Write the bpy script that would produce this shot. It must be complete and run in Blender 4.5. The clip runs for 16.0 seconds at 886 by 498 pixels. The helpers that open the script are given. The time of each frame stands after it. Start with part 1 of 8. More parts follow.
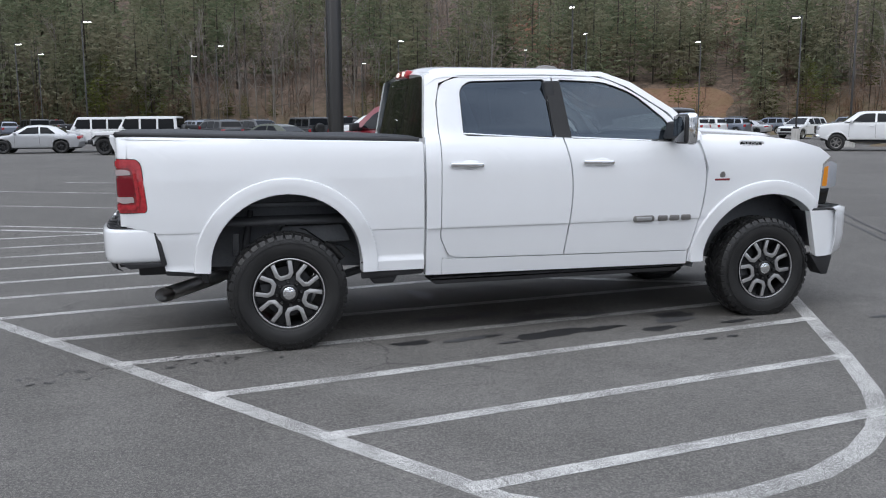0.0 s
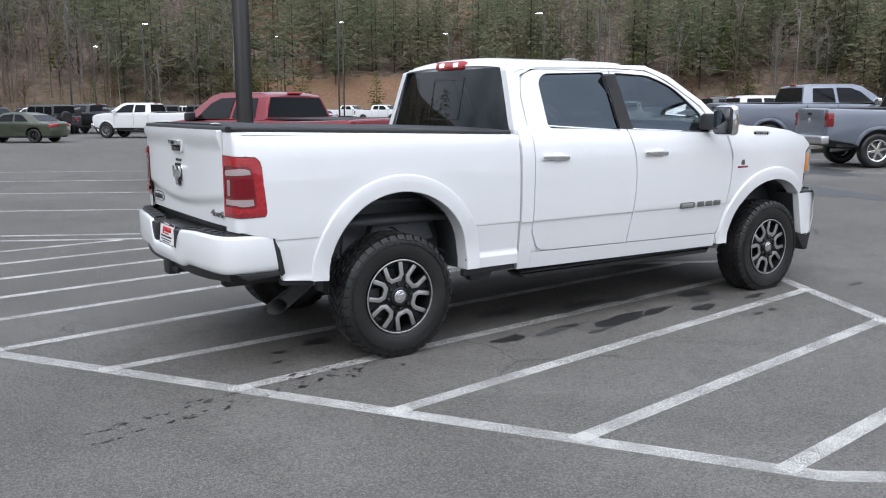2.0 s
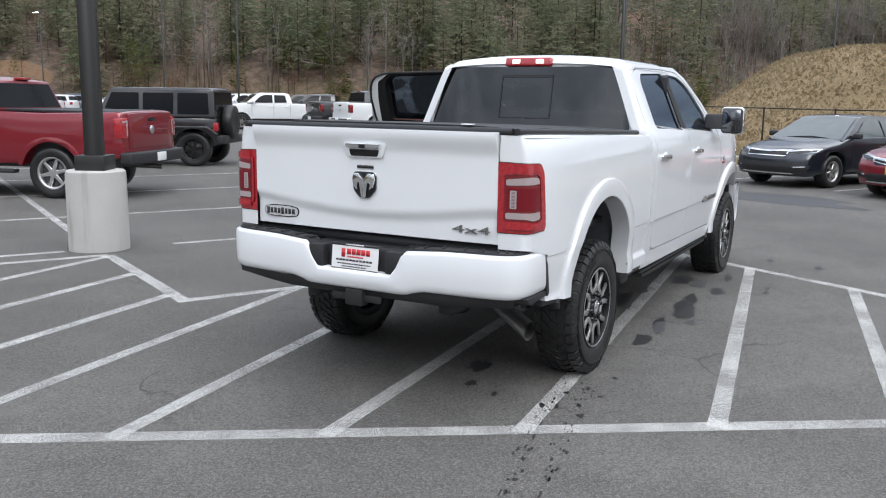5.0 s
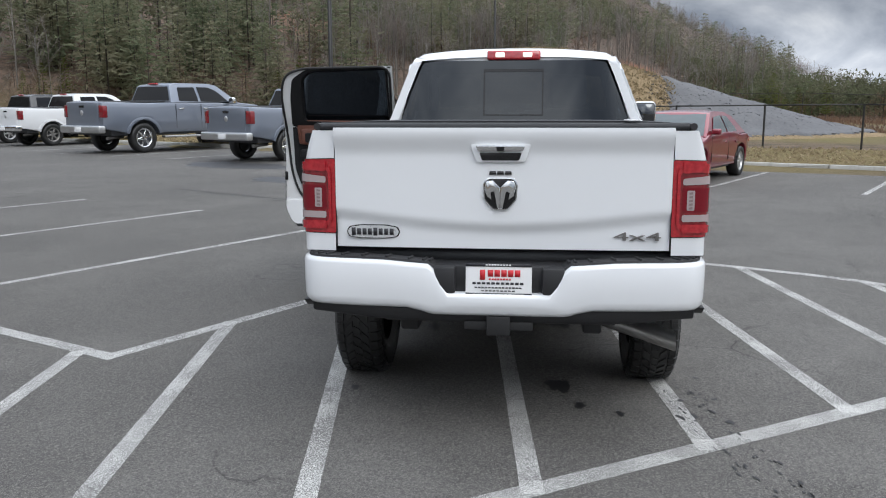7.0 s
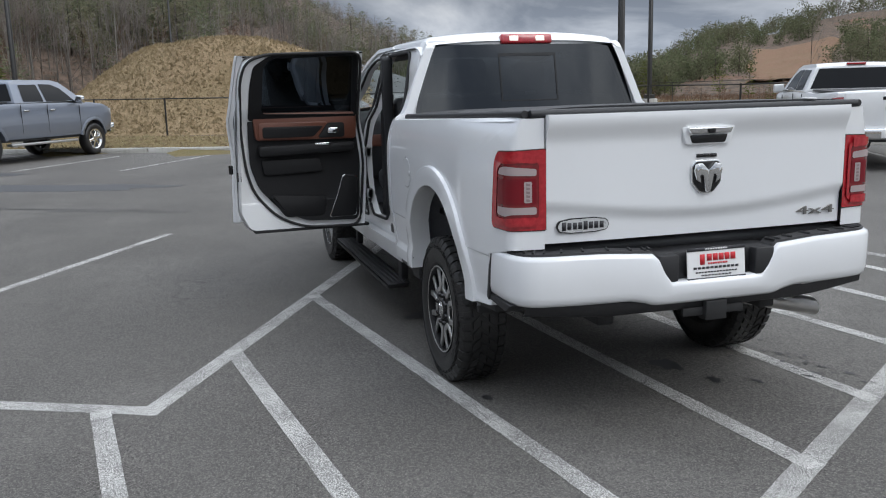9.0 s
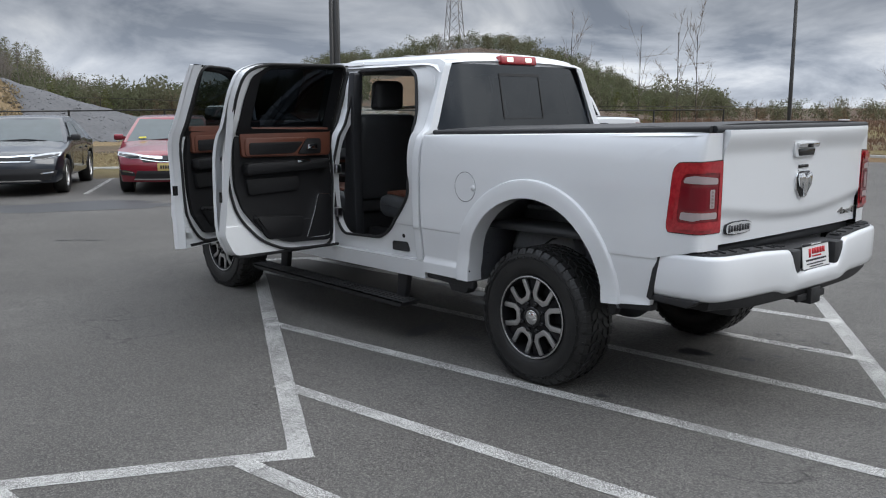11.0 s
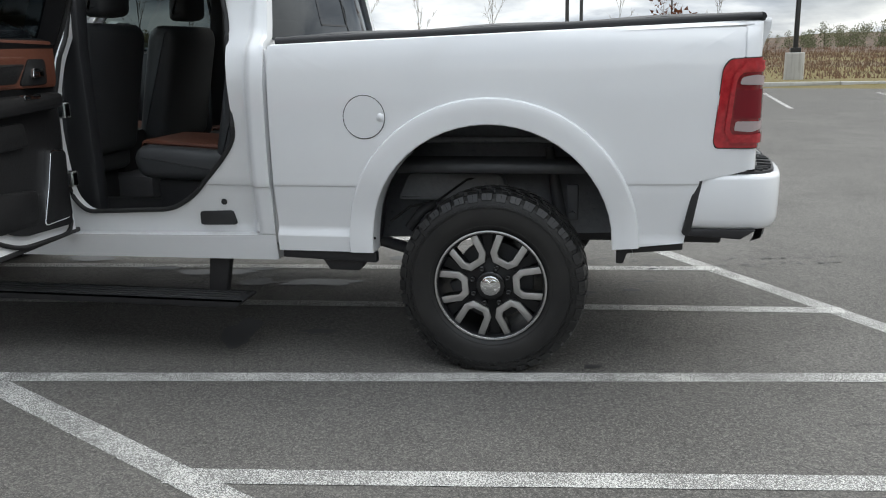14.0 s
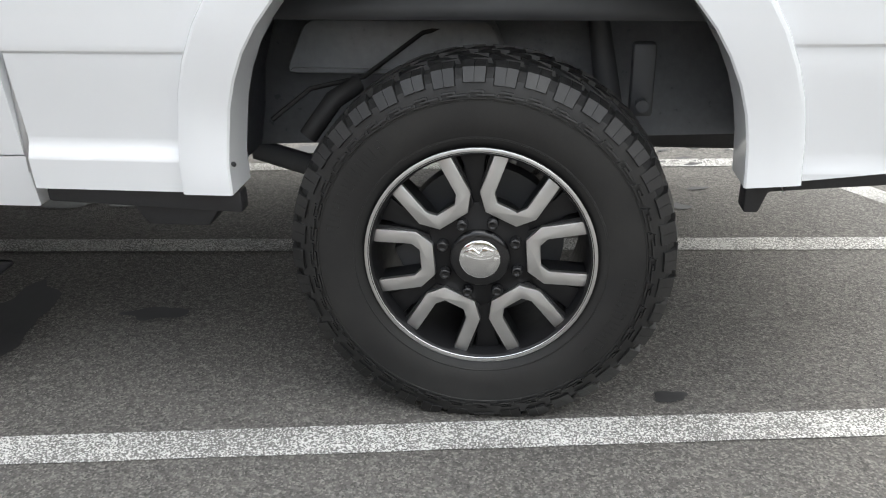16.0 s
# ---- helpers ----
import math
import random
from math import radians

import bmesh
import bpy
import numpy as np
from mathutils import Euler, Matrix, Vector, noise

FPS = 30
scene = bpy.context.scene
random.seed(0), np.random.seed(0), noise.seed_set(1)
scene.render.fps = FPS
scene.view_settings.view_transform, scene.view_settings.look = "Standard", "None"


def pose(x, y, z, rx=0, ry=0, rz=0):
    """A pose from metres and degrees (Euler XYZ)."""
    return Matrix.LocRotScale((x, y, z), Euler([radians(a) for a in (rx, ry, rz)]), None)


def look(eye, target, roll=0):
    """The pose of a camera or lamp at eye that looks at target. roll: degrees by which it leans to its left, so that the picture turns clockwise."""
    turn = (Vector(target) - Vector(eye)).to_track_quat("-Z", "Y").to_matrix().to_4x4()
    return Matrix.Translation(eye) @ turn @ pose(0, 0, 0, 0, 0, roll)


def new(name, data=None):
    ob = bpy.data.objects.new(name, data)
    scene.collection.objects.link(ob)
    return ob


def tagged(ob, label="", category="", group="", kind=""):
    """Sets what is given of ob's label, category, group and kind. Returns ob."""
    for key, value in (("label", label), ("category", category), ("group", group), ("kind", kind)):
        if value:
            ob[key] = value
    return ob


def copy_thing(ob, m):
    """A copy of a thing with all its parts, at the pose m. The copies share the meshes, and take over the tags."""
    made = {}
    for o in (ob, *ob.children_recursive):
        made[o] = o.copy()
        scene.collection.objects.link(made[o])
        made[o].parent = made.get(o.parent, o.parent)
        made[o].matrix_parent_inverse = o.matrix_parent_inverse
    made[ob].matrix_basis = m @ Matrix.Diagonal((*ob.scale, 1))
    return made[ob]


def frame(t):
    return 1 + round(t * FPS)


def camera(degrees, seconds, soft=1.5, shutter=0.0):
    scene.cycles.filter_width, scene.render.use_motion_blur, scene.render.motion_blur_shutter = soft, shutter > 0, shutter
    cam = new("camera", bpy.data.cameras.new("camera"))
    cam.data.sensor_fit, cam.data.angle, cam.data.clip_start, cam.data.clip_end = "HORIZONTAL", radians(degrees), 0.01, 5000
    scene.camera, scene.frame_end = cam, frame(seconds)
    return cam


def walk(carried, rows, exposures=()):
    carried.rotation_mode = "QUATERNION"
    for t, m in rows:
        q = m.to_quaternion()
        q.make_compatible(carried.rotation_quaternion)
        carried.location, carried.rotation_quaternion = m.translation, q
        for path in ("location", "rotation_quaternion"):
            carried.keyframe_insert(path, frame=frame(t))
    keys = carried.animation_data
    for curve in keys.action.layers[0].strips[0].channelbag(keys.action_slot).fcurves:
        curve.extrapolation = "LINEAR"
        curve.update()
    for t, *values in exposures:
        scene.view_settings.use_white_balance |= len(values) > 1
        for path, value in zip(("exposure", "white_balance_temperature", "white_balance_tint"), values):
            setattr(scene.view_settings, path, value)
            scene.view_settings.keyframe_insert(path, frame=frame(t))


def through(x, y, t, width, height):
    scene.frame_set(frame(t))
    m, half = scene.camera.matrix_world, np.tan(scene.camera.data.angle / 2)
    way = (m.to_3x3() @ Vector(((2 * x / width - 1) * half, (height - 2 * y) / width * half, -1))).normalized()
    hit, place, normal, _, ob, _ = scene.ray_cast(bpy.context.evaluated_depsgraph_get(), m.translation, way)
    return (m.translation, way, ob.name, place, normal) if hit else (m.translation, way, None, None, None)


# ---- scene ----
cam = camera(54.7, 16.0, 1.1)
PATH = [
    (0, (-0.552, -6.814, 1.574), (-0.015, -4.911, 1.278), -0.3),
    (0.5, (-1.135, -6.594, 1.579), (-0.409, -4.755, 1.282), -0.1),
    (1, (-1.716, -6.349, 1.596), (-0.893, -4.551, 1.298), -0.6),
    (1.5, (-2.222, -6.008, 1.62), (-1.302, -4.261, 1.303), -1.1),
    (2, (-2.766, -5.652, 1.616), (-1.679, -4.006, 1.29), -0.2),
    (2.5, (-3.195, -5.227, 1.615), (-2.007, -3.652, 1.286), -0.2),
    (3, (-3.645, -4.773, 1.631), (-2.354, -3.282, 1.295), 0.1),
    (3.5, (-4.054, -4.306, 1.632), (-2.677, -2.896, 1.292), 0.0),
    (4, (-4.407, -3.78, 1.65), (-2.905, -2.508, 1.295), 0.8),
    (4.5, (-4.748, -3.213, 1.663), (-3.134, -2.083, 1.318), 0.6),
    (5, (-4.948, -2.624, 1.642), (-3.226, -1.666, 1.301), 0.8),
    (7.5, (-5.075, 0.471, 1.595), (-3.105, 0.444, 1.253), -0.4),
    (8, (-4.961, 1.092, 1.604), (-3.011, 0.824, 1.246), -0.6),
    (8.5, (-4.744, 1.684, 1.611), (-2.822, 1.273, 1.243), -1.2),
    (11, (-3.299, 4.579, 1.597), (-1.823, 3.267, 1.273), -0.1),
    (11.5, (-2.846, 5.03, 1.607), (-1.514, 3.575, 1.276), 0.0),
    (12, (-2.3, 5.293, 1.588), (-1.09, 3.737, 1.252), -0.9),
    (12.5, (-1.716, 5.418, 1.647), (-0.736, 3.713, 1.283), -0.8),
    (13, (-1.204, 5.298, 1.55), (-0.394, 3.503, 1.197), -1.7),
    (13.5, (-0.847, 4.953, 1.507), (-0.197, 3.097, 1.142), -3.9),
    (14, (-0.532, 4.499, 1.408), (-0.135, 2.594, 0.947), -1.2),
    (14.5, (-0.354, 3.954, 1.319), (-0.101, 2.051, 0.756), -0.9),
    (15, (-0.222, 3.465, 1.209), (0.005, 1.567, 0.621), -0.4),
    (15.5, (-0.152, 3.004, 1.161), (0.046, 1.138, 0.469), -0.4),
    (16, (-0.12, 2.596, 1.143), (0.099, 0.78, 0.334), -0.9),
]
walk(cam, [(t, look(eye, target, roll)) for t, eye, target, roll in PATH], [(0, -0.2, 6250, 11), (1.5, 0.03, 6300, 11), (3, 0.12, 6300, 11), (5, 0.12, 6380, 10), (8, -0.12, 6380, 9), (11, -0.17, 6420, 9), (12.5, -0.05, 6420, 8), (13.5, 0.1, 6500, 7), (14, 0.15, 6700, 6), (14.5, 0.46, 6850, 6), (15, 0.78, 6950, 6), (16, 1.08, 7000, 8)])

# ---- light ----
world = bpy.data.worlds.new("overcast_sky")
scene.world = world
world.use_nodes = True
wn, wl = world.node_tree.nodes, world.node_tree.links
wn.clear()


def wnode(kind, **values):
    n = wn.new(kind)
    for k, v in values.items():
        n.inputs[k].default_value = v
    return n


sky = wn.new("ShaderNodeTexSky")
sky.sky_type, sky.sun_disc = "NISHITA", False
sky.sun_elevation, sky.sun_rotation = radians(43), radians(239)
sky.air_density, sky.dust_density, sky.ozone_density = 1.0, 1.5, 1.0
coord = wn.new("ShaderNodeTexCoord")
split = wn.new("ShaderNodeSeparateXYZ")
wl.new(coord.outputs["Generated"], split.inputs[0])
lift = wn.new("ShaderNodeMath")
lift.operation = "MAXIMUM"
wl.new(split.outputs["Z"], lift.inputs[0])
lift.inputs[1].default_value = 0.0
lift2 = wn.new("ShaderNodeMath")
lift2.operation = "ADD"
wl.new(lift.outputs[0], lift2.inputs[0])
lift2.inputs[1].default_value = 0.24
dome = wn.new("ShaderNodeCombineXYZ")
for axis in ("X", "Y"):
    d = wn.new("ShaderNodeMath")
    d.operation = "DIVIDE"
    wl.new(split.outputs[axis], d.inputs[0])
    wl.new(lift2.outputs[0], d.inputs[1])
    wl.new(d.outputs[0], dome.inputs[axis])
cloud = wnode("ShaderNodeTexNoise", Scale=1.15, Detail=7.0, Roughness=0.55, Distortion=0.4)
drift_by = wn.new("ShaderNodeVectorMath")
wl.new(dome.outputs[0], drift_by.inputs[0])
drift_by.inputs[1].default_value = (2.1, 0.7, 0.4)
wl.new(drift_by.outputs[0], cloud.inputs["Vector"])
shade = wn.new("ShaderNodeValToRGB")
shade.color_ramp.elements[0].position, shade.color_ramp.elements[0].color = 0.38, (0.36, 0.41, 0.50, 1)
shade.color_ramp.elements[1].position, shade.color_ramp.elements[1].color = 0.62, (1.14, 1.17, 1.22, 1)
mid = shade.color_ramp.elements.new(0.5)
mid.color = (0.70, 0.75, 0.84, 1)
wl.new(cloud.outputs["Fac"], shade.inputs[0])
cover = wnode("ShaderNodeTexNoise", Scale=0.3, Detail=4.0, Roughness=0.5)
wl.new(dome.outputs[0], cover.inputs["Vector"])
gap = wn.new("ShaderNodeMapRange")
gap.inputs["From Min"].default_value, gap.inputs["From Max"].default_value = 0.30, 0.42
gap.inputs["To Min"].default_value, gap.inputs["To Max"].default_value = 0.7, 1.0
wl.new(cover.outputs["Fac"], gap.inputs["Value"])
clear = wn.new("ShaderNodeVectorMath")
clear.operation = "SCALE"
clear.inputs["Scale"].default_value = 0.12
wl.new(sky.outputs[0], clear.inputs[0])
blend = wn.new("ShaderNodeMix")
blend.data_type = "RGBA"
wl.new(gap.outputs[0], blend.inputs["Factor"])
wl.new(clear.outputs[0], blend.inputs["A"])
wl.new(shade.outputs[0], blend.inputs["B"])
back = wnode("ShaderNodeBackground", Strength=1.0)
rise = wn.new("ShaderNodeValToRGB")  # bright overhead, grey cloud bases low down, a pale gap along the horizon
bands = rise.color_ramp.elements
bands[0].position, bands[0].color = 0.0, (0.95, 0.95, 0.95, 1)
bands[1].position, bands[1].color = 1.0, (2.6, 2.6, 2.6, 1)
for band_at, v in ((0.045, 0.92), (0.095, 0.66), (0.16, 0.58), (0.35, 1.15)):
    bands.new(band_at).color = (v, v, v, 1)
wl.new(lift.outputs[0], rise.inputs[0])
glow = wn.new("ShaderNodeVectorMath")
glow.operation = "SCALE"
wl.new(blend.outputs["Result"], glow.inputs[0])
wl.new(rise.outputs[0], glow.inputs["Scale"])
wl.new(glow.outputs[0], back.inputs["Color"])
wout = wn.new("ShaderNodeOutputWorld")
wl.new(back.outputs[0], wout.inputs[0])

sun = new("sun", bpy.data.lights.new("sun", "SUN"))
sun.data.energy, sun.data.angle, sun.data.color = 0.8, radians(30), (1.0, 0.97, 0.92)
sun.matrix_world = look((-40, -24, 44), (0, 0, 0))

# ---- materials ----


class Nodes:
    """Short hand for building one material."""

    def __init__(self, name):
        self.m = bpy.data.materials.new(name)
        self.m.use_nodes = True
        self.n, self.l = self.m.node_tree.nodes, self.m.node_tree.links
        self.n.clear()
        self.out = self.n.new("ShaderNodeOutputMaterial")
        self.xyz = self.n.new("ShaderNodeTexCoord").outputs["Object"]

    def noise(self, scale, detail=4.0, rough=0.55, vector=None):
        t = self.n.new("ShaderNodeTexNoise")
        t.inputs["Scale"].default_value, t.inputs["Detail"].default_value, t.inputs["Roughness"].default_value = scale, detail, rough
        self.l.new(vector or self.xyz, t.inputs["Vector"])
        return t.outputs["Fac"]

    def ramp(self, value, stops):
        r = self.n.new("ShaderNodeValToRGB")
        e = r.color_ramp.elements
        e[0].position, e[0].color = stops[0][0], (*stops[0][1], 1)
        e[1].position, e[1].color = stops[-1][0], (*stops[-1][1], 1)
        for p, c in stops[1:-1]:
            e.new(p).color = (*c, 1)
        self.l.new(value, r.inputs[0])
        return r.outputs[0]

    def mix(self, fac, a, b, kind="MIX"):
        x = self.n.new("ShaderNodeMix")
        x.data_type, x.blend_type = "RGBA", kind
        for key, v in (("Factor", fac), ("A", a), ("B", b)):
            if hasattr(v, "is_linked"):
                self.l.new(v, x.inputs[key])
            elif key == "Factor":
                x.inputs[key].default_value = v
            else:
                x.inputs[key].default_value = (*v, 1)
        return x.outputs["Result"]

    def math(self, op, a, b=0.0):
        x = self.n.new("ShaderNodeMath")
        x.operation = op
        for i, v in enumerate((a, b)):
            if hasattr(v, "is_linked"):
                self.l.new(v, x.inputs[i])
            else:
                x.inputs[i].default_value = v
        return x.outputs[0]

    def span(self, value, a, b, c=0.0, d=1.0):
        x = self.n.new("ShaderNodeMapRange")
        for key, v in (("From Min", a), ("From Max", b), ("To Min", c), ("To Max", d)):
            x.inputs[key].default_value = v
        self.l.new(value, x.inputs["Value"])
        return x.outputs[0]

    def island(self):
        return self.n.new("ShaderNodeNewGeometry").outputs["Random Per Island"]

    def each(self):
        return self.n.new("ShaderNodeObjectInfo").outputs["Random"]

    def bump(self, height, strength, distance=0.01):
        b = self.n.new("ShaderNodeBump")
        b.inputs["Strength"].default_value, b.inputs["Distance"].default_value = strength, distance
        self.l.new(height, b.inputs["Height"])
        return b.outputs[0]

    def done(self, color, rough=0.5, metal=0.0, normal=None, coat=0.0, emit=None, power=0.0, spec=0.5, through=0.0):
        p = self.n.new("ShaderNodeBsdfPrincipled")
        for key, v in (("Base Color", color), ("Roughness", rough), ("Metallic", metal), ("Coat Weight", coat), ("Specular IOR Level", spec), ("Transmission Weight", through)):
            if hasattr(v, "is_linked"):
                self.l.new(v, p.inputs[key])
            elif key == "Base Color":
                p.inputs[key].default_value = (*v, 1)
            else:
                p.inputs[key].default_value = v
        p.inputs["Coat Roughness"].default_value, p.inputs["Coat IOR"].default_value = 0.025, 1.6
        if normal:
            self.l.new(normal, p.inputs["Normal"])
        if emit:
            p.inputs["Emission Color"].default_value, p.inputs["Emission Strength"].default_value = (*emit, 1), power
        self.l.new(p.outputs[0], self.out.inputs[0])
        return self.m


def paint(name, color, metal=0.0, dirt=0.06):
    """Clear-coated car paint with a faint film of dust."""
    m = Nodes(name)
    film = m.span(m.noise(2.3, 5), 0.45, 0.75)
    c = m.mix(m.math("MULTIPLY", film, dirt), color, (0.30, 0.29, 0.27))
    flake = m.noise(60, 2)
    return m.done(c, m.span(flake, 0.3, 0.7, 0.30, 0.40), metal, coat=1.0, spec=0.4)


def plain(name, color, rough=0.5, metal=0.0, grain=40.0, vary=0.25, relief=0.0, spec=0.5):
    """A plain surface with grain at two scales."""
    m = Nodes(name)
    a, b = m.noise(grain, 4), m.noise(grain * 0.08, 3)
    dark = tuple(c * (1 - vary) for c in color)
    light = tuple(min(1, c * (1 + vary)) for c in color)
    c = m.mix(m.math("ADD", m.math("MULTIPLY", a, 0.6), m.math("MULTIPLY", b, 0.4)), dark, light)
    return m.done(c, m.span(a, 0.3, 0.7, max(0.02, rough - 0.06), min(1, rough + 0.06)), metal, m.bump(a, relief, 0.003) if relief else None, spec=spec)


def glass(name, tint, gloss=(1.0, 1.0, 1.0), base=0.06):
    """Thin glass: what lies behind it, tinted, under the mirror image of what lies before it."""
    m = Nodes(name)
    t, g, x, f = m.n.new("ShaderNodeBsdfTransparent"), m.n.new("ShaderNodeBsdfGlossy"), m.n.new("ShaderNodeMixShader"), m.n.new("ShaderNodeLayerWeight")
    t.inputs["Color"].default_value = (*tint, 1)
    g.inputs["Roughness"].default_value = 0.015
    g.inputs["Color"].default_value = (*gloss, 1)
    f.inputs["Blend"].default_value = 0.5
    schlick = m.math("MULTIPLY_ADD", m.math("POWER", f.outputs["Facing"], 5.0), 0.94)
    schlick.node.inputs[2].default_value = base
    m.l.new(schlick, x.inputs[0])
    m.l.new(t.outputs[0], x.inputs[1])
    m.l.new(g.outputs[0], x.inputs[2])
    m.l.new(x.outputs[0], m.out.inputs[0])
    return m.m


def lit(name, color, power):
    m = Nodes(name)
    return m.done(color, 0.4, emit=color, power=power)


WHITE = paint("white_paint", (0.80, 0.815, 0.835), dirt=0.04)
JAMB = paint("white_jamb_paint", (0.74, 0.75, 0.76), dirt=0.10)
BLACK_TRIM = plain("black_plastic", (0.022, 0.022, 0.024), 0.55, 0, 90, 0.3, 0.25)
BLACK_GLOSS = plain("black_gloss", (0.012, 0.012, 0.013), 0.18, 0, 40, 0.2)
RUBBER = plain("rubber_seal", (0.015, 0.015, 0.016), 0.7, 0, 60, 0.3)
VINYL = plain("black_vinyl", (0.021, 0.022, 0.025), 0.55, 0, 160, 0.25, 0.4)
WHEEL_BLACK = plain("wheel_black", (0.010, 0.010, 0.011), 0.38, 0, 50, 0.2, spec=0.28)
CHROME = plain("chrome", (0.86, 0.87, 0.88), 0.07, 1.0, 8, 0.05)
SATIN = plain("satin_metal", (0.63, 0.63, 0.63), 0.38, 1.0, 60, 0.10)
STEEL = plain("dull_steel", (0.30, 0.29, 0.28), 0.45, 1.0, 25, 0.3)
UNDER = plain("underbody_black", (0.065, 0.067, 0.072), 0.55, 0, 12, 0.5, 0.3)
# black plastic coloured blue-grey, in place of light reaching into the arch
LINER = plain("wheel_liner", (0.24, 0.252, 0.272), 0.33, 0, 45, 0.4, 0.5)
LEATHER = plain("brown_leather", (0.115, 0.040, 0.024), 0.45, 0, 130, 0.25, 0.5)
CARD = plain("black_door_card", (0.011, 0.011, 0.012), 0.6, 0, 130, 0.3, 0.4, spec=0.25)
LEATHER_DARK = plain("black_leather", (0.046, 0.049, 0.053), 0.48, 0, 130, 0.3, 0.5)
CARPET = plain("dark_carpet", (0.055, 0.056, 0.058), 0.95, 0, 300, 0.5, 0.6)
HEADLINER = plain("grey_headliner", (0.10, 0.10, 0.10), 0.9, 0, 200, 0.2)
# second colour tints the reflections blue, standing in for a bluer sky
TINT = glass("privacy_glass", (0.016, 0.018, 0.020), (0.68, 0.82, 1.0), 0.085)
TINT_REAR = glass("rear_privacy_glass", (0.022, 0.024, 0.026), (0.90, 0.95, 1.0), 0.075)
TINT_FRONT = glass("tinted_door_glass", (0.115, 0.135, 0.130), (0.68, 0.82, 1.0), 0.085)
CLEAR = glass("clear_glass", (0.75, 0.82, 0.80))


def lens(name, dark, light):
    """Moulded red plastic under a clear polished face."""
    m = Nodes(name)
    rib = m.noise(46, 2)
    return m.done(m.mix(m.span(rib, 0.35, 0.65), dark, light), 0.25, coat=1.0)


RED_LENS = lens("red_lens", (0.34, 0.007, 0.015), (0.46, 0.016, 0.025))
DEEP_LENS = lens("deep_red_lens", (0.17, 0.005, 0.010), (0.24, 0.008, 0.014))
SCRIPT = plain("grey_script", (0.22, 0.16, 0.16), 0.4, 0, 30, 0.1)
PALE_PLAQUE = plain("pale_plaque", (0.62, 0.63, 0.64), 0.3, 0.3, 30, 0.1)
PALE_LENS = plain("pale_lens", (0.40, 0.33, 0.33), 0.12, 0, 30, 0.1)
MID_LENS = plain("stop_lens", (0.17, 0.007, 0.014), 0.08, 0, 20, 0.15)
TIP = plain("polished_tip", (0.70, 0.69, 0.68), 0.36, 1.0, 25, 0.2)
AMBER = plain("amber_lens", (0.72, 0.26, 0.02), 0.12, 0, 30, 0.1)
LAMP_GLASS = plain("headlamp_glass", (0.55, 0.57, 0.60), 0.10, 0.4, 20, 0.2)
BADGE_RED = plain("badge_red", (0.22, 0.015, 0.025), 0.3, 0, 30, 0.1)
RED_BAR = plain("red_print", (0.55, 0.02, 0.03), 0.5, 0, 30, 0.1)
DARK_BAR = plain("dark_print", (0.03, 0.03, 0.035), 0.5, 0, 30, 0.1)
PLATE_WHITE = plain("plate_white", (0.80, 0.80, 0.80), 0.4, 0, 30, 0.05)


def tyre_rubber():
    m = Nodes("tyre_rubber")
    a, b = m.noise(120, 4), m.noise(6, 4)
    c = m.mix(m.span(b, 0.4, 0.75), (0.013, 0.013, 0.0135), (0.025, 0.0247, 0.024))
    return m.done(c, m.span(a, 0.3, 0.7, 0.36, 0.50), normal=m.bump(a, 0.2, 0.002))


TYRE = tyre_rubber()


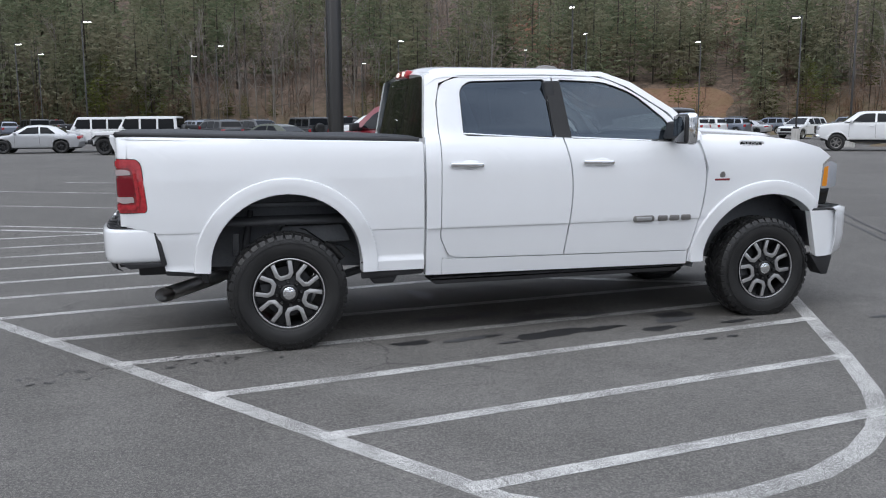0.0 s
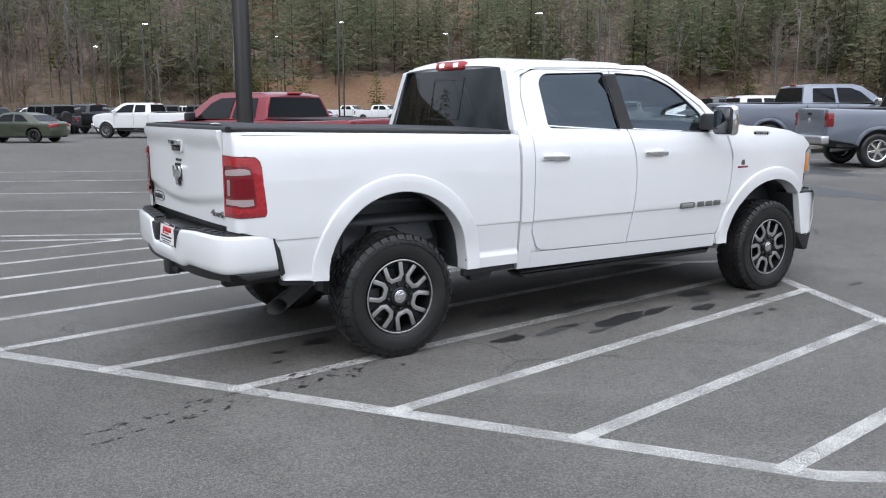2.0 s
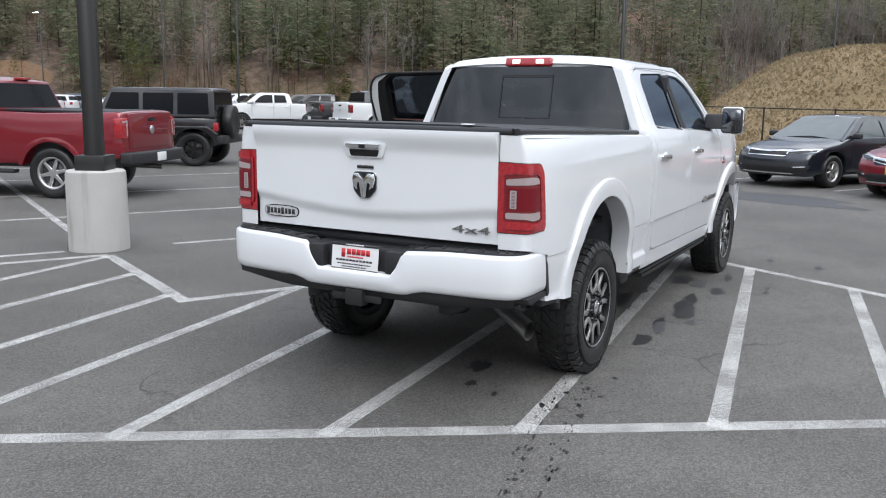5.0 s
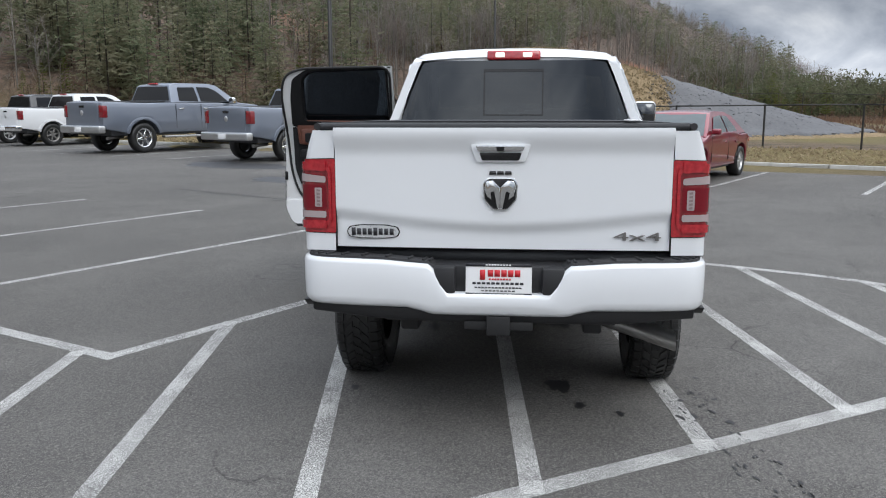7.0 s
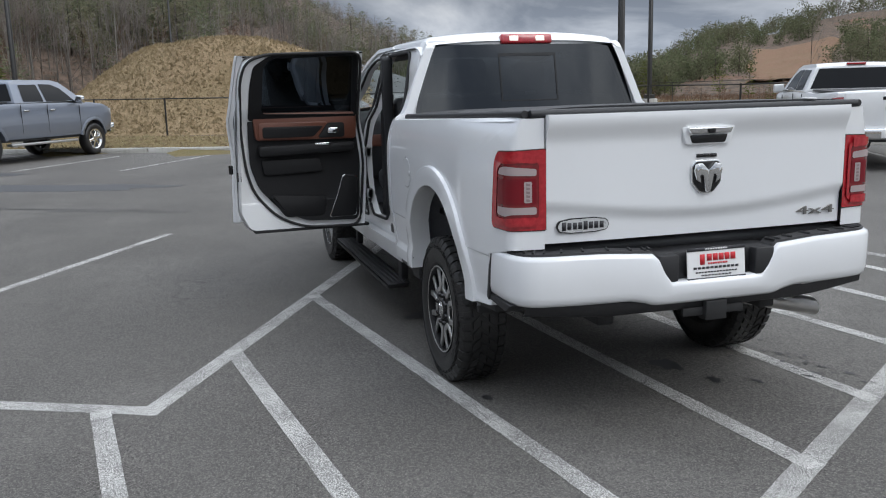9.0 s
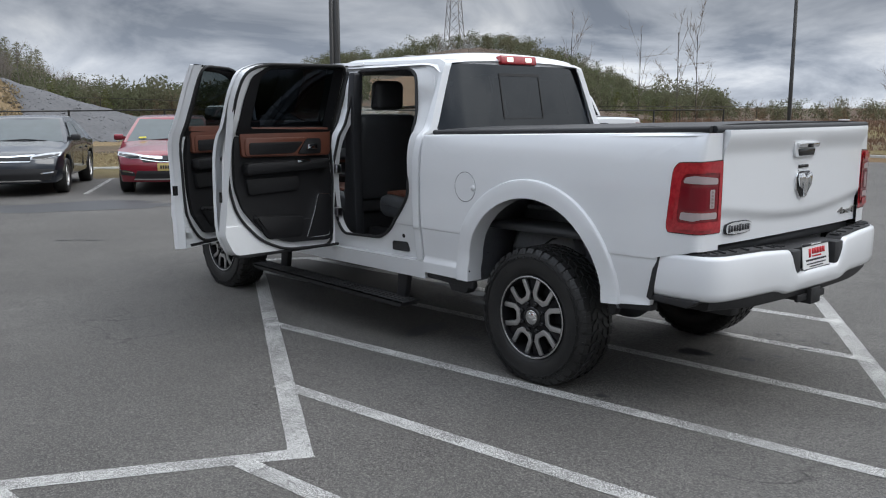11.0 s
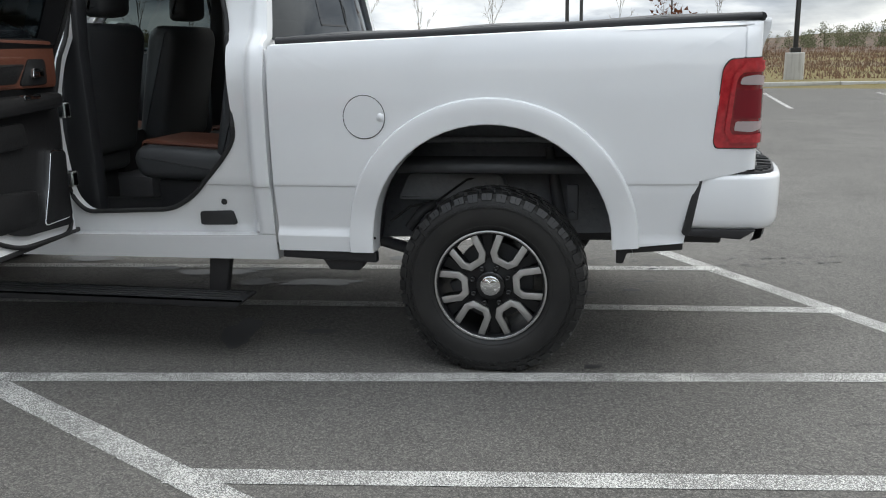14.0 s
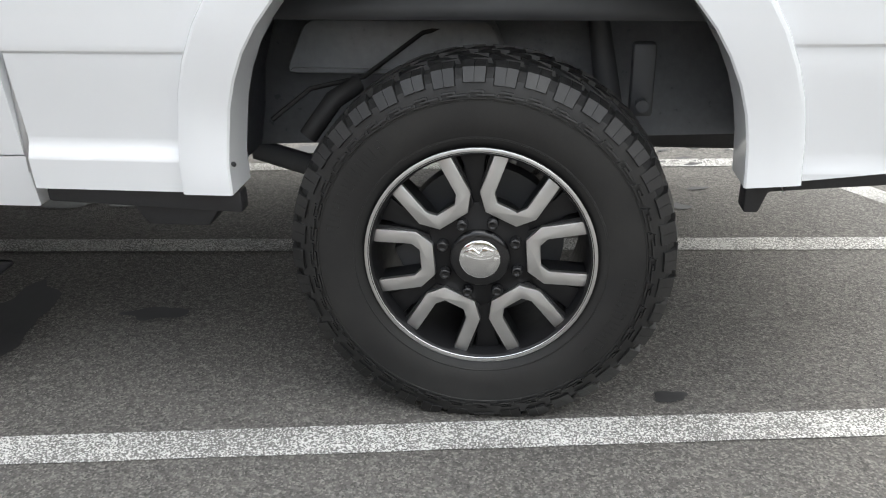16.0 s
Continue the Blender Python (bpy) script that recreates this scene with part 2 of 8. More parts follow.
def asphalt():
    """Worn asphalt: fine stone grain, pale and dark patches, hairline cracks."""
    m = Nodes("asphalt")
    grit = m.n.new("ShaderNodeTexVoronoi")
    grit.inputs["Scale"].default_value = 210
    m.l.new(m.xyz, grit.inputs["Vector"])
    fine, mid, wide, huge = m.noise(260, 3), m.noise(9, 6, 0.65), m.noise(0.55, 5, 0.6), m.noise(0.07, 4)
    stone = m.n.new("ShaderNodeSeparateColor")
    m.l.new(grit.outputs["Color"], stone.inputs[0])
    base = m.ramp(m.math("ADD", m.math("MULTIPLY", wide, 0.6), m.math("MULTIPLY", huge, 0.4)), ((0.40, (0.088, 0.083, 0.077)), (0.5, (0.122, 0.116, 0.108)), (0.60, (0.156, 0.149, 0.140))))
    base = m.mix(m.span(mid, 0.42, 0.70, 0.0, 0.35), base, (0.068, 0.067, 0.066))
    base = m.mix(m.span(m.noise(1.7, 6, 0.62), 0.50, 0.66, 0.0, 0.45), base, (0.070, 0.067, 0.062))
    coarse = m.noise(55, 4, 0.75)
    base = m.mix(m.span(coarse, 0.49, 0.64, 0.0, 0.46), base, (0.044, 0.041, 0.040))
    base = m.mix(m.span(m.noise(21, 5, 0.7), 0.50, 0.64, 0.0, 0.3), base, (0.055, 0.053, 0.051))
    base = m.mix(m.span(coarse, 0.36, 0.46, 0.38, 0.0), base, (0.29, 0.28, 0.262))
    speck = m.mix(m.span(stone.outputs[0], 0.55, 1.0, 0.0, 0.55), base, (0.28, 0.265, 0.245))
    speck = m.mix(m.span(stone.outputs[1], 0.65, 1.0, 0.0, 0.52), speck, (0.030, 0.030, 0.030))
    crack = m.n.new("ShaderNodeTexVoronoi")
    crack.feature = "DISTANCE_TO_EDGE"
    crack.inputs["Scale"].default_value = 0.23
    warp = m.n.new("ShaderNodeVectorMath")
    warp.operation = "ADD"
    wn2 = m.n.new("ShaderNodeTexNoise")
    wn2.inputs["Scale"].default_value, wn2.inputs["Detail"].default_value = 1.4, 5
    m.l.new(m.xyz, wn2.inputs["Vector"])
    m.l.new(m.xyz, warp.inputs[0])
    m.l.new(wn2.outputs["Color"], warp.inputs[1])
    m.l.new(warp.outputs[0], crack.inputs["Vector"])
    line = m.math("MULTIPLY", m.span(crack.outputs["Distance"], 0.0, 0.0035, 1.0, 0.0), m.span(m.noise(0.35, 3), 0.52, 0.62))
    speck = m.mix(m.math("MULTIPLY", line, 0.6), speck, (0.02, 0.02, 0.02))
    rough = m.span(wide, 0.35, 0.7, 0.72, 0.92)
    h = m.math("ADD", grit.outputs["Distance"], m.math("MULTIPLY", fine, 0.4))
    return m.done(speck, rough, normal=m.bump(h, 0.42, 0.005), spec=0.2)


def line_paint(name="line_paint", low=0.585, high=0.69, tone=(0.62, 0.615, 0.59)):
    """Road paint that has worn off the stones' tops here and there."""
    m = Nodes(name)
    grit, mid = m.noise(230, 2, 0.6), m.noise(2.2, 5, 0.6)
    worn = m.span(m.math("ADD", grit, m.math("MULTIPLY", mid, 0.34)), low, high)
    c = m.mix(worn, tone, (0.155, 0.151, 0.145))
    return m.done(c, 0.85, normal=m.bump(grit, 0.5, 0.004), spec=0.3)


ASPHALT, LINE = asphalt(), line_paint()
LINE_TWICE = line_paint("line_paint_two_coats", 0.63, 0.75, (0.63, 0.625, 0.60))


def stain(name, color, rough):
    m = Nodes(name)
    return m.done(m.mix(m.noise(30, 4), color, tuple(c * 1.6 for c in color)), rough)


WET = stain("wet_asphalt", (0.050, 0.050, 0.052), 0.68)
OIL = stain("oil_stain", (0.018, 0.018, 0.019), 0.55)
DAMP = stain("damp_patch", (0.036, 0.036, 0.038), 0.5)


def concrete(name="concrete", tone=(0.46, 0.45, 0.43)):
    m = Nodes(name)
    a, b = m.noise(35, 6, 0.6), m.noise(3.0, 4)
    stretch = m.n.new("ShaderNodeMapping")
    stretch.inputs["Scale"].default_value = (9, 9, 0.7)
    m.l.new(m.xyz, stretch.inputs["Vector"])
    run = m.noise(1.0, 5, 0.6, stretch.outputs[0])
    c = m.mix(m.span(run, 0.5, 0.75, 0, 0.7), tone, (0.25, 0.24, 0.20))
    c = m.mix(m.span(b, 0.35, 0.7, 0, 0.4), c, (0.56, 0.55, 0.53))
    return m.done(c, 0.88, normal=m.bump(a, 0.3, 0.004))


CONCRETE, KERB = concrete(), concrete("kerb_concrete", (0.42, 0.41, 0.38))
POLE = plain("dark_bronze_paint", (0.022, 0.021, 0.020), 0.45, 0, 20, 0.3)


def ground_cover():
    """Dry winter grass, bare red clay and leaf litter, mixed in patches."""
    m = Nodes("ground_cover")
    fine, mid, wide = m.noise(14, 6, 0.7), m.noise(0.8, 5), m.noise(0.05, 4)
    grass = m.mix(fine, (0.10, 0.085, 0.035), (0.24, 0.19, 0.09))
    grass = m.mix(m.span(mid, 0.5, 0.7, 0, 0.55), grass, (0.085, 0.095, 0.03))
    clay = m.mix(fine, (0.20, 0.075, 0.035), (0.30, 0.13, 0.07))
    litter = m.mix(m.span(m.math("ADD", m.math("MULTIPLY", mid, 0.6), m.math("MULTIPLY", m.noise(2.6, 5, 0.7), 0.4)), 0.42, 0.60), (0.070, 0.056, 0.044), (0.185, 0.132, 0.100))
    reach = m.n.new("ShaderNodeVectorMath")
    reach.operation = "LENGTH"
    m.l.new(m.xyz, reach.inputs[0])
    wooded = m.span(m.math("ADD", reach.outputs["Value"], m.math("MULTIPLY", mid, 14.0)), 128, 146)
    c = m.mix(m.span(wide, 0.45, 0.60, 0.0, 0.8), grass, litter)
    c = m.mix(wooded, c, litter)
    c = m.mix(m.span(m.noise(0.018, 4), 0.60, 0.67, 0, 0.6), c, clay)
    return m.done(c, 0.95, normal=m.bump(fine, 0.8, 0.05), spec=0.2)


GROUND = ground_cover()


def dry_grass(name, a, b, scale=9.0):
    m = Nodes(name)
    f, w = m.noise(scale, 7, 0.75), m.noise(0.35, 4)
    c = m.mix(m.span(f, 0.3, 0.7), a, b)
    c = m.mix(m.span(w, 0.45, 0.7, 0, 0.35), c, (0.15, 0.13, 0.06))
    return m.done(c, 0.95, normal=m.bump(f, 1.0, 0.08), spec=0.2)


MOUND = dry_grass("mound_dry_grass", (0.21, 0.150, 0.085), (0.38, 0.285, 0.175), 9)
VERGE = dry_grass("verge_grass", (0.13, 0.10, 0.045), (0.28, 0.22, 0.11), 12)
CLAY = dry_grass("red_clay_bank", (0.15, 0.085, 0.055), (0.25, 0.155, 0.10), 2)
GRAVEL = plain("gravel", (0.125, 0.125, 0.13), 0.9, 0, 7, 0.75, 1.0)
ROCK = plain("pale_rock", (0.42, 0.33, 0.23), 0.9, 0, 4, 0.4, 0.8)


def leaves(name, a, b, c=None, size=0.12):
    """Many small pieces, each with its own tone, and a drift of hue from plant to plant."""
    m = Nodes(name)
    tone = m.mix(m.island(), a, b)
    tone = m.mix(m.span(m.noise(size, 3), 0.40, 0.62, 0, 0.85), tone, c or tuple(x * 0.7 for x in a))
    soft, leaf, both_ways = m.n.new("ShaderNodeBsdfDiffuse"), m.n.new("ShaderNodeBsdfTranslucent"), m.n.new("ShaderNodeMixShader")
    both_ways.inputs[0].default_value = 0.45
    for k, b in enumerate((soft, leaf)):
        m.l.new(tone, b.inputs["Color"])
        m.l.new(b.outputs[0], both_ways.inputs[k + 1])
    m.l.new(both_ways.outputs[0], m.out.inputs[0])
    return m.m


# needle tones lightened to stand in for haze over the far woods
PINE = leaves("pine_needles", (0.118, 0.145, 0.088), (0.215, 0.245, 0.150), (0.265, 0.245, 0.170))
HILL_LEAF = leaves("hill_foliage", (0.088, 0.104, 0.060), (0.175, 0.190, 0.108), (0.165, 0.155, 0.104), 0.06)
YELLOW_PINE = leaves("young_pine_needles", (0.095, 0.110, 0.032), (0.18, 0.19, 0.065))
# twigs paler than their own colour, with distance haze mixed in
TWIG = leaves("bare_twigs", (0.225, 0.195, 0.175), (0.40, 0.37, 0.34), (0.275, 0.232, 0.208))
BARK = leaves("bark", (0.075, 0.066, 0.058), (0.165, 0.148, 0.130))
PALE_BARK = leaves("pale_bark", (0.20, 0.182, 0.165), (0.44, 0.42, 0.39))
RUST_LEAF = leaves("rust_leaves", (0.10, 0.035, 0.02), (0.19, 0.075, 0.04))
BRUSH = leaves("brown_brush", (0.115, 0.076, 0.056), (0.235, 0.165, 0.122), (0.19, 0.115, 0.075))

# ---- building helpers ----
U, V = Vector((0.883, -0.469, 0)), Vector((0.469, 0.883, 0))  # along and across the stalls


def part(name, bm, material, parent=None, label="", smooth=True, keep=False):
    """Link a bmesh as one mesh object, under a thing or a part if given."""
    me = bpy.data.meshes.new(name)
    bm.to_mesh(me)
    if not keep:
        bm.free()
    if smooth:
        me.polygons.foreach_set("use_smooth", [True] * len(me.polygons))
    me.materials.append(material)
    ob = new(name, me)
    if parent:
        ob.parent = parent
    return tagged(ob, label)


def empty(name, label, category, m=None, group="", kind=""):
    ob = new(name)
    ob.empty_display_size = 0.2
    if m:
        ob.matrix_world = m
    return tagged(ob, label, category, group, kind)


def sharpen(bm, degrees=35):
    bm.normal_update()
    for e in bm.edges:
        e.smooth = len(e.link_faces) == 2 and e.calc_face_angle(0) < radians(degrees)
    return bm


def box(x0, x1, y0, y1, z0, z1, bevel=0.0, seg=2, bm=None):
    bm = bm or bmesh.new()
    m = Matrix.LocRotScale(((x0 + x1) / 2, (y0 + y1) / 2, (z0 + z1) / 2), None, (abs(x1 - x0), abs(y1 - y0), abs(z1 - z0)))
    vs = bmesh.ops.create_cube(bm, size=1, matrix=m)["verts"]
    if bevel:
        es = list({e for v in vs for e in v.link_edges})
        bmesh.ops.bevel(bm, geom=es, offset=bevel, segments=seg, affect="EDGES", profile=0.5)
    return sharpen(bm)


def tube(path, radius, seg=10, bm=None, caps=True, ry=None):
    """A round bar along a list of points; radius may be a list."""
    bm = bm or bmesh.new()
    pts = [Vector(p) for p in path]
    rings = []
    for i, p in enumerate(pts):
        d = (pts[min(i + 1, len(pts) - 1)] - pts[max(i - 1, 0)]).normalized()
        a = d.cross(Vector((0, 0, 1)) if abs(d.z) < 0.95 else Vector((1, 0, 0))).normalized()
        b = d.cross(a)
        r = radius[i] if isinstance(radius, (list, tuple)) else radius
        rings.append([bm.verts.new(p + r * (math.cos(t) * a + math.sin(t) * b * (ry or 1))) for t in (2 * math.pi * k / seg for k in range(seg))])
    for r0, r1 in zip(rings, rings[1:]):
        for k in range(seg):
            bm.faces.new((r0[k], r0[(k + 1) % seg], r1[(k + 1) % seg], r1[k]))
    if caps:
        bm.faces.new(rings[0])
        bm.faces.new(rings[-1][::-1])
    bmesh.ops.recalc_face_normals(bm, faces=bm.faces[:])
    return sharpen(bm, 50)


def lathe(profile, seg=48, bm=None, axis="Y", turns=None):
    """Revolve (radius, along) pairs round an axis."""
    bm = bm or bmesh.new()
    rings = []
    for r, a in profile:
        ring = []
        for k in range(seg):
            t = 2 * math.pi * k / seg
            c, s = r * math.cos(t), r * math.sin(t)
            ring.append(bm.verts.new((c, a, s) if axis == "Y" else (c, s, a)))
        rings.append(ring)
    for r0, r1 in zip(rings, rings[1:]):
        for k in range(seg):
            bm.faces.new((r0[k], r0[(k + 1) % seg], r1[(k + 1) % seg], r1[k]))
    bmesh.ops.recalc_face_normals(bm, faces=bm.faces[:])
    return bm


def fill(outer, holes=()):
    """A flat sheet in the x-z plane with holes."""
    bm = bmesh.new()
    for loop in (outer, *holes):
        vs = [bm.verts.new((x, 0, z)) for x, z in loop]
        for a, b in zip(vs, vs[1:] + vs[:1]):
            bm.edges.new((a, b))
    bmesh.ops.triangle_fill(bm, edges=bm.edges[:], use_beauty=True, use_dissolve=False)
    return bm


def cut(bm, xs=(), zs=(), ys=()):
    for axis, values in ((0, xs), (1, ys), (2, zs)):
        for v in values:
            co, no = Vector((0, 0, 0)), Vector((0, 0, 0))
            co[axis], no[axis] = v, 1
            bmesh.ops.bisect_plane(bm, geom=bm.verts[:] + bm.edges[:] + bm.faces[:], dist=1e-5, plane_co=co, plane_no=no)
    return bm


def steps(a, b, d):
    n = max(1, round(abs(b - a) / d))
    return [a + (b - a) * (i + 0.5) / n for i in range(n)]


def rounded(points, r, seg=4):
    """A polygon with its corners rounded; r is one radius or one for each corner."""
    out, n = [], len(points)
    for i, p in enumerate(points):
        p = Vector(p)
        a, b = Vector(points[i - 1]) - p, Vector(points[(i + 1) % n]) - p
        q = r[i] if isinstance(r, (list, tuple)) else r
        q = min(q, a.length * 0.48, b.length * 0.48)
        if q <= 0:
            out.append(tuple(p))
            continue
        s, e = p + a.normalized() * q, p + b.normalized() * q
        for k in range(seg + 1):
            t = k / seg
            out.append(tuple((1 - t) ** 2 * s + 2 * t * (1 - t) * p + t * t * e))
    return out


EDGE_FORM = [None]


def skin(bm, yfun, side, thick, material, name, parent, label="", dx=0.09, dz=0.045, push=0.0):
    """Bend a flat x-z sheet onto the body's side and give it thickness."""
    xs, zs = [v.co.x for v in bm.verts], [v.co.z for v in bm.verts]
    cut(bm, steps(min(xs), max(xs), dx), steps(min(zs), max(zs), dz) + [z for z in (0.8115, 0.8135, 0.8165, 0.8185) if min(zs) < z < max(zs) and dx < 0.2] + [z for z in (0.585, 0.596, 0.606, 0.618, 0.63, 0.642, 0.8205, 0.8225, 0.8265, 0.8285, 0.8425, 0.8445, 0.8485, 0.8505) if yfun is EDGE_FORM[0] and min(zs) < z < max(zs)])
    for v in bm.verts:
        v.co.y = side * (yfun(v.co.x, v.co.z) + push)
    bmesh.ops.recalc_face_normals(bm, faces=bm.faces[:])
    bm.normal_update()
    if sum(f.normal.y * f.calc_area() for f in bm.faces) * side < 0:
        bmesh.ops.reverse_faces(bm, faces=bm.faces[:])
    if thick:
        rim = [e for e in bm.edges if len(e.link_faces) == 1]
        for e in rim:
            e.smooth = False
        ext = bmesh.ops.extrude_edge_only(bm, edges=rim)
        for v in (g for g in ext["geom"] if isinstance(g, bmesh.types.BMVert)):
            v.co.y -= side * thick
    return part(name, bm, material, parent, label)


def prism(points, y0, y1, bevel=0.0, bm=None, seg=2):
    """An x-z outline drawn out from y0 to y1."""
    new_bm = fill(points)
    for v in new_bm.verts:
        v.co.y = y0
    bmesh.ops.dissolve_limit(new_bm, angle_limit=0.001, verts=new_bm.verts[:], edges=new_bm.edges[:])
    faces = new_bm.faces[:]
    ext = bmesh.ops.extrude_face_region(new_bm, geom=faces)
    for v in (g for g in ext["geom"] if isinstance(g, bmesh.types.BMVert)):
        v.co.y = y1
    bmesh.ops.recalc_face_normals(new_bm, faces=new_bm.faces[:])
    if bevel:
        es = [e for e in new_bm.edges if e.calc_face_angle(0) > 0.9]
        bmesh.ops.bevel(new_bm, geom=es, offset=bevel, segments=seg, affect="EDGES", profile=0.5)
    sharpen(new_bm)
    if bm:
        me = bpy.data.meshes.new("tmp")
        new_bm.to_mesh(me)
        new_bm.free()
        bm.from_mesh(me)
        bpy.data.meshes.remove(me)
        return bm
    return new_bm


def grid(fn, us, vs):
    """A sheet of quads over two lists of parameters."""
    bm = bmesh.new()
    rows = [[bm.verts.new(fn(u, v)) for v in vs] for u in us]
    for r0, r1 in zip(rows, rows[1:]):
        for k in range(len(vs) - 1):
            bm.faces.new((r0[k], r0[k + 1], r1[k + 1], r1[k]))
    return bm


def lin(a, b, n):
    return [a + (b - a) * i / n for i in range(n + 1)]


def add(bm, other):
    me = bpy.data.meshes.new("tmp")
    other.to_mesh(me)
    other.free()
    bm.from_mesh(me)
    bpy.data.meshes.remove(me)
    return bm


def moved(bm, m):
    bmesh.ops.transform(bm, matrix=m, verts=bm.verts[:])
    return bm


def lettering(name, text, size, depth, material, parent, m, label=""):
    cu = bpy.data.curves.new("tmp_text", "FONT")
    cu.body, cu.size, cu.extrude, cu.align_x, cu.align_y = text, size, depth, "CENTER", "CENTER"
    cu.resolution_u = 2
    tmp = bpy.data.objects.new("tmp_text", cu)
    me = bpy.data.meshes.new_from_object(tmp)
    bpy.data.objects.remove(tmp)
    bpy.data.curves.remove(cu)
    me.transform(m)
    me.name = name
    me.materials.clear()
    me.materials.append(material)
    ob = new(name, me)
    ob.parent = parent
    return tagged(ob, label)


# ---- ground ----
def ramp01(x, a, b):
    t = min(1, max(0, (x - a) / (b - a)))
    return t * t * (3 - 2 * t)


AZ_TABLE = [-180, -150, -100, -60, -30, 0, 30, 60, 85, 92, 95, 99, 103, 106, 109, 113, 118, 121, 124, 128, 131, 134.5, 137.5, 140, 142, 145, 149, 160, 180]
TOP_TABLE = [1, 3, 10, 40, 66, 72, 74, 72, 62, 52, 43, 31, 22, 13, 6, 4, 4, 8, 17, 18, 24, 25, 20, 15, 11, 4, 0.5, 0.5, 1]


def land(x, y):
    """Height of the open ground outside the lot."""
    r = math.hypot(x, y)
    az = math.degrees(math.atan2(x, y))
    uu = U.x * x + U.y * y
    in_lot = uu < 18.05 and y > -23.2 and r < 126
    top = float(np.interp(az, AZ_TABLE, TOP_TABLE))
    near = float(np.interp(az, [-180, 75, 100, 180], [124, 124, 150, 150]))
    h = top * ramp01(r, near, near + 230) + min(7.0, top * 0.13) * ramp01(r, near + 3, near + 22)
    h += 3.0 * noise.noise((x * 0.02, y * 0.02, 0)) * ramp01(r, near + 10, near + 60)
    if in_lot:
        return -0.07
    h -= 0.75 * ramp01(-y, 25, 38)
    return h + 0.12 + 0.10 * noise.noise((x * 0.15, y * 0.15, 3)) * ramp01(uu, 20, 26)


rs = [0, 10, 16, 19, 22, 25, 28, 32, 36, 41, 47, 54, 62, 72, 84, 98, 112, 124, 128, 132, 136, 141, 147, 155, 165, 178, 192, 208, 226, 246, 268, 292, 318, 348, 400, 480, 650, 1000, 1800, 3500]
gb = bmesh.new()
rings = [[gb.verts.new((r * math.sin(a), r * math.cos(a), land(r * math.sin(a), r * math.cos(a)))) for a in (2 * math.pi * k / 180 for k in range(180))] for r in rs[1:]]
hub = gb.verts.new((0, 0, -0.07))
for k in range(180):
    gb.faces.new((hub, rings[0][(k + 1) % 180], rings[0][k]))
    for r0, r1 in zip(rings, rings[1:]):
        gb.faces.new((r0[k], r0[(k + 1) % 180], r1[(k + 1) % 180], r1[k]))
bmesh.ops.recalc_face_normals(gb, faces=gb.faces[:])
ground = tagged(part("ground", gb, GROUND), "dry grass, clay and leaf litter ground around the lot", "ground", kind="structure")


def at_u(u, y):
    return ((u - U.y * y) / U.x, y)


lot = bmesh.new()
corners = [at_u(18, -23), (-80, -23), (-80, 95), (-40, 118), (10, 124), (50, 112), at_u(18, 88)]
vs = [lot.verts.new((x, y, 0)) for x, y in corners]
lot.faces.new(vs)
ext = bmesh.ops.extrude_face_region(lot, geom=lot.faces[:])
for v in (g for g in ext["geom"] if isinstance(g, bmesh.types.BMVert)):
    v.co.z = -0.3
bmesh.ops.recalc_face_normals(lot, faces=lot.faces[:])
pavement = tagged(part("pavement", lot, ASPHALT, smooth=False), "worn grey asphalt of a large parking lot", "asphalt", kind="structure")


def stripe(points, width, name="painted_line", label="worn white painted line on the asphalt", z=0.0010, close=False, mat=None):
    """A painted band with slightly ragged edges along a line of points."""
    bm = bmesh.new()
    dense = []
    pts = [Vector((*p, 0)) for p in points]
    for a, b in zip(pts, pts[1:]):
        n = max(1, int((b - a).length / 0.12))
        dense += [a.lerp(b, i / n) for i in range(n)]
    dense.append(pts[-1])
    prev = None
    for i, p in enumerate(dense):
        d = (dense[min(i + 1, len(dense) - 1)] - dense[max(i - 1, 0)]).normalized()
        s = Vector((-d.y, d.x, 0)) * width / 2
        w = 1 + 0.05 * noise.noise((p.x * 9, p.y * 9, 1)), 1 + 0.05 * noise.noise((p.x * 9, p.y * 9, 8))
        pair = bm.verts.new((p + s * w[0]).to_tuple()[:2] + (z,)), bm.verts.new((p - s * w[1]).to_tuple()[:2] + (z,))
        if prev:
            bm.faces.new((prev[0], prev[1], pair[1], pair[0]))
        prev = pair
    bmesh.ops.recalc_face_normals(bm, faces=bm.faces[:])
    if bm.faces[:] and bm.faces[0].normal.z < 0:
        bmesh.ops.reverse_faces(bm, faces=bm.faces[:])
    return tagged(part(name, bm, mat or LINE), label, "road marking", kind="structure")


J = [(-2.23 + 0.567 * i, 0.66 - 0.848 * i) for i in range(-4, 5)]  # feet of the hatching on the rear edge
edge_dir = Vector((0.567, -0.848))
far_foot = (-2.23 - 0.567 * 5.2, 0.66 + 0.848 * 5.2)
# outline of the hatched island
arc = [(3.17, -2.84), (2.98, -3.10), (2.74, -3.36), (2.44, -3.58), (2.06, -3.76), (1.6, -3.86), (1.2, -3.86), (0.86, -3.78)]
stripe([far_foot, (0.62, -3.60), (0.86, -3.78)], 0.115, z=0.0010)
stripe([(4.76, 0.08), (3.56, -2.17)] + arc, 0.115, z=0.0014)
stripe([(4.76, 0.08), (-0.06, 2.575)], 0.115, z=0.0018)
stripe([(-0.02, 2.52), (1.06, 4.72)], 0.115, z=0.0022)
stripe([(1.06, 4.74), (1.06 - 1.883 * 2.6, 4.74 + 2.6)], 0.11, z=0.0014)
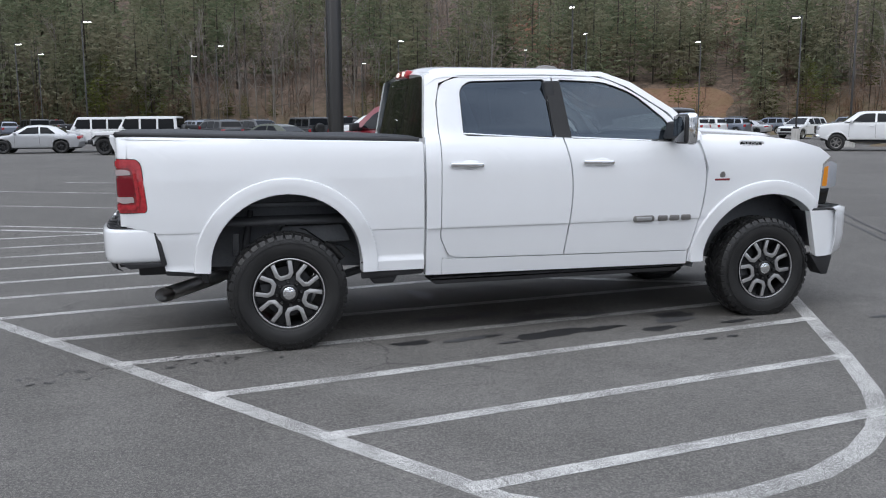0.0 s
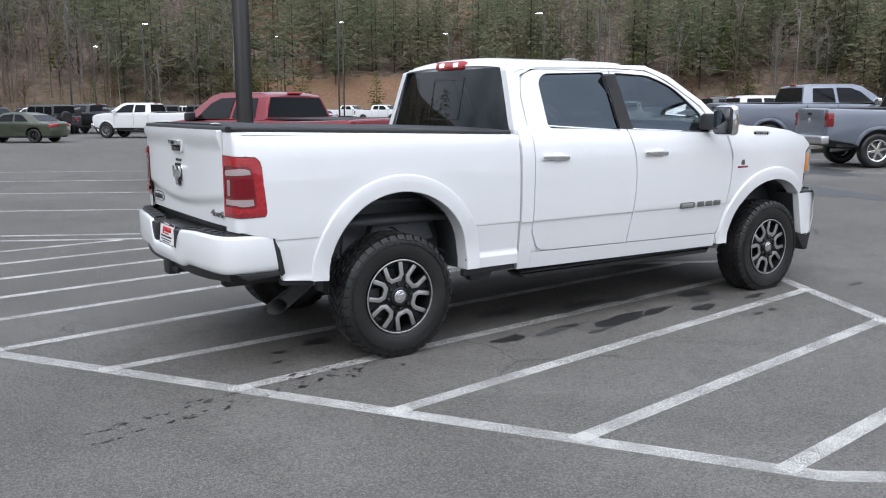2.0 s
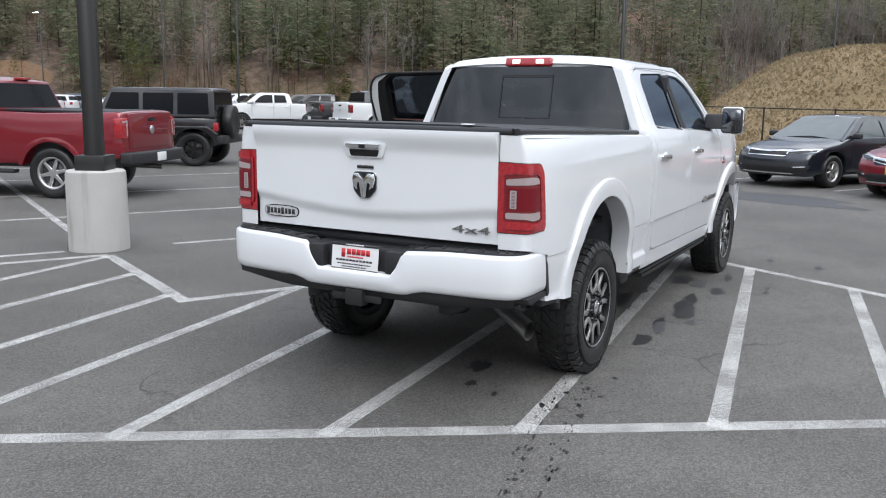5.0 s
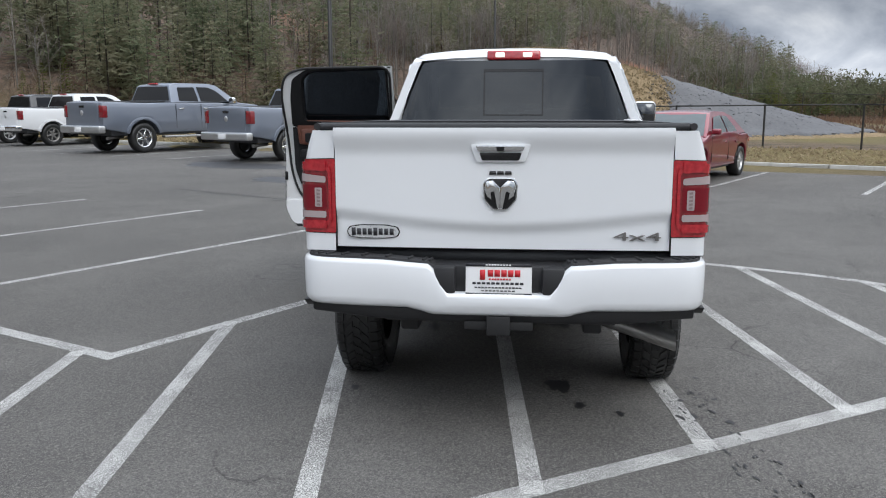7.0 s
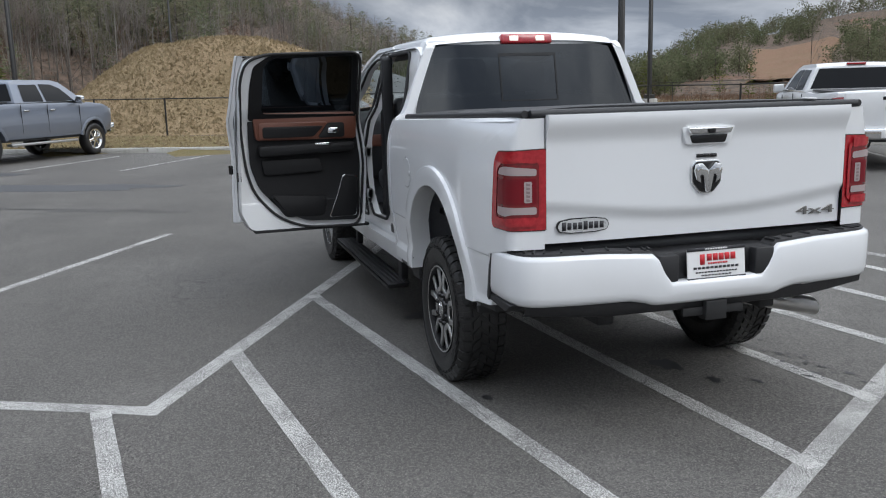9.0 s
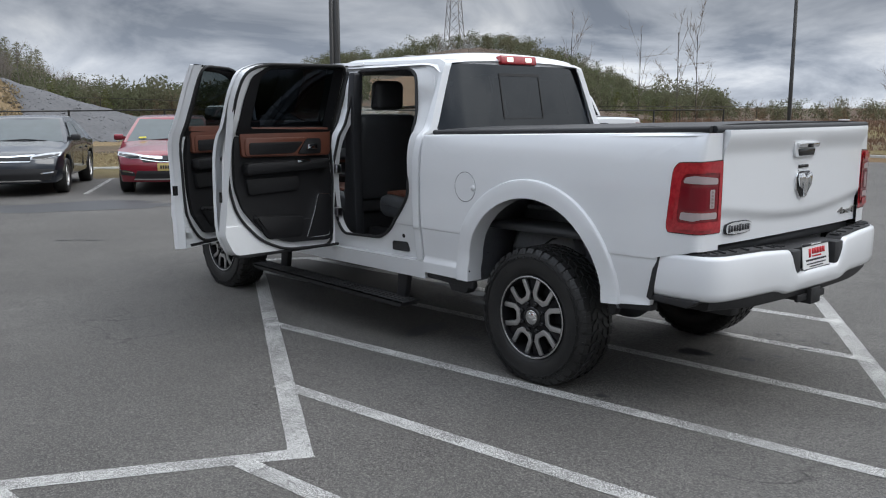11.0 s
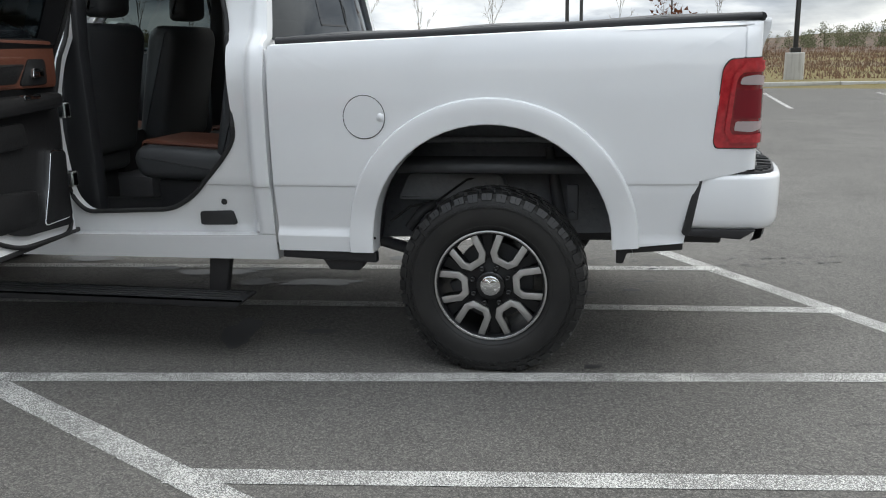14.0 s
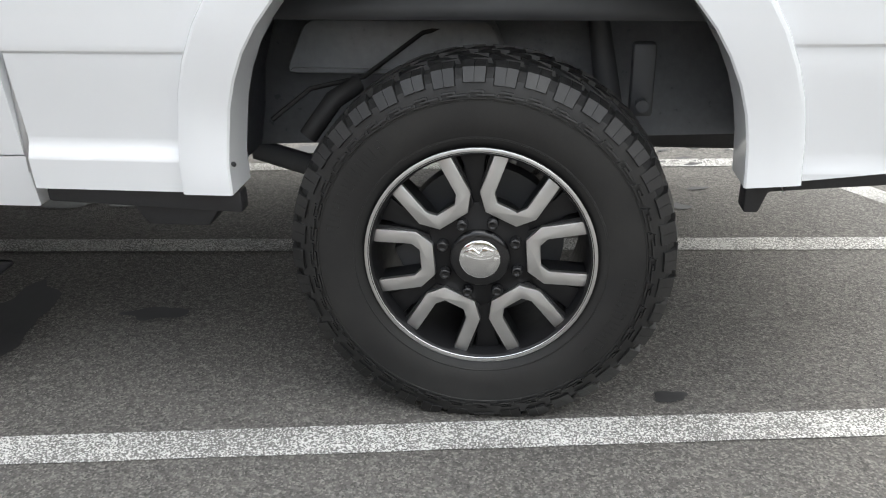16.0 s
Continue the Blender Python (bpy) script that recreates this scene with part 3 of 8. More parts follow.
# hatching
for a, b in (((-2.257, 0.70), (2.24, 1.37)), ((-1.69, -0.168), (4.12, 0.34)), ((-1.142, -0.985), (4.42, -0.42)), ((-0.562, -1.825), (4.09, -1.19)), ((0.0, -2.67), (3.56, -2.18)), ((0.53, -3.46), (2.92, -3.16)), ((-2.83, 1.545), (0.93, 2.08)), ((-3.36, 2.34), (0.06, 2.80)), ((-3.93, 3.19), (0.50, 3.74)), ((-4.49, 4.04), (1.0, 4.66)), ((-5.0, 4.88), (-0.30, 5.36)), ((-5.2, 5.8), (-1.9, 6.2))):
    stripe([a, b], 0.10, z=0.0026)
    way = (Vector(b) - Vector(a)).normalized()
    for p, k0, k1 in ((a, -0.03, 0.10), (b, -0.09, 0.02)):
        stripe([tuple(Vector(p) + way * k0), tuple(Vector(p) + way * k1)], 0.104, "overpainted_end", "brighter end of a line painted twice", 0.0030, mat=LINE_TWICE)
# stall lines
for a, b in (((6.1, 2.52), (1.95, 4.72)), ((0.95, 5.28), (-6.0, 9.0)), ((7.6, 4.95), (-6.0, 12.2)), ((8.9, 7.55), (-5.2, 15.2)), ((10.2, 10.2), (-4.0, 17.9)), ((11.5, 12.9), (-2.8, 20.6))):
    stripe([a, b], 0.10, z=0.0014)
stripe([(1.55, 5.75), (9.5, 20.7)], 0.10, z=0.0018)
for k in range(-6, 9):
    c = Vector((15.1, -2.05, 0)) + V * (k * 2.74)
    a, b = c - U * 1.9, c + U * 2.6
    stripe([a.to_2d().to_tuple(), b.to_2d().to_tuple()], 0.10, z=0.0014)
for k in range(3):
    stripe([(-4.0 - 2.8 * k, -14.5), (-4.3 - 2.8 * k, -20.0)], 0.10)


def blot(x, y, rx, ry, seed, material, name="oil_stain", label="dark oil stain on the asphalt", z=0.0034, ang=0.0):
    bm = bmesh.new()
    c = bm.verts.new((0, 0, z))
    ring = []
    for k in range(28):
        t = 2 * math.pi * k / 28
        r = 1 + 0.55 * noise.noise((math.cos(t) * 1.4 + seed, math.sin(t) * 1.4, seed * 3.1)) + 0.2 * noise.noise((math.cos(t) * 4 + seed, math.sin(t) * 4, seed))
        ring.append(bm.verts.new((rx * r * math.cos(t), ry * r * math.sin(t), z)))
    for k in range(28):
        bm.faces.new((c, ring[k], ring[(k + 1) % 28]))
    moved(bm, pose(x, y, 0, 0, 0, ang))
    return tagged(part(name, bm, material), label, "stain", kind="structure")


for i, (x, y, rx, ry) in enumerate(((-0.30, -0.31, 0.15, 0.09), (-0.62, -0.42, 0.06, 0.04), (-0.72, -0.62, 0.05, 0.02), (0.85, -1.02, 0.20, 0.08), (1.45, -0.98, 0.16, 0.05), (1.9, -1.06, 0.35, 0.13), (2.35, -1.0, 0.22, 0.08), (2.75, -1.14, 0.18, 0.08), (1.15, -1.05, 0.10, 0.03), (1.55, -1.2, 0.12, 0.03), (3.1, -0.75, 0.24, 0.12), (3.45, -1.1, 0.2, 0.05), (2.95, -1.52, 0.07, 0.03), (3.15, -1.5, 0.06, 0.03), (4.45, -1.8, 0.13, 0.06), (4.65, -1.3, 0.12, 0.04), (1.35, 0.62, 0.12, 0.30), (0.95, 0.55, 0.11, 0.05), (-0.44, 0.845, 0.045, 0.03), (1.25, -0.35, 0.3, 0.12), (2.0, -0.5, 0.35, 0.1))):
    blot(x, y, rx * 0.82, ry * 0.72, i + 0.37, OIL if i not in (8, 9) else DAMP, ang=8 + 12 * noise.noise((i, 2, 5)))
dr = random.Random(5)
for i in range(95):
    t = dr.random()
    blot(-0.1 - 1.9 * t + dr.gauss(0, 0.03), -0.98 - 0.42 * t + (0.16 if i % 2 else 0) + dr.gauss(0, 0.02), dr.uniform(0.006, 0.026), dr.uniform(0.003, 0.008), i * 1.7, OIL, "drip_mark", "small dark drip on the asphalt", 0.0034, 14)
for i in range(9):
    blot(dr.uniform(-0.8, 0.2), dr.uniform(-1.2, -0.7), dr.uniform(0.01, 0.04), dr.uniform(0.008, 0.02), i * 2.1, OIL, "drip_mark", "small dark drip on the asphalt", 0.0034, 20)
for i, (x, y, rx, ry) in enumerate(((11.4, -0.3, 0.7, 1.6), (12.6, 4.4, 0.6, 1.9), (17.3, 7.8, 1.0, 2.2))):
    blot(x, y, rx, ry, i + 9.3, DAMP, "damp_patch", "dark damp patch on the asphalt", 0.003, -28)


for i, (x, y, rx, ry) in enumerate(((1.66, -0.30, 0.13, 0.07), (2.45, -0.55, 0.15, 0.05), (1.24, -1.03, 0.14, 0.05), (3.0, -0.92, 0.18, 0.07), (1.75, -0.62, 0.10, 0.04))):
    blot(x, y, rx, ry, i + 4.1, WET, "wet_patch", "thin wet patch on the asphalt under the truck", 0.0038, 10)


for way in ([(10.84, 6.69), (9.93, 5.33), (9.15, 4.0), (8.51, 2.8)], [(9.05, 4.27), (8.63, 3.44), (8.0, 2.27)], [(7.65, 1.22), (7.5, 0.97), (7.24, 0.79)]):
    stripe(way, 0.035, "asphalt_crack", "dark sealed crack in the asphalt", 0.0036, mat=OIL)


def kerb_run(a, b, n):
    """A kerb in cast lengths with open joints."""
    a, b = Vector((*a, 0)), Vector((*b, 0))
    d = (b - a) / n
    ang = math.degrees(math.atan2(d.y, d.x))
    run = empty("kerb", "pale cast concrete kerb along the lot edge", "kerb", kind="structure")
    proto = prism(rounded([(0.012, -0.1), (d.length - 0.012, -0.1), (d.length - 0.012, 0.15), (0.012, 0.15)], 0.004, 1), -0.09, 0.09, 0.02)
    first = None
    for i in range(n):
        p = a + d * i
        if first is None:
            first = part("kerb_stone", proto, KERB, run)
            ob = first
        else:
            ob = new("kerb_stone", first.data)
            ob.parent = run
        ob.matrix_world = pose(p.x, p.y, 0, 0, 0, ang)
    return run


kerb_run(at_u(18.06, -23), at_u(18.06, 40), 24)
kerb_run((-40, -23.1), at_u(18.06, -23.1), 16)

# ---- the white pickup: x ahead, y to its left, rear axle over the origin ----
truck = empty("pickup_truck", "white crew cab pickup truck, two doors open on driver side", "pickup truck")
HUB_Z, BASE = 0.405, 3.797

PROFILE = ((0.40, 0.925), (0.50, 0.945), (0.60, 0.962), (0.70, 0.976), (0.765, 0.984), (0.80, 0.990), (0.95, 0.998), (1.15, 1.000), (1.27, 0.996), (1.36, 0.978), (1.42, 0.952), (1.46, 0.925), (1.50, 0.904), (1.70, 0.822), (1.85, 0.758), (1.92, 0.720), (2.0, 0.67))
ZT = np.linspace(0.40, 2.0, 801)
YT = np.interp(ZT, [p[0] for p in PROFILE], [p[1] for p in PROFILE])
YT = np.convolve(np.pad(YT, 9, mode="edge"), np.ones(19) / 19, mode="valid")


def side_y(x, z):
    y = float(np.interp(z, ZT, YT)) - 0.006 * (1 - ramp01(z, 0.812, 0.818))
    if x < -0.55:
        y -= 0.075 * ((-0.55 - x) / 0.55) ** 2
    if x > 3.55:
        y -= 0.12 * ((x - 3.55) / 0.95) ** 2.2
    if z > 1.46 and x < 1.15:
        y -= 0.05 * ((1.15 - x) / 0.2)
    return y


def bed_y(x, z):
    """The box side: flatter at the top than the cab."""
    y = float(np.interp(z, (0.5, 0.598, 0.633, 0.70, 0.80, 0.95, 1.2, 1.34, 1.41, 1.455, 1.50), (0.972, 0.980, 0.964, 0.972, 0.988, 0.996, 0.996, 0.982, 0.966, 0.945, 0.91))) - 0.005 * (1 - ramp01(z, 0.821 + (0.022 if x < 0 else 0.0), 0.828 + (0.022 if x < 0 else 0.0)))
    y -= 0.011 * (1 - ramp01(x, -0.3, 0.3)) * (1 - ramp01(z, 0.60, 0.64))
    if x < -0.45:
        y -= 0.048 * ((-0.45 - x) / 0.57) ** 2
    return y


def ellipse(cx, cz, a, b, t0, t1, n):
    return [(cx + a * math.cos(radians(t0 + (t1 - t0) * i / n)), cz + b * math.sin(radians(t0 + (t1 - t0) * i / n))) for i in range(n + 1)]


REAR_ARCH = [(0.515, 0.532)] + ellipse(0, 0.60, 0.515, 0.495, 0, 180, 26) + [(-0.517, 0.572)]
FRONT_ARCH = [(BASE - 0.575, 0.47)] + ellipse(BASE - 0.005, 0.505, 0.57, 0.485, 180, 42, 24)


def flare(path, yfun, side, name, width=0.105):
    """The painted lip round a wheel arch."""
    sec = ((-0.004, -0.10), (-0.004, 0.014), (0.000, 0.0185), (0.045, 0.0190), (width - 0.010, 0.0195), (width - 0.003, 0.0165), (width, 0.010), (width + 0.003, -0.004))
    bm = bmesh.new()
    rows = []
    n = len(path)
    for i, (x, z) in enumerate(path):
        a, b = path[max(i - 1, 0)], path[min(i + 1, n - 1)]
        d = Vector((b[0] - a[0], b[1] - a[1])).normalized()
        out = Vector((d.y, -d.x))
        c = Vector((x - 0.5 * (path[0][0] + path[-1][0]), z - 0.4))
        if out.dot(c) < 0:
            out = -out
        rows.append([bm.verts.new((x + out.x * o, side * (yfun(x + out.x * o, max(0.55, z + out.y * o)) + y), z + out.y * o)) for o, y in sec])
    for r0, r1 in zip(rows, rows[1:]):
        for k in range(len(sec) - 1):
            bm.faces.new((r0[k], r0[k + 1], r1[k + 1], r1[k]))
    for r in (rows[0], rows[-1]):
        bm.faces.new(r)
    bmesh.ops.recalc_face_normals(bm, faces=bm.faces[:])
    return part(name, sharpen(bm, 24), WHITE, truck)


def both(fn):
    for side in (-1, 1):
        fn(side)


EDGE_FORM[0] = bed_y


# the box
def bed_side(side):
    outline = [(-1.03, 0.990), (-1.03, 0.90), (-0.85, 0.86), (-0.80, 0.60), (-0.55, 0.575)] + REAR_ARCH[::-1][1:-1] + [(0.515, 0.53), (0.955, 0.53), (0.955, 1.425), (-1.03, 1.478), (-1.03, 1.345), (-1.0, 1.345), (-0.978, 1.31), (-0.925, 1.02), (-0.935, 0.990)]
    holes = ()
    ob = skin(fill(outline, holes), bed_y, side, 0.03, WHITE, "bed_side", truck)
    flare(REAR_ARCH, bed_y, side, "wheel_flare")
    # inner lip of the rail and the wheel house
    rail = grid(lambda x, k: (x, side * (bed_y(x, 1.45) + (0.0, -0.02, -0.11)[k]), 1.478 - 0.0268 * (x + 1.02) + (-0.012, 0.004, 0.004)[k]), lin(-1.06, 0.955, 12), (0, 1, 2))
    part("bed_rail", rail, WHITE, truck)
    house = bmesh.new()
    rows = []
    for x, z in [(0.60, 0.50)] + ellipse(0, 0.60, 0.58, 0.56, 0, 180, 16) + [(-0.60, 0.55)]:
        rows.append((house.verts.new((x, side * 0.945, z)), house.verts.new((x, side * 0.52, z))))
    for a, b in zip(rows, rows[1:]):
        house.faces.new((a[0], a[1], b[1], b[0]))
    house.faces.new([r[1] for r in rows])
    liner = part("wheel_liner", house, LINER, truck, "wheel arch liner, greyed to look lit inside")
    for z, x0, x1 in ((1.055, -0.34, 0.34), (0.965, -0.46, 0.46), (0.86, -0.5, 0.52)):
        part("liner_rib", prism(rounded([(x0, z), (x1, z), (x1, z + 0.03), (x0, z + 0.03)], 0.01, 2), side * 0.515, side * 0.545, 0.008), LINER, liner)
    part("liner_step", prism(rounded([(-0.05, 0.70), (0.50, 0.70), (0.44, 0.83), (0.0, 0.83)], 0.03, 3), side * 0.515, side * 0.60, 0.015), LINER, liner)
    part("wiring", tube([(0.50, side * 0.72, 0.62), (0.42, side * 0.66, 0.68), (0.30, side * 0.62, 0.70), (0.16, side * 0.60, 0.80), (0.02, side * 0.58, 0.83)], 0.006, 6), RUBBER, liner)
    part("vent_hose", tube([(0.40, side * 0.78, 0.60), (0.34, side * 0.76, 0.68), (0.30, side * 0.70, 0.70)], 0.022, 10), RUBBER, liner)
    for x, z in ((0.505, 0.60), (0.502, 0.72)):
        part("flare_clip", moved(lathe([(0.0, 0.004), (0.004, 0.003), (0.006, 0.0)], 8), Matrix.Translation((x, side * 0.978, z * 0.995)) @ Matrix.Diagonal((1, side, 1, 1))), RUBBER, liner)
    # rocker strip below the box, with its mounting lug
    low = prism([(0.51, 0.475), (0.95, 0.49), (0.95, 0.525), (0.51, 0.525)], side * 0.90, side * 0.945, 0.008)
    add(low, prism([(0.60, 0.43), (0.74, 0.43), (0.78, 0.49), (0.56, 0.49)], side * 0.84, side * 0.92, 0.01))
    part("rocker_strip", low, BLACK_TRIM, truck)
    low = prism([(-0.80, 0.565), (-0.575, 0.545), (-0.56, 0.50), (-0.53, 0.50), (-0.53, 0.60), (-0.80, 0.605)], side * 0.87, side * 0.925, 0.006)
    part("rear_valance", low, BLACK_TRIM, truck)


both(bed_side)
bedfloor = box(-1.02, 0.95, -0.80, 0.80, 0.86, 0.90)
part("bed_floor", bedfloor, UNDER, truck)

# tailgate: dished sheet with a soft crease and a spoiler edge on top
TG_X = -1.085


def gate_x(y, z):
    a = abs(y) / 0.785
    bulge = 0.030 * (1 - a ** 4) * 0.6
    cz = 1.075 - 0.03 * (1 - a ** 2) - 0.02 * math.cos(3.1 * y)
    crease = 0.022 * ramp01(z, cz - 0.035, cz + 0.03)
    lip = 0.030 * ramp01(z, 1.36, 1.47)
    return TG_X - bulge - crease - lip + 0.012 * ramp01(z, 1.485, 1.51) + 0.022


gb = grid(lambda y, z: (gate_x(y, z), y, z), lin(-0.783, 0.783, 40), lin(0.925, 1.492, 36))
rim = [e for e in gb.edges if len(e.link_faces) == 1]
for e in rim:
    e.smooth = False
ext = bmesh.ops.extrude_edge_only(gb, edges=rim)
for v in (g for g in ext["geom"] if isinstance(g, bmesh.types.BMVert)):
    v.co.x += 0.06
bmesh.ops.recalc_face_normals(gb, faces=gb.faces[:])
tailgate = part("tailgate", gb, WHITE, truck, "white tailgate with a soft horizontal crease")


def on_gate(bm, y, z, push=0.0):
    """Move a part drawn in the x-z plane onto the tailgate; its x runs to the truck's right."""
    return moved(bm, Matrix.Translation((gate_x(y, z) - push, y, z)) @ pose(0, 0, 0, 0, 0, -90))


hb = prism(rounded([(-0.145, 0.045), (0.145, 0.045), (0.115, -0.05), (-0.115, -0.05)], 0.02, 3), -0.012, 0.02, 0.006)
part("handle_bezel", on_gate(hb, 0, 1.385), WHITE, tailgate)
hb = prism(rounded([(-0.115, 0.028), (0.115, 0.028), (0.105, 0.002), (-0.105, 0.002)], 0.008, 3), -0.034, 0.0, 0.005)
part("handle", on_gate(hb, 0, 1.385), CHROME, tailgate, "chrome tailgate handle")
hb = prism(rounded([(-0.098, -0.006), (0.098, -0.006), (0.085, -0.042), (-0.085, -0.042)], 0.008, 3), -0.016, 0.0, 0.002)
part("handle_recess", on_gate(hb, 0, 1.385), BLACK_GLOSS, tailgate, "black hollow below the handle")
part("camera_dot", on_gate(prism(rounded([(-0.02, 0.018), (0.02, 0.018), (0.015, -0.004), (-0.015, -0.004)], 0.004), -0.04, 0, 0.003), 0, 1.39), BLACK_GLOSS, tailgate)
shield = rounded([(-0.055, 0.075), (0.055, 0.075), (0.072, 0.045), (0.068, -0.03), (0.03, -0.078), (-0.03, -0.078), (-0.068, -0.03), (-0.072, 0.045)], 0.012, 3)
part("emblem_plate", on_gate(prism([(x * 1.14, z) for x, z in shield], -0.010, 0, 0.004), 0, 1.19), CHROME, tailgate, "chrome rim round the emblem")
part("emblem_field", on_gate(prism([(x * 1.05, z * 0.92) for x, z in shield], -0.014, 0, 0.003), 0, 1.19), BLACK_GLOSS, tailgate, "black shield behind the emblem")
for s in (-1, 1):
    horn = [(0.0, 0.03), (0.03, 0.062), (0.058, 0.058), (0.066, 0.03), (0.056, -0.012), (0.034, -0.03), (0.040, 0.004), (0.026, 0.012), (0.012, -0.066), (0.0, -0.072)]
    part("emblem", on_gate(prism([(s * x * 1.1, z) for x, z in horn], -0.028, -0.010, 0.004), 0, 1.19), CHROME, tailgate, "chrome emblem half")
for k in (-1, 0, 1):
    part("badge_bar", on_gate(prism([(k * 0.036 - 0.014, 0.008), (k * 0.036 + 0.014, 0.008), (k * 0.036 + 0.016, -0.008), (k * 0.036 - 0.016, -0.008)], -0.008, 0.004), 0, 1.285), BLACK_GLOSS, tailgate)
plaque = rounded([(-0.118, 0.024), (-0.06, 0.034), (0.06, 0.034), (0.118, 0.024), (0.130, 0), (0.118, -0.026), (0.06, -0.034), (-0.06, -0.034), (-0.118, -0.026), (-0.130, 0)], 0.010, 3)
part("side_plaque", on_gate(prism(plaque, -0.008, 0.006, 0.003), 0.605, 1.0), BLACK_GLOSS, tailgate, "black-edged pale plaque with raised bars")
part("plaque_field", on_gate(prism([(x * 0.955, z * 0.86) for x, z in plaque], -0.0105, 0.0), 0.605, 1.0), PALE_PLAQUE, tailgate)
for k in range(8):
    x0, tall = -0.104 + k * 0.0262, 0.019 if k in (0, 4) else 0.015
    part("plaque_bar", on_gate(prism([(x0, tall), (x0 + 0.019, tall), (x0 + 0.019, -tall), (x0, -tall)], -0.0125, 0.0), 0.605, 1.0), DARK_BAR, tailgate)
lettering("badge_4x4", "4x4", 0.085, 0.004, STEEL, tailgate, Matrix.Translation((gate_x(-0.635, 0.99) - 0.006, -0.635, 0.99)) @ pose(0, 0, 0, 90, 0, -90) @ Matrix.Diagonal((1.75, 0.66, 1, 1)), "grey metal badge that reads 4x4")


def tail_light(side):
    """Wrap-round lamp at the box corner: red rim, dark middle, pale bars."""
    out = rounded([(0.0, 1.345), (0.30, 1.335), (0.335, 1.30), (0.37, 1.02), (0.355, 0.995), (0.0, 0.992)], (0.01, 0.04, 0.05, 0.03, 0.02, 0.01), 4)

    def wrap(bm, push, thick):
        """s runs from the tailgate round the corner and forward."""
        cut(bm, steps(0, 0.37, 0.022))
        for v in bm.verts:
            s, z = v.co.x, v.co.z
            s = s if s < 0.21 else 0.21 + (s - 0.21) * 0.72
            flat, r = 0.115, 0.055
            arc_len = r * math.pi / 2
            if s < flat:
                p = Vector((-1.085 - push + 0.10 * s, 0.785 + s))
            elif s < flat + arc_len:
                t = (s - flat) / r
                p = Vector((-1.0735 - push + (r + push) * (1 - math.cos(t)), 0.90 + (r + push) * math.sin(t)))
            else:
                q = s - flat - arc_len
                p = Vector((-1.0735 + r + q, 0.956 + push + 0.115 * q))
            p.y += (bed_y(0, z) - bed_y(0, 1.25)) * ramp01(s, 0.09, 0.2) if z > 1.25 else 0.0
            v.co = Vector((p.x, side * p.y, z))
        bmesh.ops.recalc_face_normals(bm, faces=bm.faces[:])
        return bm

    part("bed_corner", wrap(cut(fill([(0.004, 0.905), (0.215, 0.905), (0.215, 1.478), (0.004, 1.478)]), (), steps(1.25, 1.478, 0.025)), -0.006, 0.0), WHITE, truck)
    lamp = part("tail_light", wrap(fill(out), 0.0, 0.0), RED_LENS, truck, "red wrap-round tail light")
    part("lamp_edge", wrap(fill([(a + (0.004 if a > 0.18 else -0.003), b + (0.004 if b > 1.17 else -0.004)) for a, b in out]), -0.003, 0), RUBBER, lamp, "black edge round the lamp")
    inner = rounded([(0.02, 1.312), (0.255, 1.302), (0.285, 1.27), (0.315, 1.06), (0.295, 1.028), (0.02, 1.028)], 0.03, 4)
    part("lamp_surround", wrap(fill(inner), 0.004, 0), DEEP_LENS, lamp)
    part("red_frame", wrap(fill(inner, [rounded([(0.034, 1.292), (0.235, 1.284), (0.262, 1.258), (0.288, 1.066), (0.272, 1.046), (0.034, 1.046)], 0.02, 4)]), 0.007, 0), RED_LENS, lamp)
    part("stop_lamp", wrap(fill(rounded([(0.045, 1.222), (0.258, 1.216), (0.272, 1.108), (0.045, 1.108)], 0.01, 3)), 0.006, 0), MID_LENS, lamp, "dark red stop lamp")
    part("upper_bulge", wrap(fill(rounded([(0.045, 1.335), (0.200, 1.328), (0.236, 1.312), (0.245, 1.286), (0.205, 1.290), (0.180, 1.300), (0.045, 1.284)], 0.014, 4)), 0.011, 0), RED_LENS, lamp)
    part("lower_bulge", wrap(fill(rounded([(0.045, 1.052), (0.150, 1.052), (0.190, 1.044), (0.262, 1.048), (0.286, 1.030), (0.27, 1.014), (0.045, 1.012)], 0.010, 4)), 0.011, 0), RED_LENS, lamp)
    part("script_plate", wrap(fill(rounded([(0.066, 1.116), (0.101, 1.116), (0.101, 1.208), (0.066, 1.208)], 0.006, 3)), 0.0075, 0), PALE_LENS, lamp)
    part("turn_lamp", wrap(fill(rounded([(0.045, 1.262), (0.180, 1.276), (0.236, 1.266), (0.247, 1.240), (0.045, 1.232)], 0.010, 3)), 0.008, 0), PALE_LENS, lamp, "pale upper lamp")
    part("reverse_lamp", wrap(fill(rounded([(0.045, 1.096), (0.258, 1.098), (0.266, 1.062), (0.185, 1.056), (0.150, 1.066), (0.045, 1.064)], 0.010, 3)), 0.008, 0), PALE_LENS, lamp, "pale reversing lamp")
    for k in range(5):
        part("script_bar", wrap(fill([(0.075, 1.122 + k * 0.017), (0.092, 1.122 + k * 0.017), (0.092, 1.134 + k * 0.017), (0.075, 1.130 + k * 0.017)]), 0.0085, 0), SCRIPT, lamp)


both(tail_light)

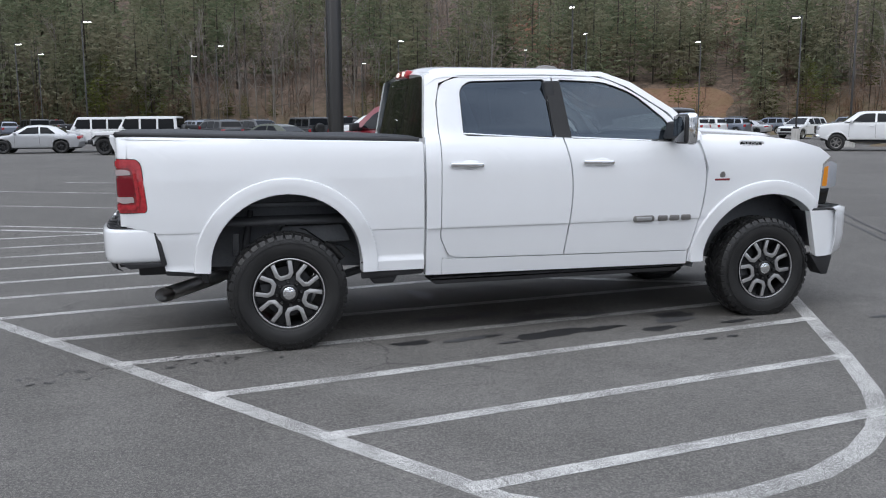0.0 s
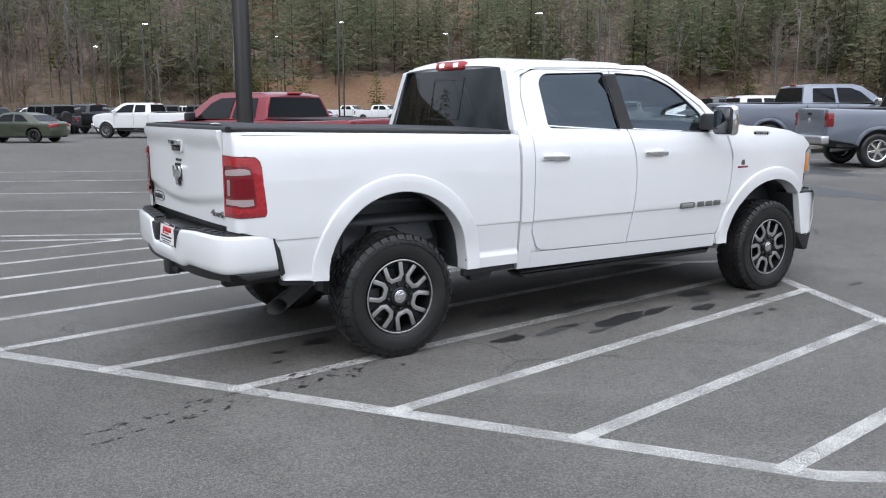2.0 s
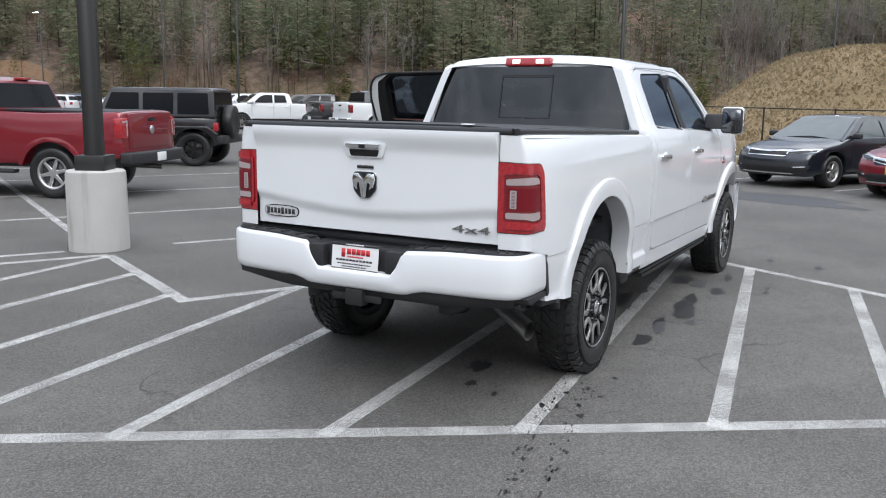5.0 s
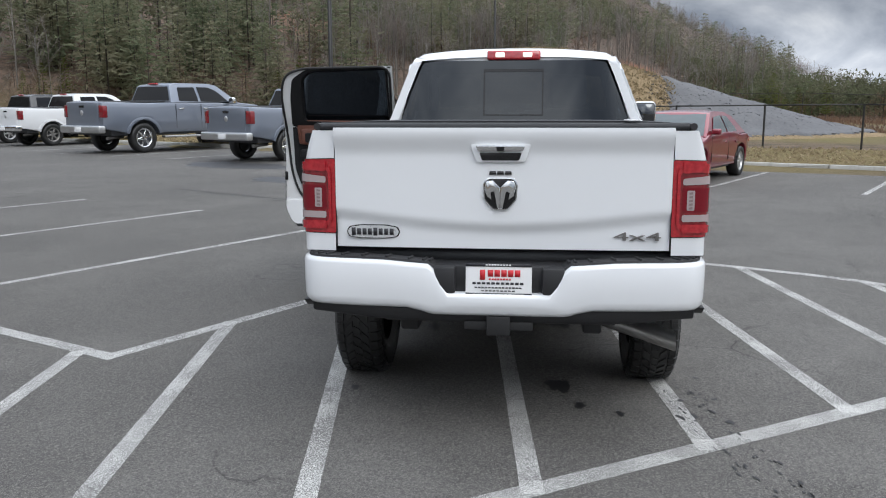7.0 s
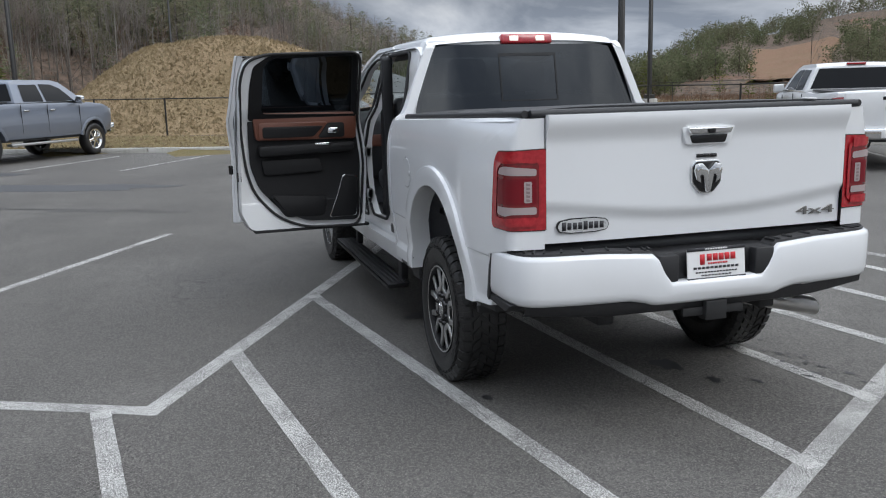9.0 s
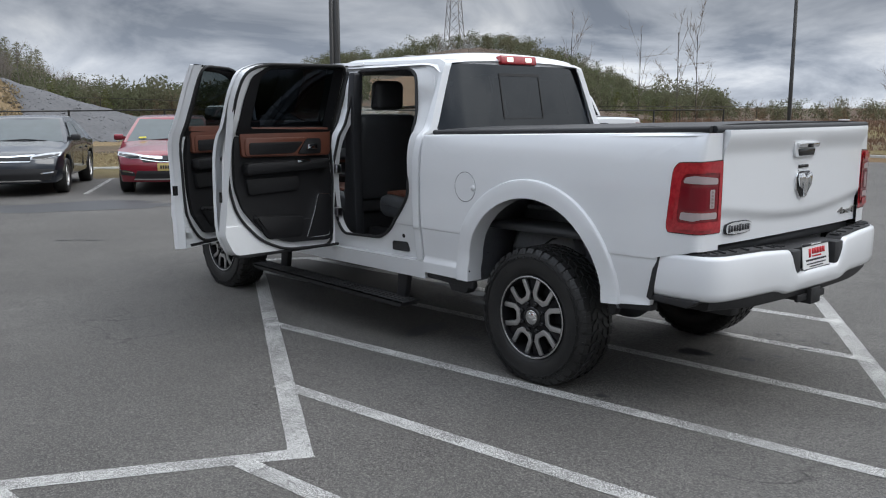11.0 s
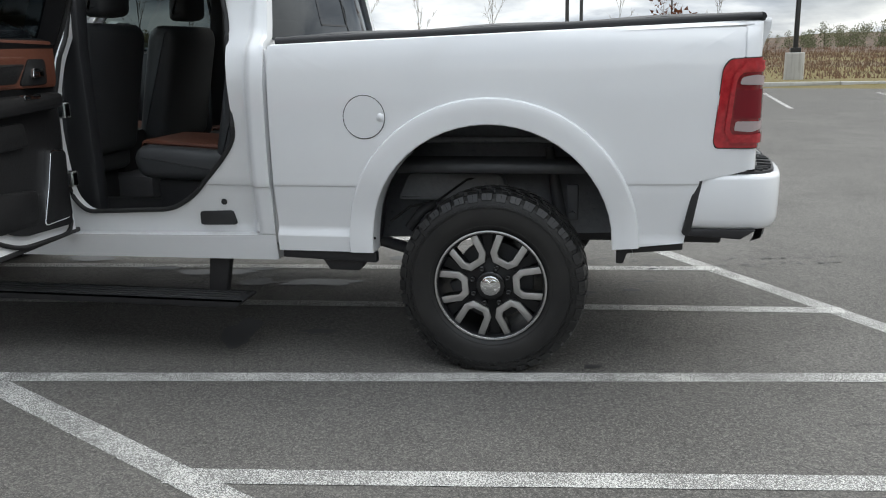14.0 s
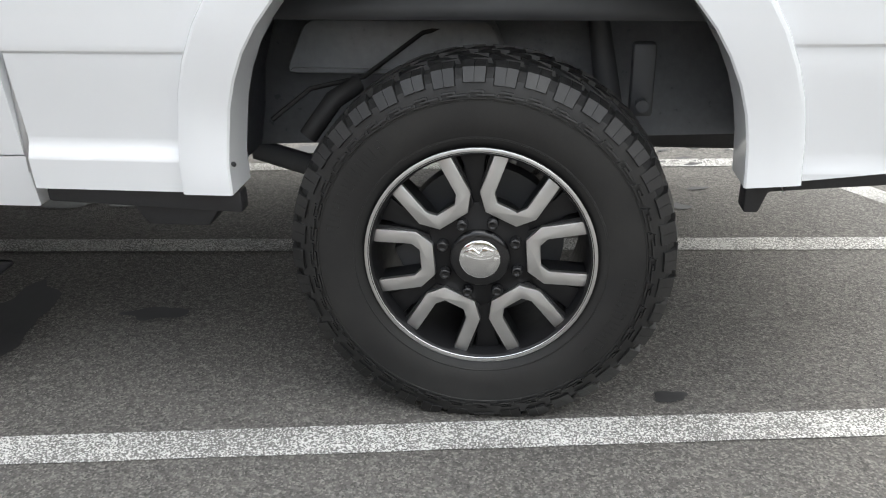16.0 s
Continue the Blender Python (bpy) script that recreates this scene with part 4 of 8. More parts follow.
# rear bumper: one sheet that wraps round both corners
HALF = [(-0.862, 0.960), (-0.93, 0.962), (-1.00, 0.960), (-1.05, 0.954), (-1.095, 0.940), (-1.13, 0.918), (-1.157, 0.885), (-1.175, 0.84), (-1.190, 0.76), (-1.203, 0.66), (-1.214, 0.54), (-1.222, 0.43), (-1.226, 0.36), (-1.228, 0.33), (-1.229, 0.30), (-1.231, 0.27), (-1.232, 0.235), (-1.234, 0.12), (-1.235, 0.0)]
PLAN = [Vector(p) for p in HALF] + [Vector((x, -y)) for x, y in HALF[-2::-1]]


def bumper_pt(i, k):
    p = PLAN[i]
    d = (PLAN[min(i + 1, len(PLAN) - 1)] - PLAN[max(i - 1, 0)]).normalized()
    n = Vector((-d.y, d.x))
    if n.dot(Vector((-0.7, 0)) - p) < 0:
        n = -n
    a = abs(p.y) if p.x < -1.1 else 1.0
    top = 0.885 - 0.015 * (1 - ramp01(a, 0.3, 0.6)) - 0.132 * (1 - ramp01(a, 0.235, 0.325))
    bot = 0.655 - 0.028 * (1 - ramp01(a, 0.30, 0.42))
    off = (0.085, 0.020, 0.006, 0.0, 0.0, 0.002, 0.008, 0.022, 0.07)[k]
    z = (top - 0.002, top, top - 0.006, top - 0.022, (top + bot) / 2, bot + 0.05, bot + 0.022, bot + 0.006, bot)[k]
    q = p + n * off
    slant = 0.05 * (1 - (z - 0.655) / 0.23) * ramp01(p.x, -1.02, -0.862)
    return (q.x + slant, q.y, z)


bb = grid(bumper_pt, range(len(PLAN)), range(9))
bmesh.ops.recalc_face_normals(bb, faces=bb.faces[:])
bumper = part("rear_bumper", bb, WHITE, truck, "white painted rear bumper with black step pads")


def bumper_corner(side):
    seal = prism([(-0.868, 0.886), (-0.838, 0.888), (-0.790, 0.645), (-0.812, 0.630), (-0.824, 0.645)], side * 0.90, side * 0.962, 0.004)
    add(seal, prism([(-1.08, 0.662), (-0.81, 0.662), (-0.795, 0.635), (-1.02, 0.622)], side * 0.86, side * 0.956, 0.005))
    add(seal, prism([(-1.03, 0.870), (-0.85, 0.878), (-0.85, 0.900), (-1.03, 0.890)], side * 0.80, side * 0.930, 0.006))
    part("corner_seal", seal, BLACK_TRIM, bumper, "black edge strip between bumper and body")
    pad = bmesh.new()
    keep = [i for i, p in enumerate(PLAN) if p.y * side > 0.30 and p.x < -0.99]

    def pad_pt(i, k):
        p, base = PLAN[i], Vector((-0.95, 0.0))
        inward = (Vector((-0.95, p.y * 0.86)) - p).normalized()
        q = p + inward * (0.026, 0.030, 0.105, 0.108)[k]
        return (q.x, q.y, bumper_pt(i, 1)[2] + (-0.004, 0.010, 0.012, -0.004)[k])

    add(pad, grid(pad_pt, keep, range(4)))
    for i in keep[1:-1]:
        a, b = Vector(pad_pt(i, 1)), Vector(pad_pt(i, 2))
        tube([a.lerp(b, 0.12) + Vector((0, 0, 0.003)), a.lerp(b, 0.88) + Vector((0, 0, 0.003))], 0.006, 6, pad)
    bmesh.ops.recalc_face_normals(pad, faces=pad.faces[:])
    part("step_pad", pad, BLACK_TRIM, bumper, "ribbed black step pad")


both(bumper_corner)
mid = bmesh.new()
box(-1.175, -1.0, -0.33, 0.33, 0.70, 0.86, 0.01, 2, mid)
box(-1.225, -1.17, -0.30, -0.20, 0.735, 0.86, 0.01, 2, mid)
box(-1.225, -1.17, 0.20, 0.30, 0.735, 0.86, 0.01, 2, mid)
part("plate_recess", mid, BLACK_TRIM, bumper)
low = grid(lambda y, k: (-1.20 + 0.10 * (abs(y) / 0.95) ** 3 + (0.0, 0.01, 0.05)[k], y, (0.655, 0.60, 0.585)[k] + 0.02 * ramp01(abs(y), 0.5, 0.9)), lin(-0.90, 0.90, 24), range(3))
part("lower_valance", low, BLACK_TRIM, bumper)
sock = bmesh.new()
box(-1.19, -1.165, -0.30, -0.205, 0.765, 0.85, 0.012, 2, sock)
part("trailer_socket", moved(sock, Matrix.Translation((-0.012, 0.0, 0))), BLACK_GLOSS, bumper, "black trailer socket beside the plate")
plate = part("licence_plate", moved(box(-0.006, 0.0, -0.152, 0.152, -0.076, 0.076, 0.003, 1), Matrix.Translation((-1.205, 0.0, 0.80)) @ pose(0, 0, 0, 0, 6, 0)), PLATE_WHITE, bumper, "white dealer plate with red and dark bars")


def plate_bar(y0, y1, z0, z1, mat):
    part("plate_bar", moved(box(-0.0085, -0.004, -y1, -y0, z0, z1), Matrix.Translation((-1.205, 0.0, 0.80)) @ pose(0, 0, 0, 0, 6, 0)), mat, bumper)


plate_bar(-0.152, 0.152, 0.062, 0.076, DARK_BAR)
plate_bar(-0.152, 0.152, -0.076, -0.060, DARK_BAR)
for k in range(5):
    plate_bar(-0.050 + k * 0.031, -0.025 + k * 0.031, 0.016, 0.047, RED_BAR)
plate_bar(-0.086, -0.062, 0.000, 0.047, RED_BAR)
for y0, y1, z0, z1, n, mat in ((-0.12, 0.12, -0.020, -0.010, 11, DARK_BAR), (-0.045, 0.060, 0.000, 0.008, 8, RED_BAR), (-0.11, 0.11, -0.038, -0.032, 14, DARK_BAR), (-0.08, 0.08, -0.052, -0.047, 9, DARK_BAR), (-0.12, 0.12, -0.0715, -0.0645, 13, PLATE_WHITE), (-0.06, 0.06, 0.0655, 0.0725, 9, PLATE_WHITE)):
    for k in range(n):
        w = (y1 - y0) / n
        lift_by = 0.001 if mat is PLATE_WHITE else 0.0
        part("plate_bar", moved(box(-0.0085 - lift_by, -0.004, -(y0 + k * w + w * 0.72), -(y0 + k * w), z0, z1), Matrix.Translation((-1.205, 0.0, 0.80)) @ pose(0, 0, 0, 0, 6, 0)), mat, bumper)

# hitch, exhaust, axle, frame
fr = bmesh.new()
for s in (-1, 1):
    box(-1.0, 4.35, s * 0.40, s * 0.49, 0.50, 0.66, 0.01, 1, fr)
box(-1.12, -1.0, -0.55, 0.55, 0.575, 0.655, 0.01, 1, fr)
box(-1.215, -1.0, -0.05, 0.05, 0.545, 0.625, 0.006, 1, fr)
for x in (0.55, 1.3, 2.3, 3.2):
    box(x, x + 0.1, -0.42, 0.42, 0.50, 0.62, 0.01, 1, fr)
part("frame", fr, BLACK_TRIM, truck, "black steel ladder frame")
ax = tube([(0, -0.72, HUB_Z), (0, 0.72, HUB_Z)], 0.055, 16)
add(ax, moved(lathe([(0.0, -0.14), (0.10, -0.12), (0.16, -0.05), (0.17, 0.0), (0.15, 0.07), (0.08, 0.13), (0.0, 0.14)], 24, axis="Y"), Matrix.Translation((0, 0, HUB_Z))))
part("rear_axle", ax, UNDER, truck)
part("front_axle", tube([(BASE, -0.72, HUB_Z), (BASE, 0.72, HUB_Z)], 0.05, 14), UNDER, truck)
for s in (-1, 1):
    coil = tube([(0.02 + 0.07 * math.cos(t * 0.7), s * 0.52 + 0.07 * math.sin(t * 0.7), 0.45 + 0.0105 * t) for t in range(28)], 0.012, 6)
    part("coil_spring", coil, UNDER, truck)
    part("shock_absorber", tube([(-0.32, s * 0.62, 0.42), (-0.26, s * 0.60, 0.72), (-0.22, s * 0.58, 0.95)], (0.028, 0.028, 0.02), 12), UNDER, truck)
    part("brake_bracket", add(box(-0.36, -0.31, s * 0.68, s * 0.72, 0.64, 0.80, 0.008), tube([(-0.335, s * 0.72, 0.67), (-0.335, s * 0.745, 0.67)], 0.014, 10)), UNDER, truck)
    part("trailing_arm", tube([(0.0, s * 0.60, 0.34), (0.62, s * 0.50, 0.48)], 0.03, 8), UNDER, truck)
part("tow_hitch", add(box(-1.225, -1.16, -0.055, 0.055, 0.54, 0.63, 0.006), box(-1.20, -1.18, -0.16, 0.16, 0.56, 0.60, 0.006)), RUBBER, truck)
pipe = tube([(0.9, -0.35, 0.52), (0.25, -0.30, 0.66), (-0.15, -0.30, 0.62), (-0.36, -0.40, 0.50), (-0.46, -0.50, 0.468)], 0.042, 16)
part("exhaust_pipe", pipe, STEEL, truck)
tip = tube([(-0.40, -0.44, 0.478), (-0.50, -0.54, 0.462), (-0.79, -0.84, 0.430)], (0.044, 0.048, 0.050), 24, caps=False)
add(tip, tube([(-0.79, -0.84, 0.430), (-0.50, -0.54, 0.462)], (0.046, 0.044), 24, caps=False))
for v in tip.verts:
    if v.co.y < -0.76:  # cut parallel to the truck's side
        v.co += Vector((-0.29, -0.30, -0.032)) * ((-0.865 - v.co.y) / -0.30)
part("exhaust_tip", tip, TIP, truck, "polished steel exhaust tip")
part("muffler", moved(lathe([(0, -0.3), (0.11, -0.28), (0.12, 0), (0.11, 0.28), (0, 0.3)], 20), Matrix.Translation((1.2, -0.30, 0.50)) @ pose(0, 0, 0, 0, 0, 90)), STEEL, truck)
part("spare_wheel", moved(lathe([(0.18, -0.1), (0.38, -0.11), (0.41, -0.06), (0.41, 0.06), (0.38, 0.11), (0.18, 0.1)], 30, axis="Z"), Matrix.Translation((-0.62, 0.0, 0.68))), TYRE, truck)
part("fuel_tank", box(0.65, 2.0, 0.05, 0.40, 0.42, 0.62, 0.04), UNDER, truck)
part("gearbox", add(box(2.0, 3.2, -0.2, 0.2, 0.40, 0.75, 0.06), box(3.3, 4.2, -0.3, 0.3, 0.5, 0.9, 0.06)), UNDER, truck)

# tonneau cover: soft folding sheet with a hem along each rail
tz = lambda x: 1.482 - 0.0268 * (x + 1.02)
tb = grid(lambda x, y: (x, y, tz(x) + 0.028 + 0.016 * (1 - (abs(y) / 0.86) ** 6) + 0.004 * math.cos(x * 9.2)), lin(-1.052, 0.945, 44), lin(-0.86, 0.86, 16))
rim = [e for e in tb.edges if len(e.link_faces) == 1]
ext = bmesh.ops.extrude_edge_only(tb, edges=rim)
for v in (g for g in ext["geom"] if isinstance(g, bmesh.types.BMVert)):
    v.co.z -= 0.03
bmesh.ops.recalc_face_normals(tb, faces=tb.faces[:])
cover_ob = part("tonneau_cover", sharpen(tb, 60), VINYL, truck, "black vinyl folding bed cover, closed")
for s in (-1, 1):
    hem = tube([(x, s * 0.872, tz(x) + 0.013) for x in lin(-1.062, 0.95, 10)], 0.017, 8)
    add(hem, box(-0.98, 0.95, s * 0.83, s * 0.875, 1.425, 1.445))
    part("cover_rail", hem, BLACK_TRIM, cover_ob)
part("cover_hem", tube([(-1.066, y, tz(-1.07) + 0.012) for y in lin(-0.85, 0.85, 12)], 0.019, 8), VINYL, cover_ob)
part("cover_tag", box(-1.07, -1.03, -0.62, -0.56, 1.523, 1.529), PLATE_WHITE, cover_ob, "small white label on the cover")

# cab shell -------------------------------------------------------------
GLASS_REAR = rounded([(1.268, 1.466), (1.972, 1.447), (1.950, 1.878), (1.345, 1.858), (1.275, 1.80)], (0.04, 0.015, 0.02, 0.07, 0.07), 4)
GLASS_FRONT = rounded([(2.098, 1.440), (2.950, 1.414), (2.925, 1.56), (2.668, 1.778), (2.43, 1.862), (2.062, 1.876)], (0.015, 0.02, 0.05, 0.10, 0.08, 0.02), 4)
DOOR_REAR = rounded([(1.082, 0.745), (1.14, 0.618), (1.22, 0.597), (2.034, 0.582), (2.062, 0.80), (2.086, 1.02), (2.078, 1.22), (2.026, 1.44), (2.004, 1.905), (1.28, 1.892), (1.135, 1.84), (1.098, 1.70)], (0.03, 0.05, 0.03, 0.01, 0.06, 0.1, 0.1, 0.05, 0.01, 0.1, 0.06, 0.05), 4)
DOOR_FRONT = rounded([(2.046, 0.582), (3.10, 0.566), (3.185, 0.95), (3.21, 1.20), (3.135, 1.405), (3.045, 1.475), (2.93, 1.62), (2.62, 1.815), (2.42, 1.897), (2.016, 1.905), (2.038, 1.44), (2.090, 1.22), (2.098, 1.02), (2.074, 0.80)], (0.01, 0.04, 0.1, 0.1, 0.04, 0.04, 0.1, 0.2, 0.1, 0.01, 0.05, 0.1, 0.1, 0.06), 4)


def cab_panel(side):
    # rear post from sill to roof
    post = [(0.975, 0.478), (1.092, 0.476), (1.092, 0.60), (1.135, 0.594), (1.075, 0.74), (1.09, 1.70), (1.128, 1.845), (1.275, 1.90), (1.94, 1.913), (1.94, 1.935), (1.10, 1.925), (1.035, 1.90), (0.985, 1.46), (0.975, 1.40)]
    sill_x = 1.095
    if side > 0:  # behind the open door the corner rolls in to the jamb
        post[:5] = [(0.975, 0.600), (1.10, 0.598), (1.098, 0.66), (1.094, 0.70), (1.088, 0.74)]
        post[5] = (1.095, 1.70)
        sill_x = 0.975
    edge = (lambda x, z: side_y(x, z) - (0.06 * ramp01(x, 1.035, 1.10) * (1 - 0.8 * ramp01(z, 1.66, 1.88)) if side > 0 else 0))
    skin(fill(post), edge, side, 0.06, WHITE, "cab_corner", truck, dx=0.012 if side > 0 else 0.09)
    sill = rounded([(sill_x, 0.475), (3.09, 0.455), (3.09, 0.559), (2.03, 0.575), (1.15, 0.589), (sill_x, 0.597)], 0.006, 2)
    skin(fill(sill), side_y, side, 0.10, WHITE, "sill", truck)
    top = [(1.94, 1.913), (2.42, 1.905), (2.63, 1.823), (2.94, 1.628), (3.055, 1.482), (3.14, 1.412), (3.20, 1.44), (3.19, 1.475), (2.98, 1.66), (2.66, 1.862), (2.43, 1.94), (1.94, 1.935)]
    skin(fill(top), side_y, side, 0.05, WHITE, "windscreen_post", truck)
    # pale backing added so the gap between cab and box reads grey
    part("cab_gap_seal", box(0.957, 0.974, side * 0.80, side * 0.955, 0.56, 1.41), JAMB, truck)


both(cab_panel)
# pale backing added behind the shut doors, so their gaps look softly shaded
skin(fill([(1.0, 0.52), (3.18, 0.50), (3.20, 1.40), (1.0, 1.43)]), side_y, -1, 0.0, JAMB, "inner_panel", truck, push=-0.028)


def roof_z(x, y):
    crown = 0.045 * (1 - (abs(y) / 0.72) ** 2.4)
    front = -0.075 * ramp01(x, 2.1, 2.52) ** 1.2
    back = -0.02 * ramp01(x, 1.25, 1.03) if x < 1.25 else 0.0
    back = -0.022 * (1 - ramp01(x, 1.02, 1.22))
    groove = -0.006 * (math.cos((abs(y) - 0.28) * 60) > 0.9)
    return 1.948 + crown + front + back + (groove if 1.2 < x < 2.3 else 0)


rb = grid(lambda x, y: (x + 0.06 * (1 - (y / 0.72) ** 2) * ramp01(x, 2.2, 2.5), y, roof_z(x, y) - 0.055 * ramp01(abs(y), 0.64, 0.745) - 0.05 * (1 - ramp01(x, 1.035, 1.12)) * (1 - 0.4 * abs(y))), [1.030, 1.036, 1.044, 1.056, 1.075, 1.10] + lin(1.14, 2.50, 34), sorted(lin(-0.60, 0.60, 24) + [s * q for s in (-1, 1) for q in (0.64, 0.67, 0.695, 0.715, 0.73, 0.742)]))
part("roof", rb, WHITE, truck)
part("headliner", grid(lambda x, y: (x, y, roof_z(x, y) - 0.055), lin(1.08, 2.45, 8), lin(-0.70, 0.70, 8)), HEADLINER, truck, "grey cloth headliner")
fin = prism(rounded([(2.17, 1.985), (2.42, 1.945), (2.36, 2.005), (2.27, 2.02), (2.21, 2.012)], (0.01, 0.01, 0.03, 0.03, 0.03), 3), -0.03, 0.03, 0.012)
part("roof_marker", moved(fin, Matrix.Translation((0.0, 0, 0.012))), STEEL, truck, "grey roof lamp near the windscreen")
for s in (-1, 1):
    part("roof_marker", moved(prism(rounded([(2.30, 1.955), (2.44, 1.93), (2.40, 1.965), (2.34, 1.972)], 0.01, 2), -0.03, 0.03, 0.008), Matrix.Translation((0.0, s * 0.45, 0.0))), STEEL, truck)


def rear_face(y, z):
    """The cab's back: leaning glass between two posts."""
    t = (z - 1.40) / 0.53
    return (0.965 + 0.105 * t + 0.05 * (abs(y) / 0.8) ** 4 - 0.015, y, z)


wall = fill([(-0.90, 0.55), (0.90, 0.55), (0.90, 1.40), (0.68, 1.925), (-0.68, 1.925), (-0.90, 1.40)], [rounded([(-0.80, 1.455), (0.80, 1.455), (0.675, 1.895), (-0.675, 1.895)], 0.03, 4)])
cut(wall, steps(-0.9, 0.9, 0.12), steps(0.55, 1.92, 0.08))
for v in wall.verts:
    v.co = Vector(rear_face(v.co.x, v.co.z))
bmesh.ops.recalc_face_normals(wall, faces=wall.faces[:])
part("cab_back", wall, WHITE, truck)
rw = fill(rounded([(-0.805, 1.45), (0.805, 1.45), (0.68, 1.90), (-0.68, 1.90)], 0.03, 4))
cut(rw, steps(-0.8, 0.8, 0.1), steps(1.45, 1.9, 0.1))
for v in rw.verts:
    v.co = Vector(rear_face(v.co.x, v.co.z)) + Vector((-0.006, 0, 0))
bmesh.ops.recalc_face_normals(rw, faces=rw.faces[:])
rear_window = part("rear_window", rw, TINT_REAR, truck, "dark rear window with a sliding pane")
rear_window.visible_shadow = False
sl = bmesh.new()
for y0, y1, z0, z1 in ((-0.208, -0.198, 1.53, 1.82), (0.198, 0.208, 1.53, 1.82), (-0.208, 0.208, 1.822, 1.842), (-0.208, 0.208, 1.522, 1.530)):
    vs = [sl.verts.new((rear_face(y, z)[0] - 0.010, y, z)) for y, z in ((y0, z0), (y1, z0), (y1, z1), (y0, z1))]
    sl.faces.new(vs)
part("slider_frame", sl, BLACK_GLOSS, rear_window)
# high stop lamp
lamp = part("high_stop_lamp", moved(box(-0.03, 0.03, -0.185, 0.185, -0.032, 0.032, 0.012, 3), Matrix.Translation((1.055, 0, 1.932)) @ pose(0, 0, 0, 0, 12, 0)), RED_LENS, truck, "red high stop lamp with two clear cargo lamps")
for s in (-1, 1):
    part("cargo_lamp", moved(box(-0.034, 0.0, s * 0.062, s * 0.128, -0.018, 0.018, 0.008), Matrix.Translation((1.053, 0, 1.932)) @ pose(0, 0, 0, 0, 12, 0)), lit("cargo_lamp_glow", (1.0, 0.93, 0.82), 0.7), lamp, "lit clear cargo lamp")

# windscreen
ws = grid(lambda t, y: (2.53 + 0.76 * t + (0.06 - 0.02 * t) * (1 - (y / (0.70 + 0.14 * t)) ** 2), y * 1.0, 1.925 - 0.435 * t), lin(0, 1, 12), lin(-1, 1, 16))
for v in ws.verts:
    t = (1.925 - v.co.z) / 0.435
    v.co.y *= 0.70 + 0.15 * t
    v.co.x = 2.50 + 0.70 * t + (0.10) * (1 - (v.co.y / (0.70 + 0.15 * t)) ** 2)
screen = part("windscreen", ws, CLEAR, truck)
screen.visible_shadow = False

# hood and front end
def hood_pt(x, y):
    a = abs(y) / 0.86
    z = 1.495 - 0.085 * ((x - 3.15) / 1.25) ** 1.6 - 0.055 * a ** 3
    z += 0.030 * (1 - ramp01(abs(y), 0.26, 0.42)) * ramp01(x, 3.2, 3.5)
    z -= 0.14 * ramp01(x, 4.22, 4.52)
    return (x, y * (1 - 0.06 * ((x - 3.15) / 1.3) ** 2), z)


part("hood", grid(hood_pt, lin(3.16, 4.50, 30), lin(-0.865, 0.865, 34)), WHITE, truck)
part("cowl", grid(lambda x, y: (x, y, 1.475 - 0.02 * (x - 3.0)), (3.0, 3.2), lin(-0.84, 0.84, 4)), BLACK_TRIM, truck)


def fender_y(x, z):
    return side_y(x, z)


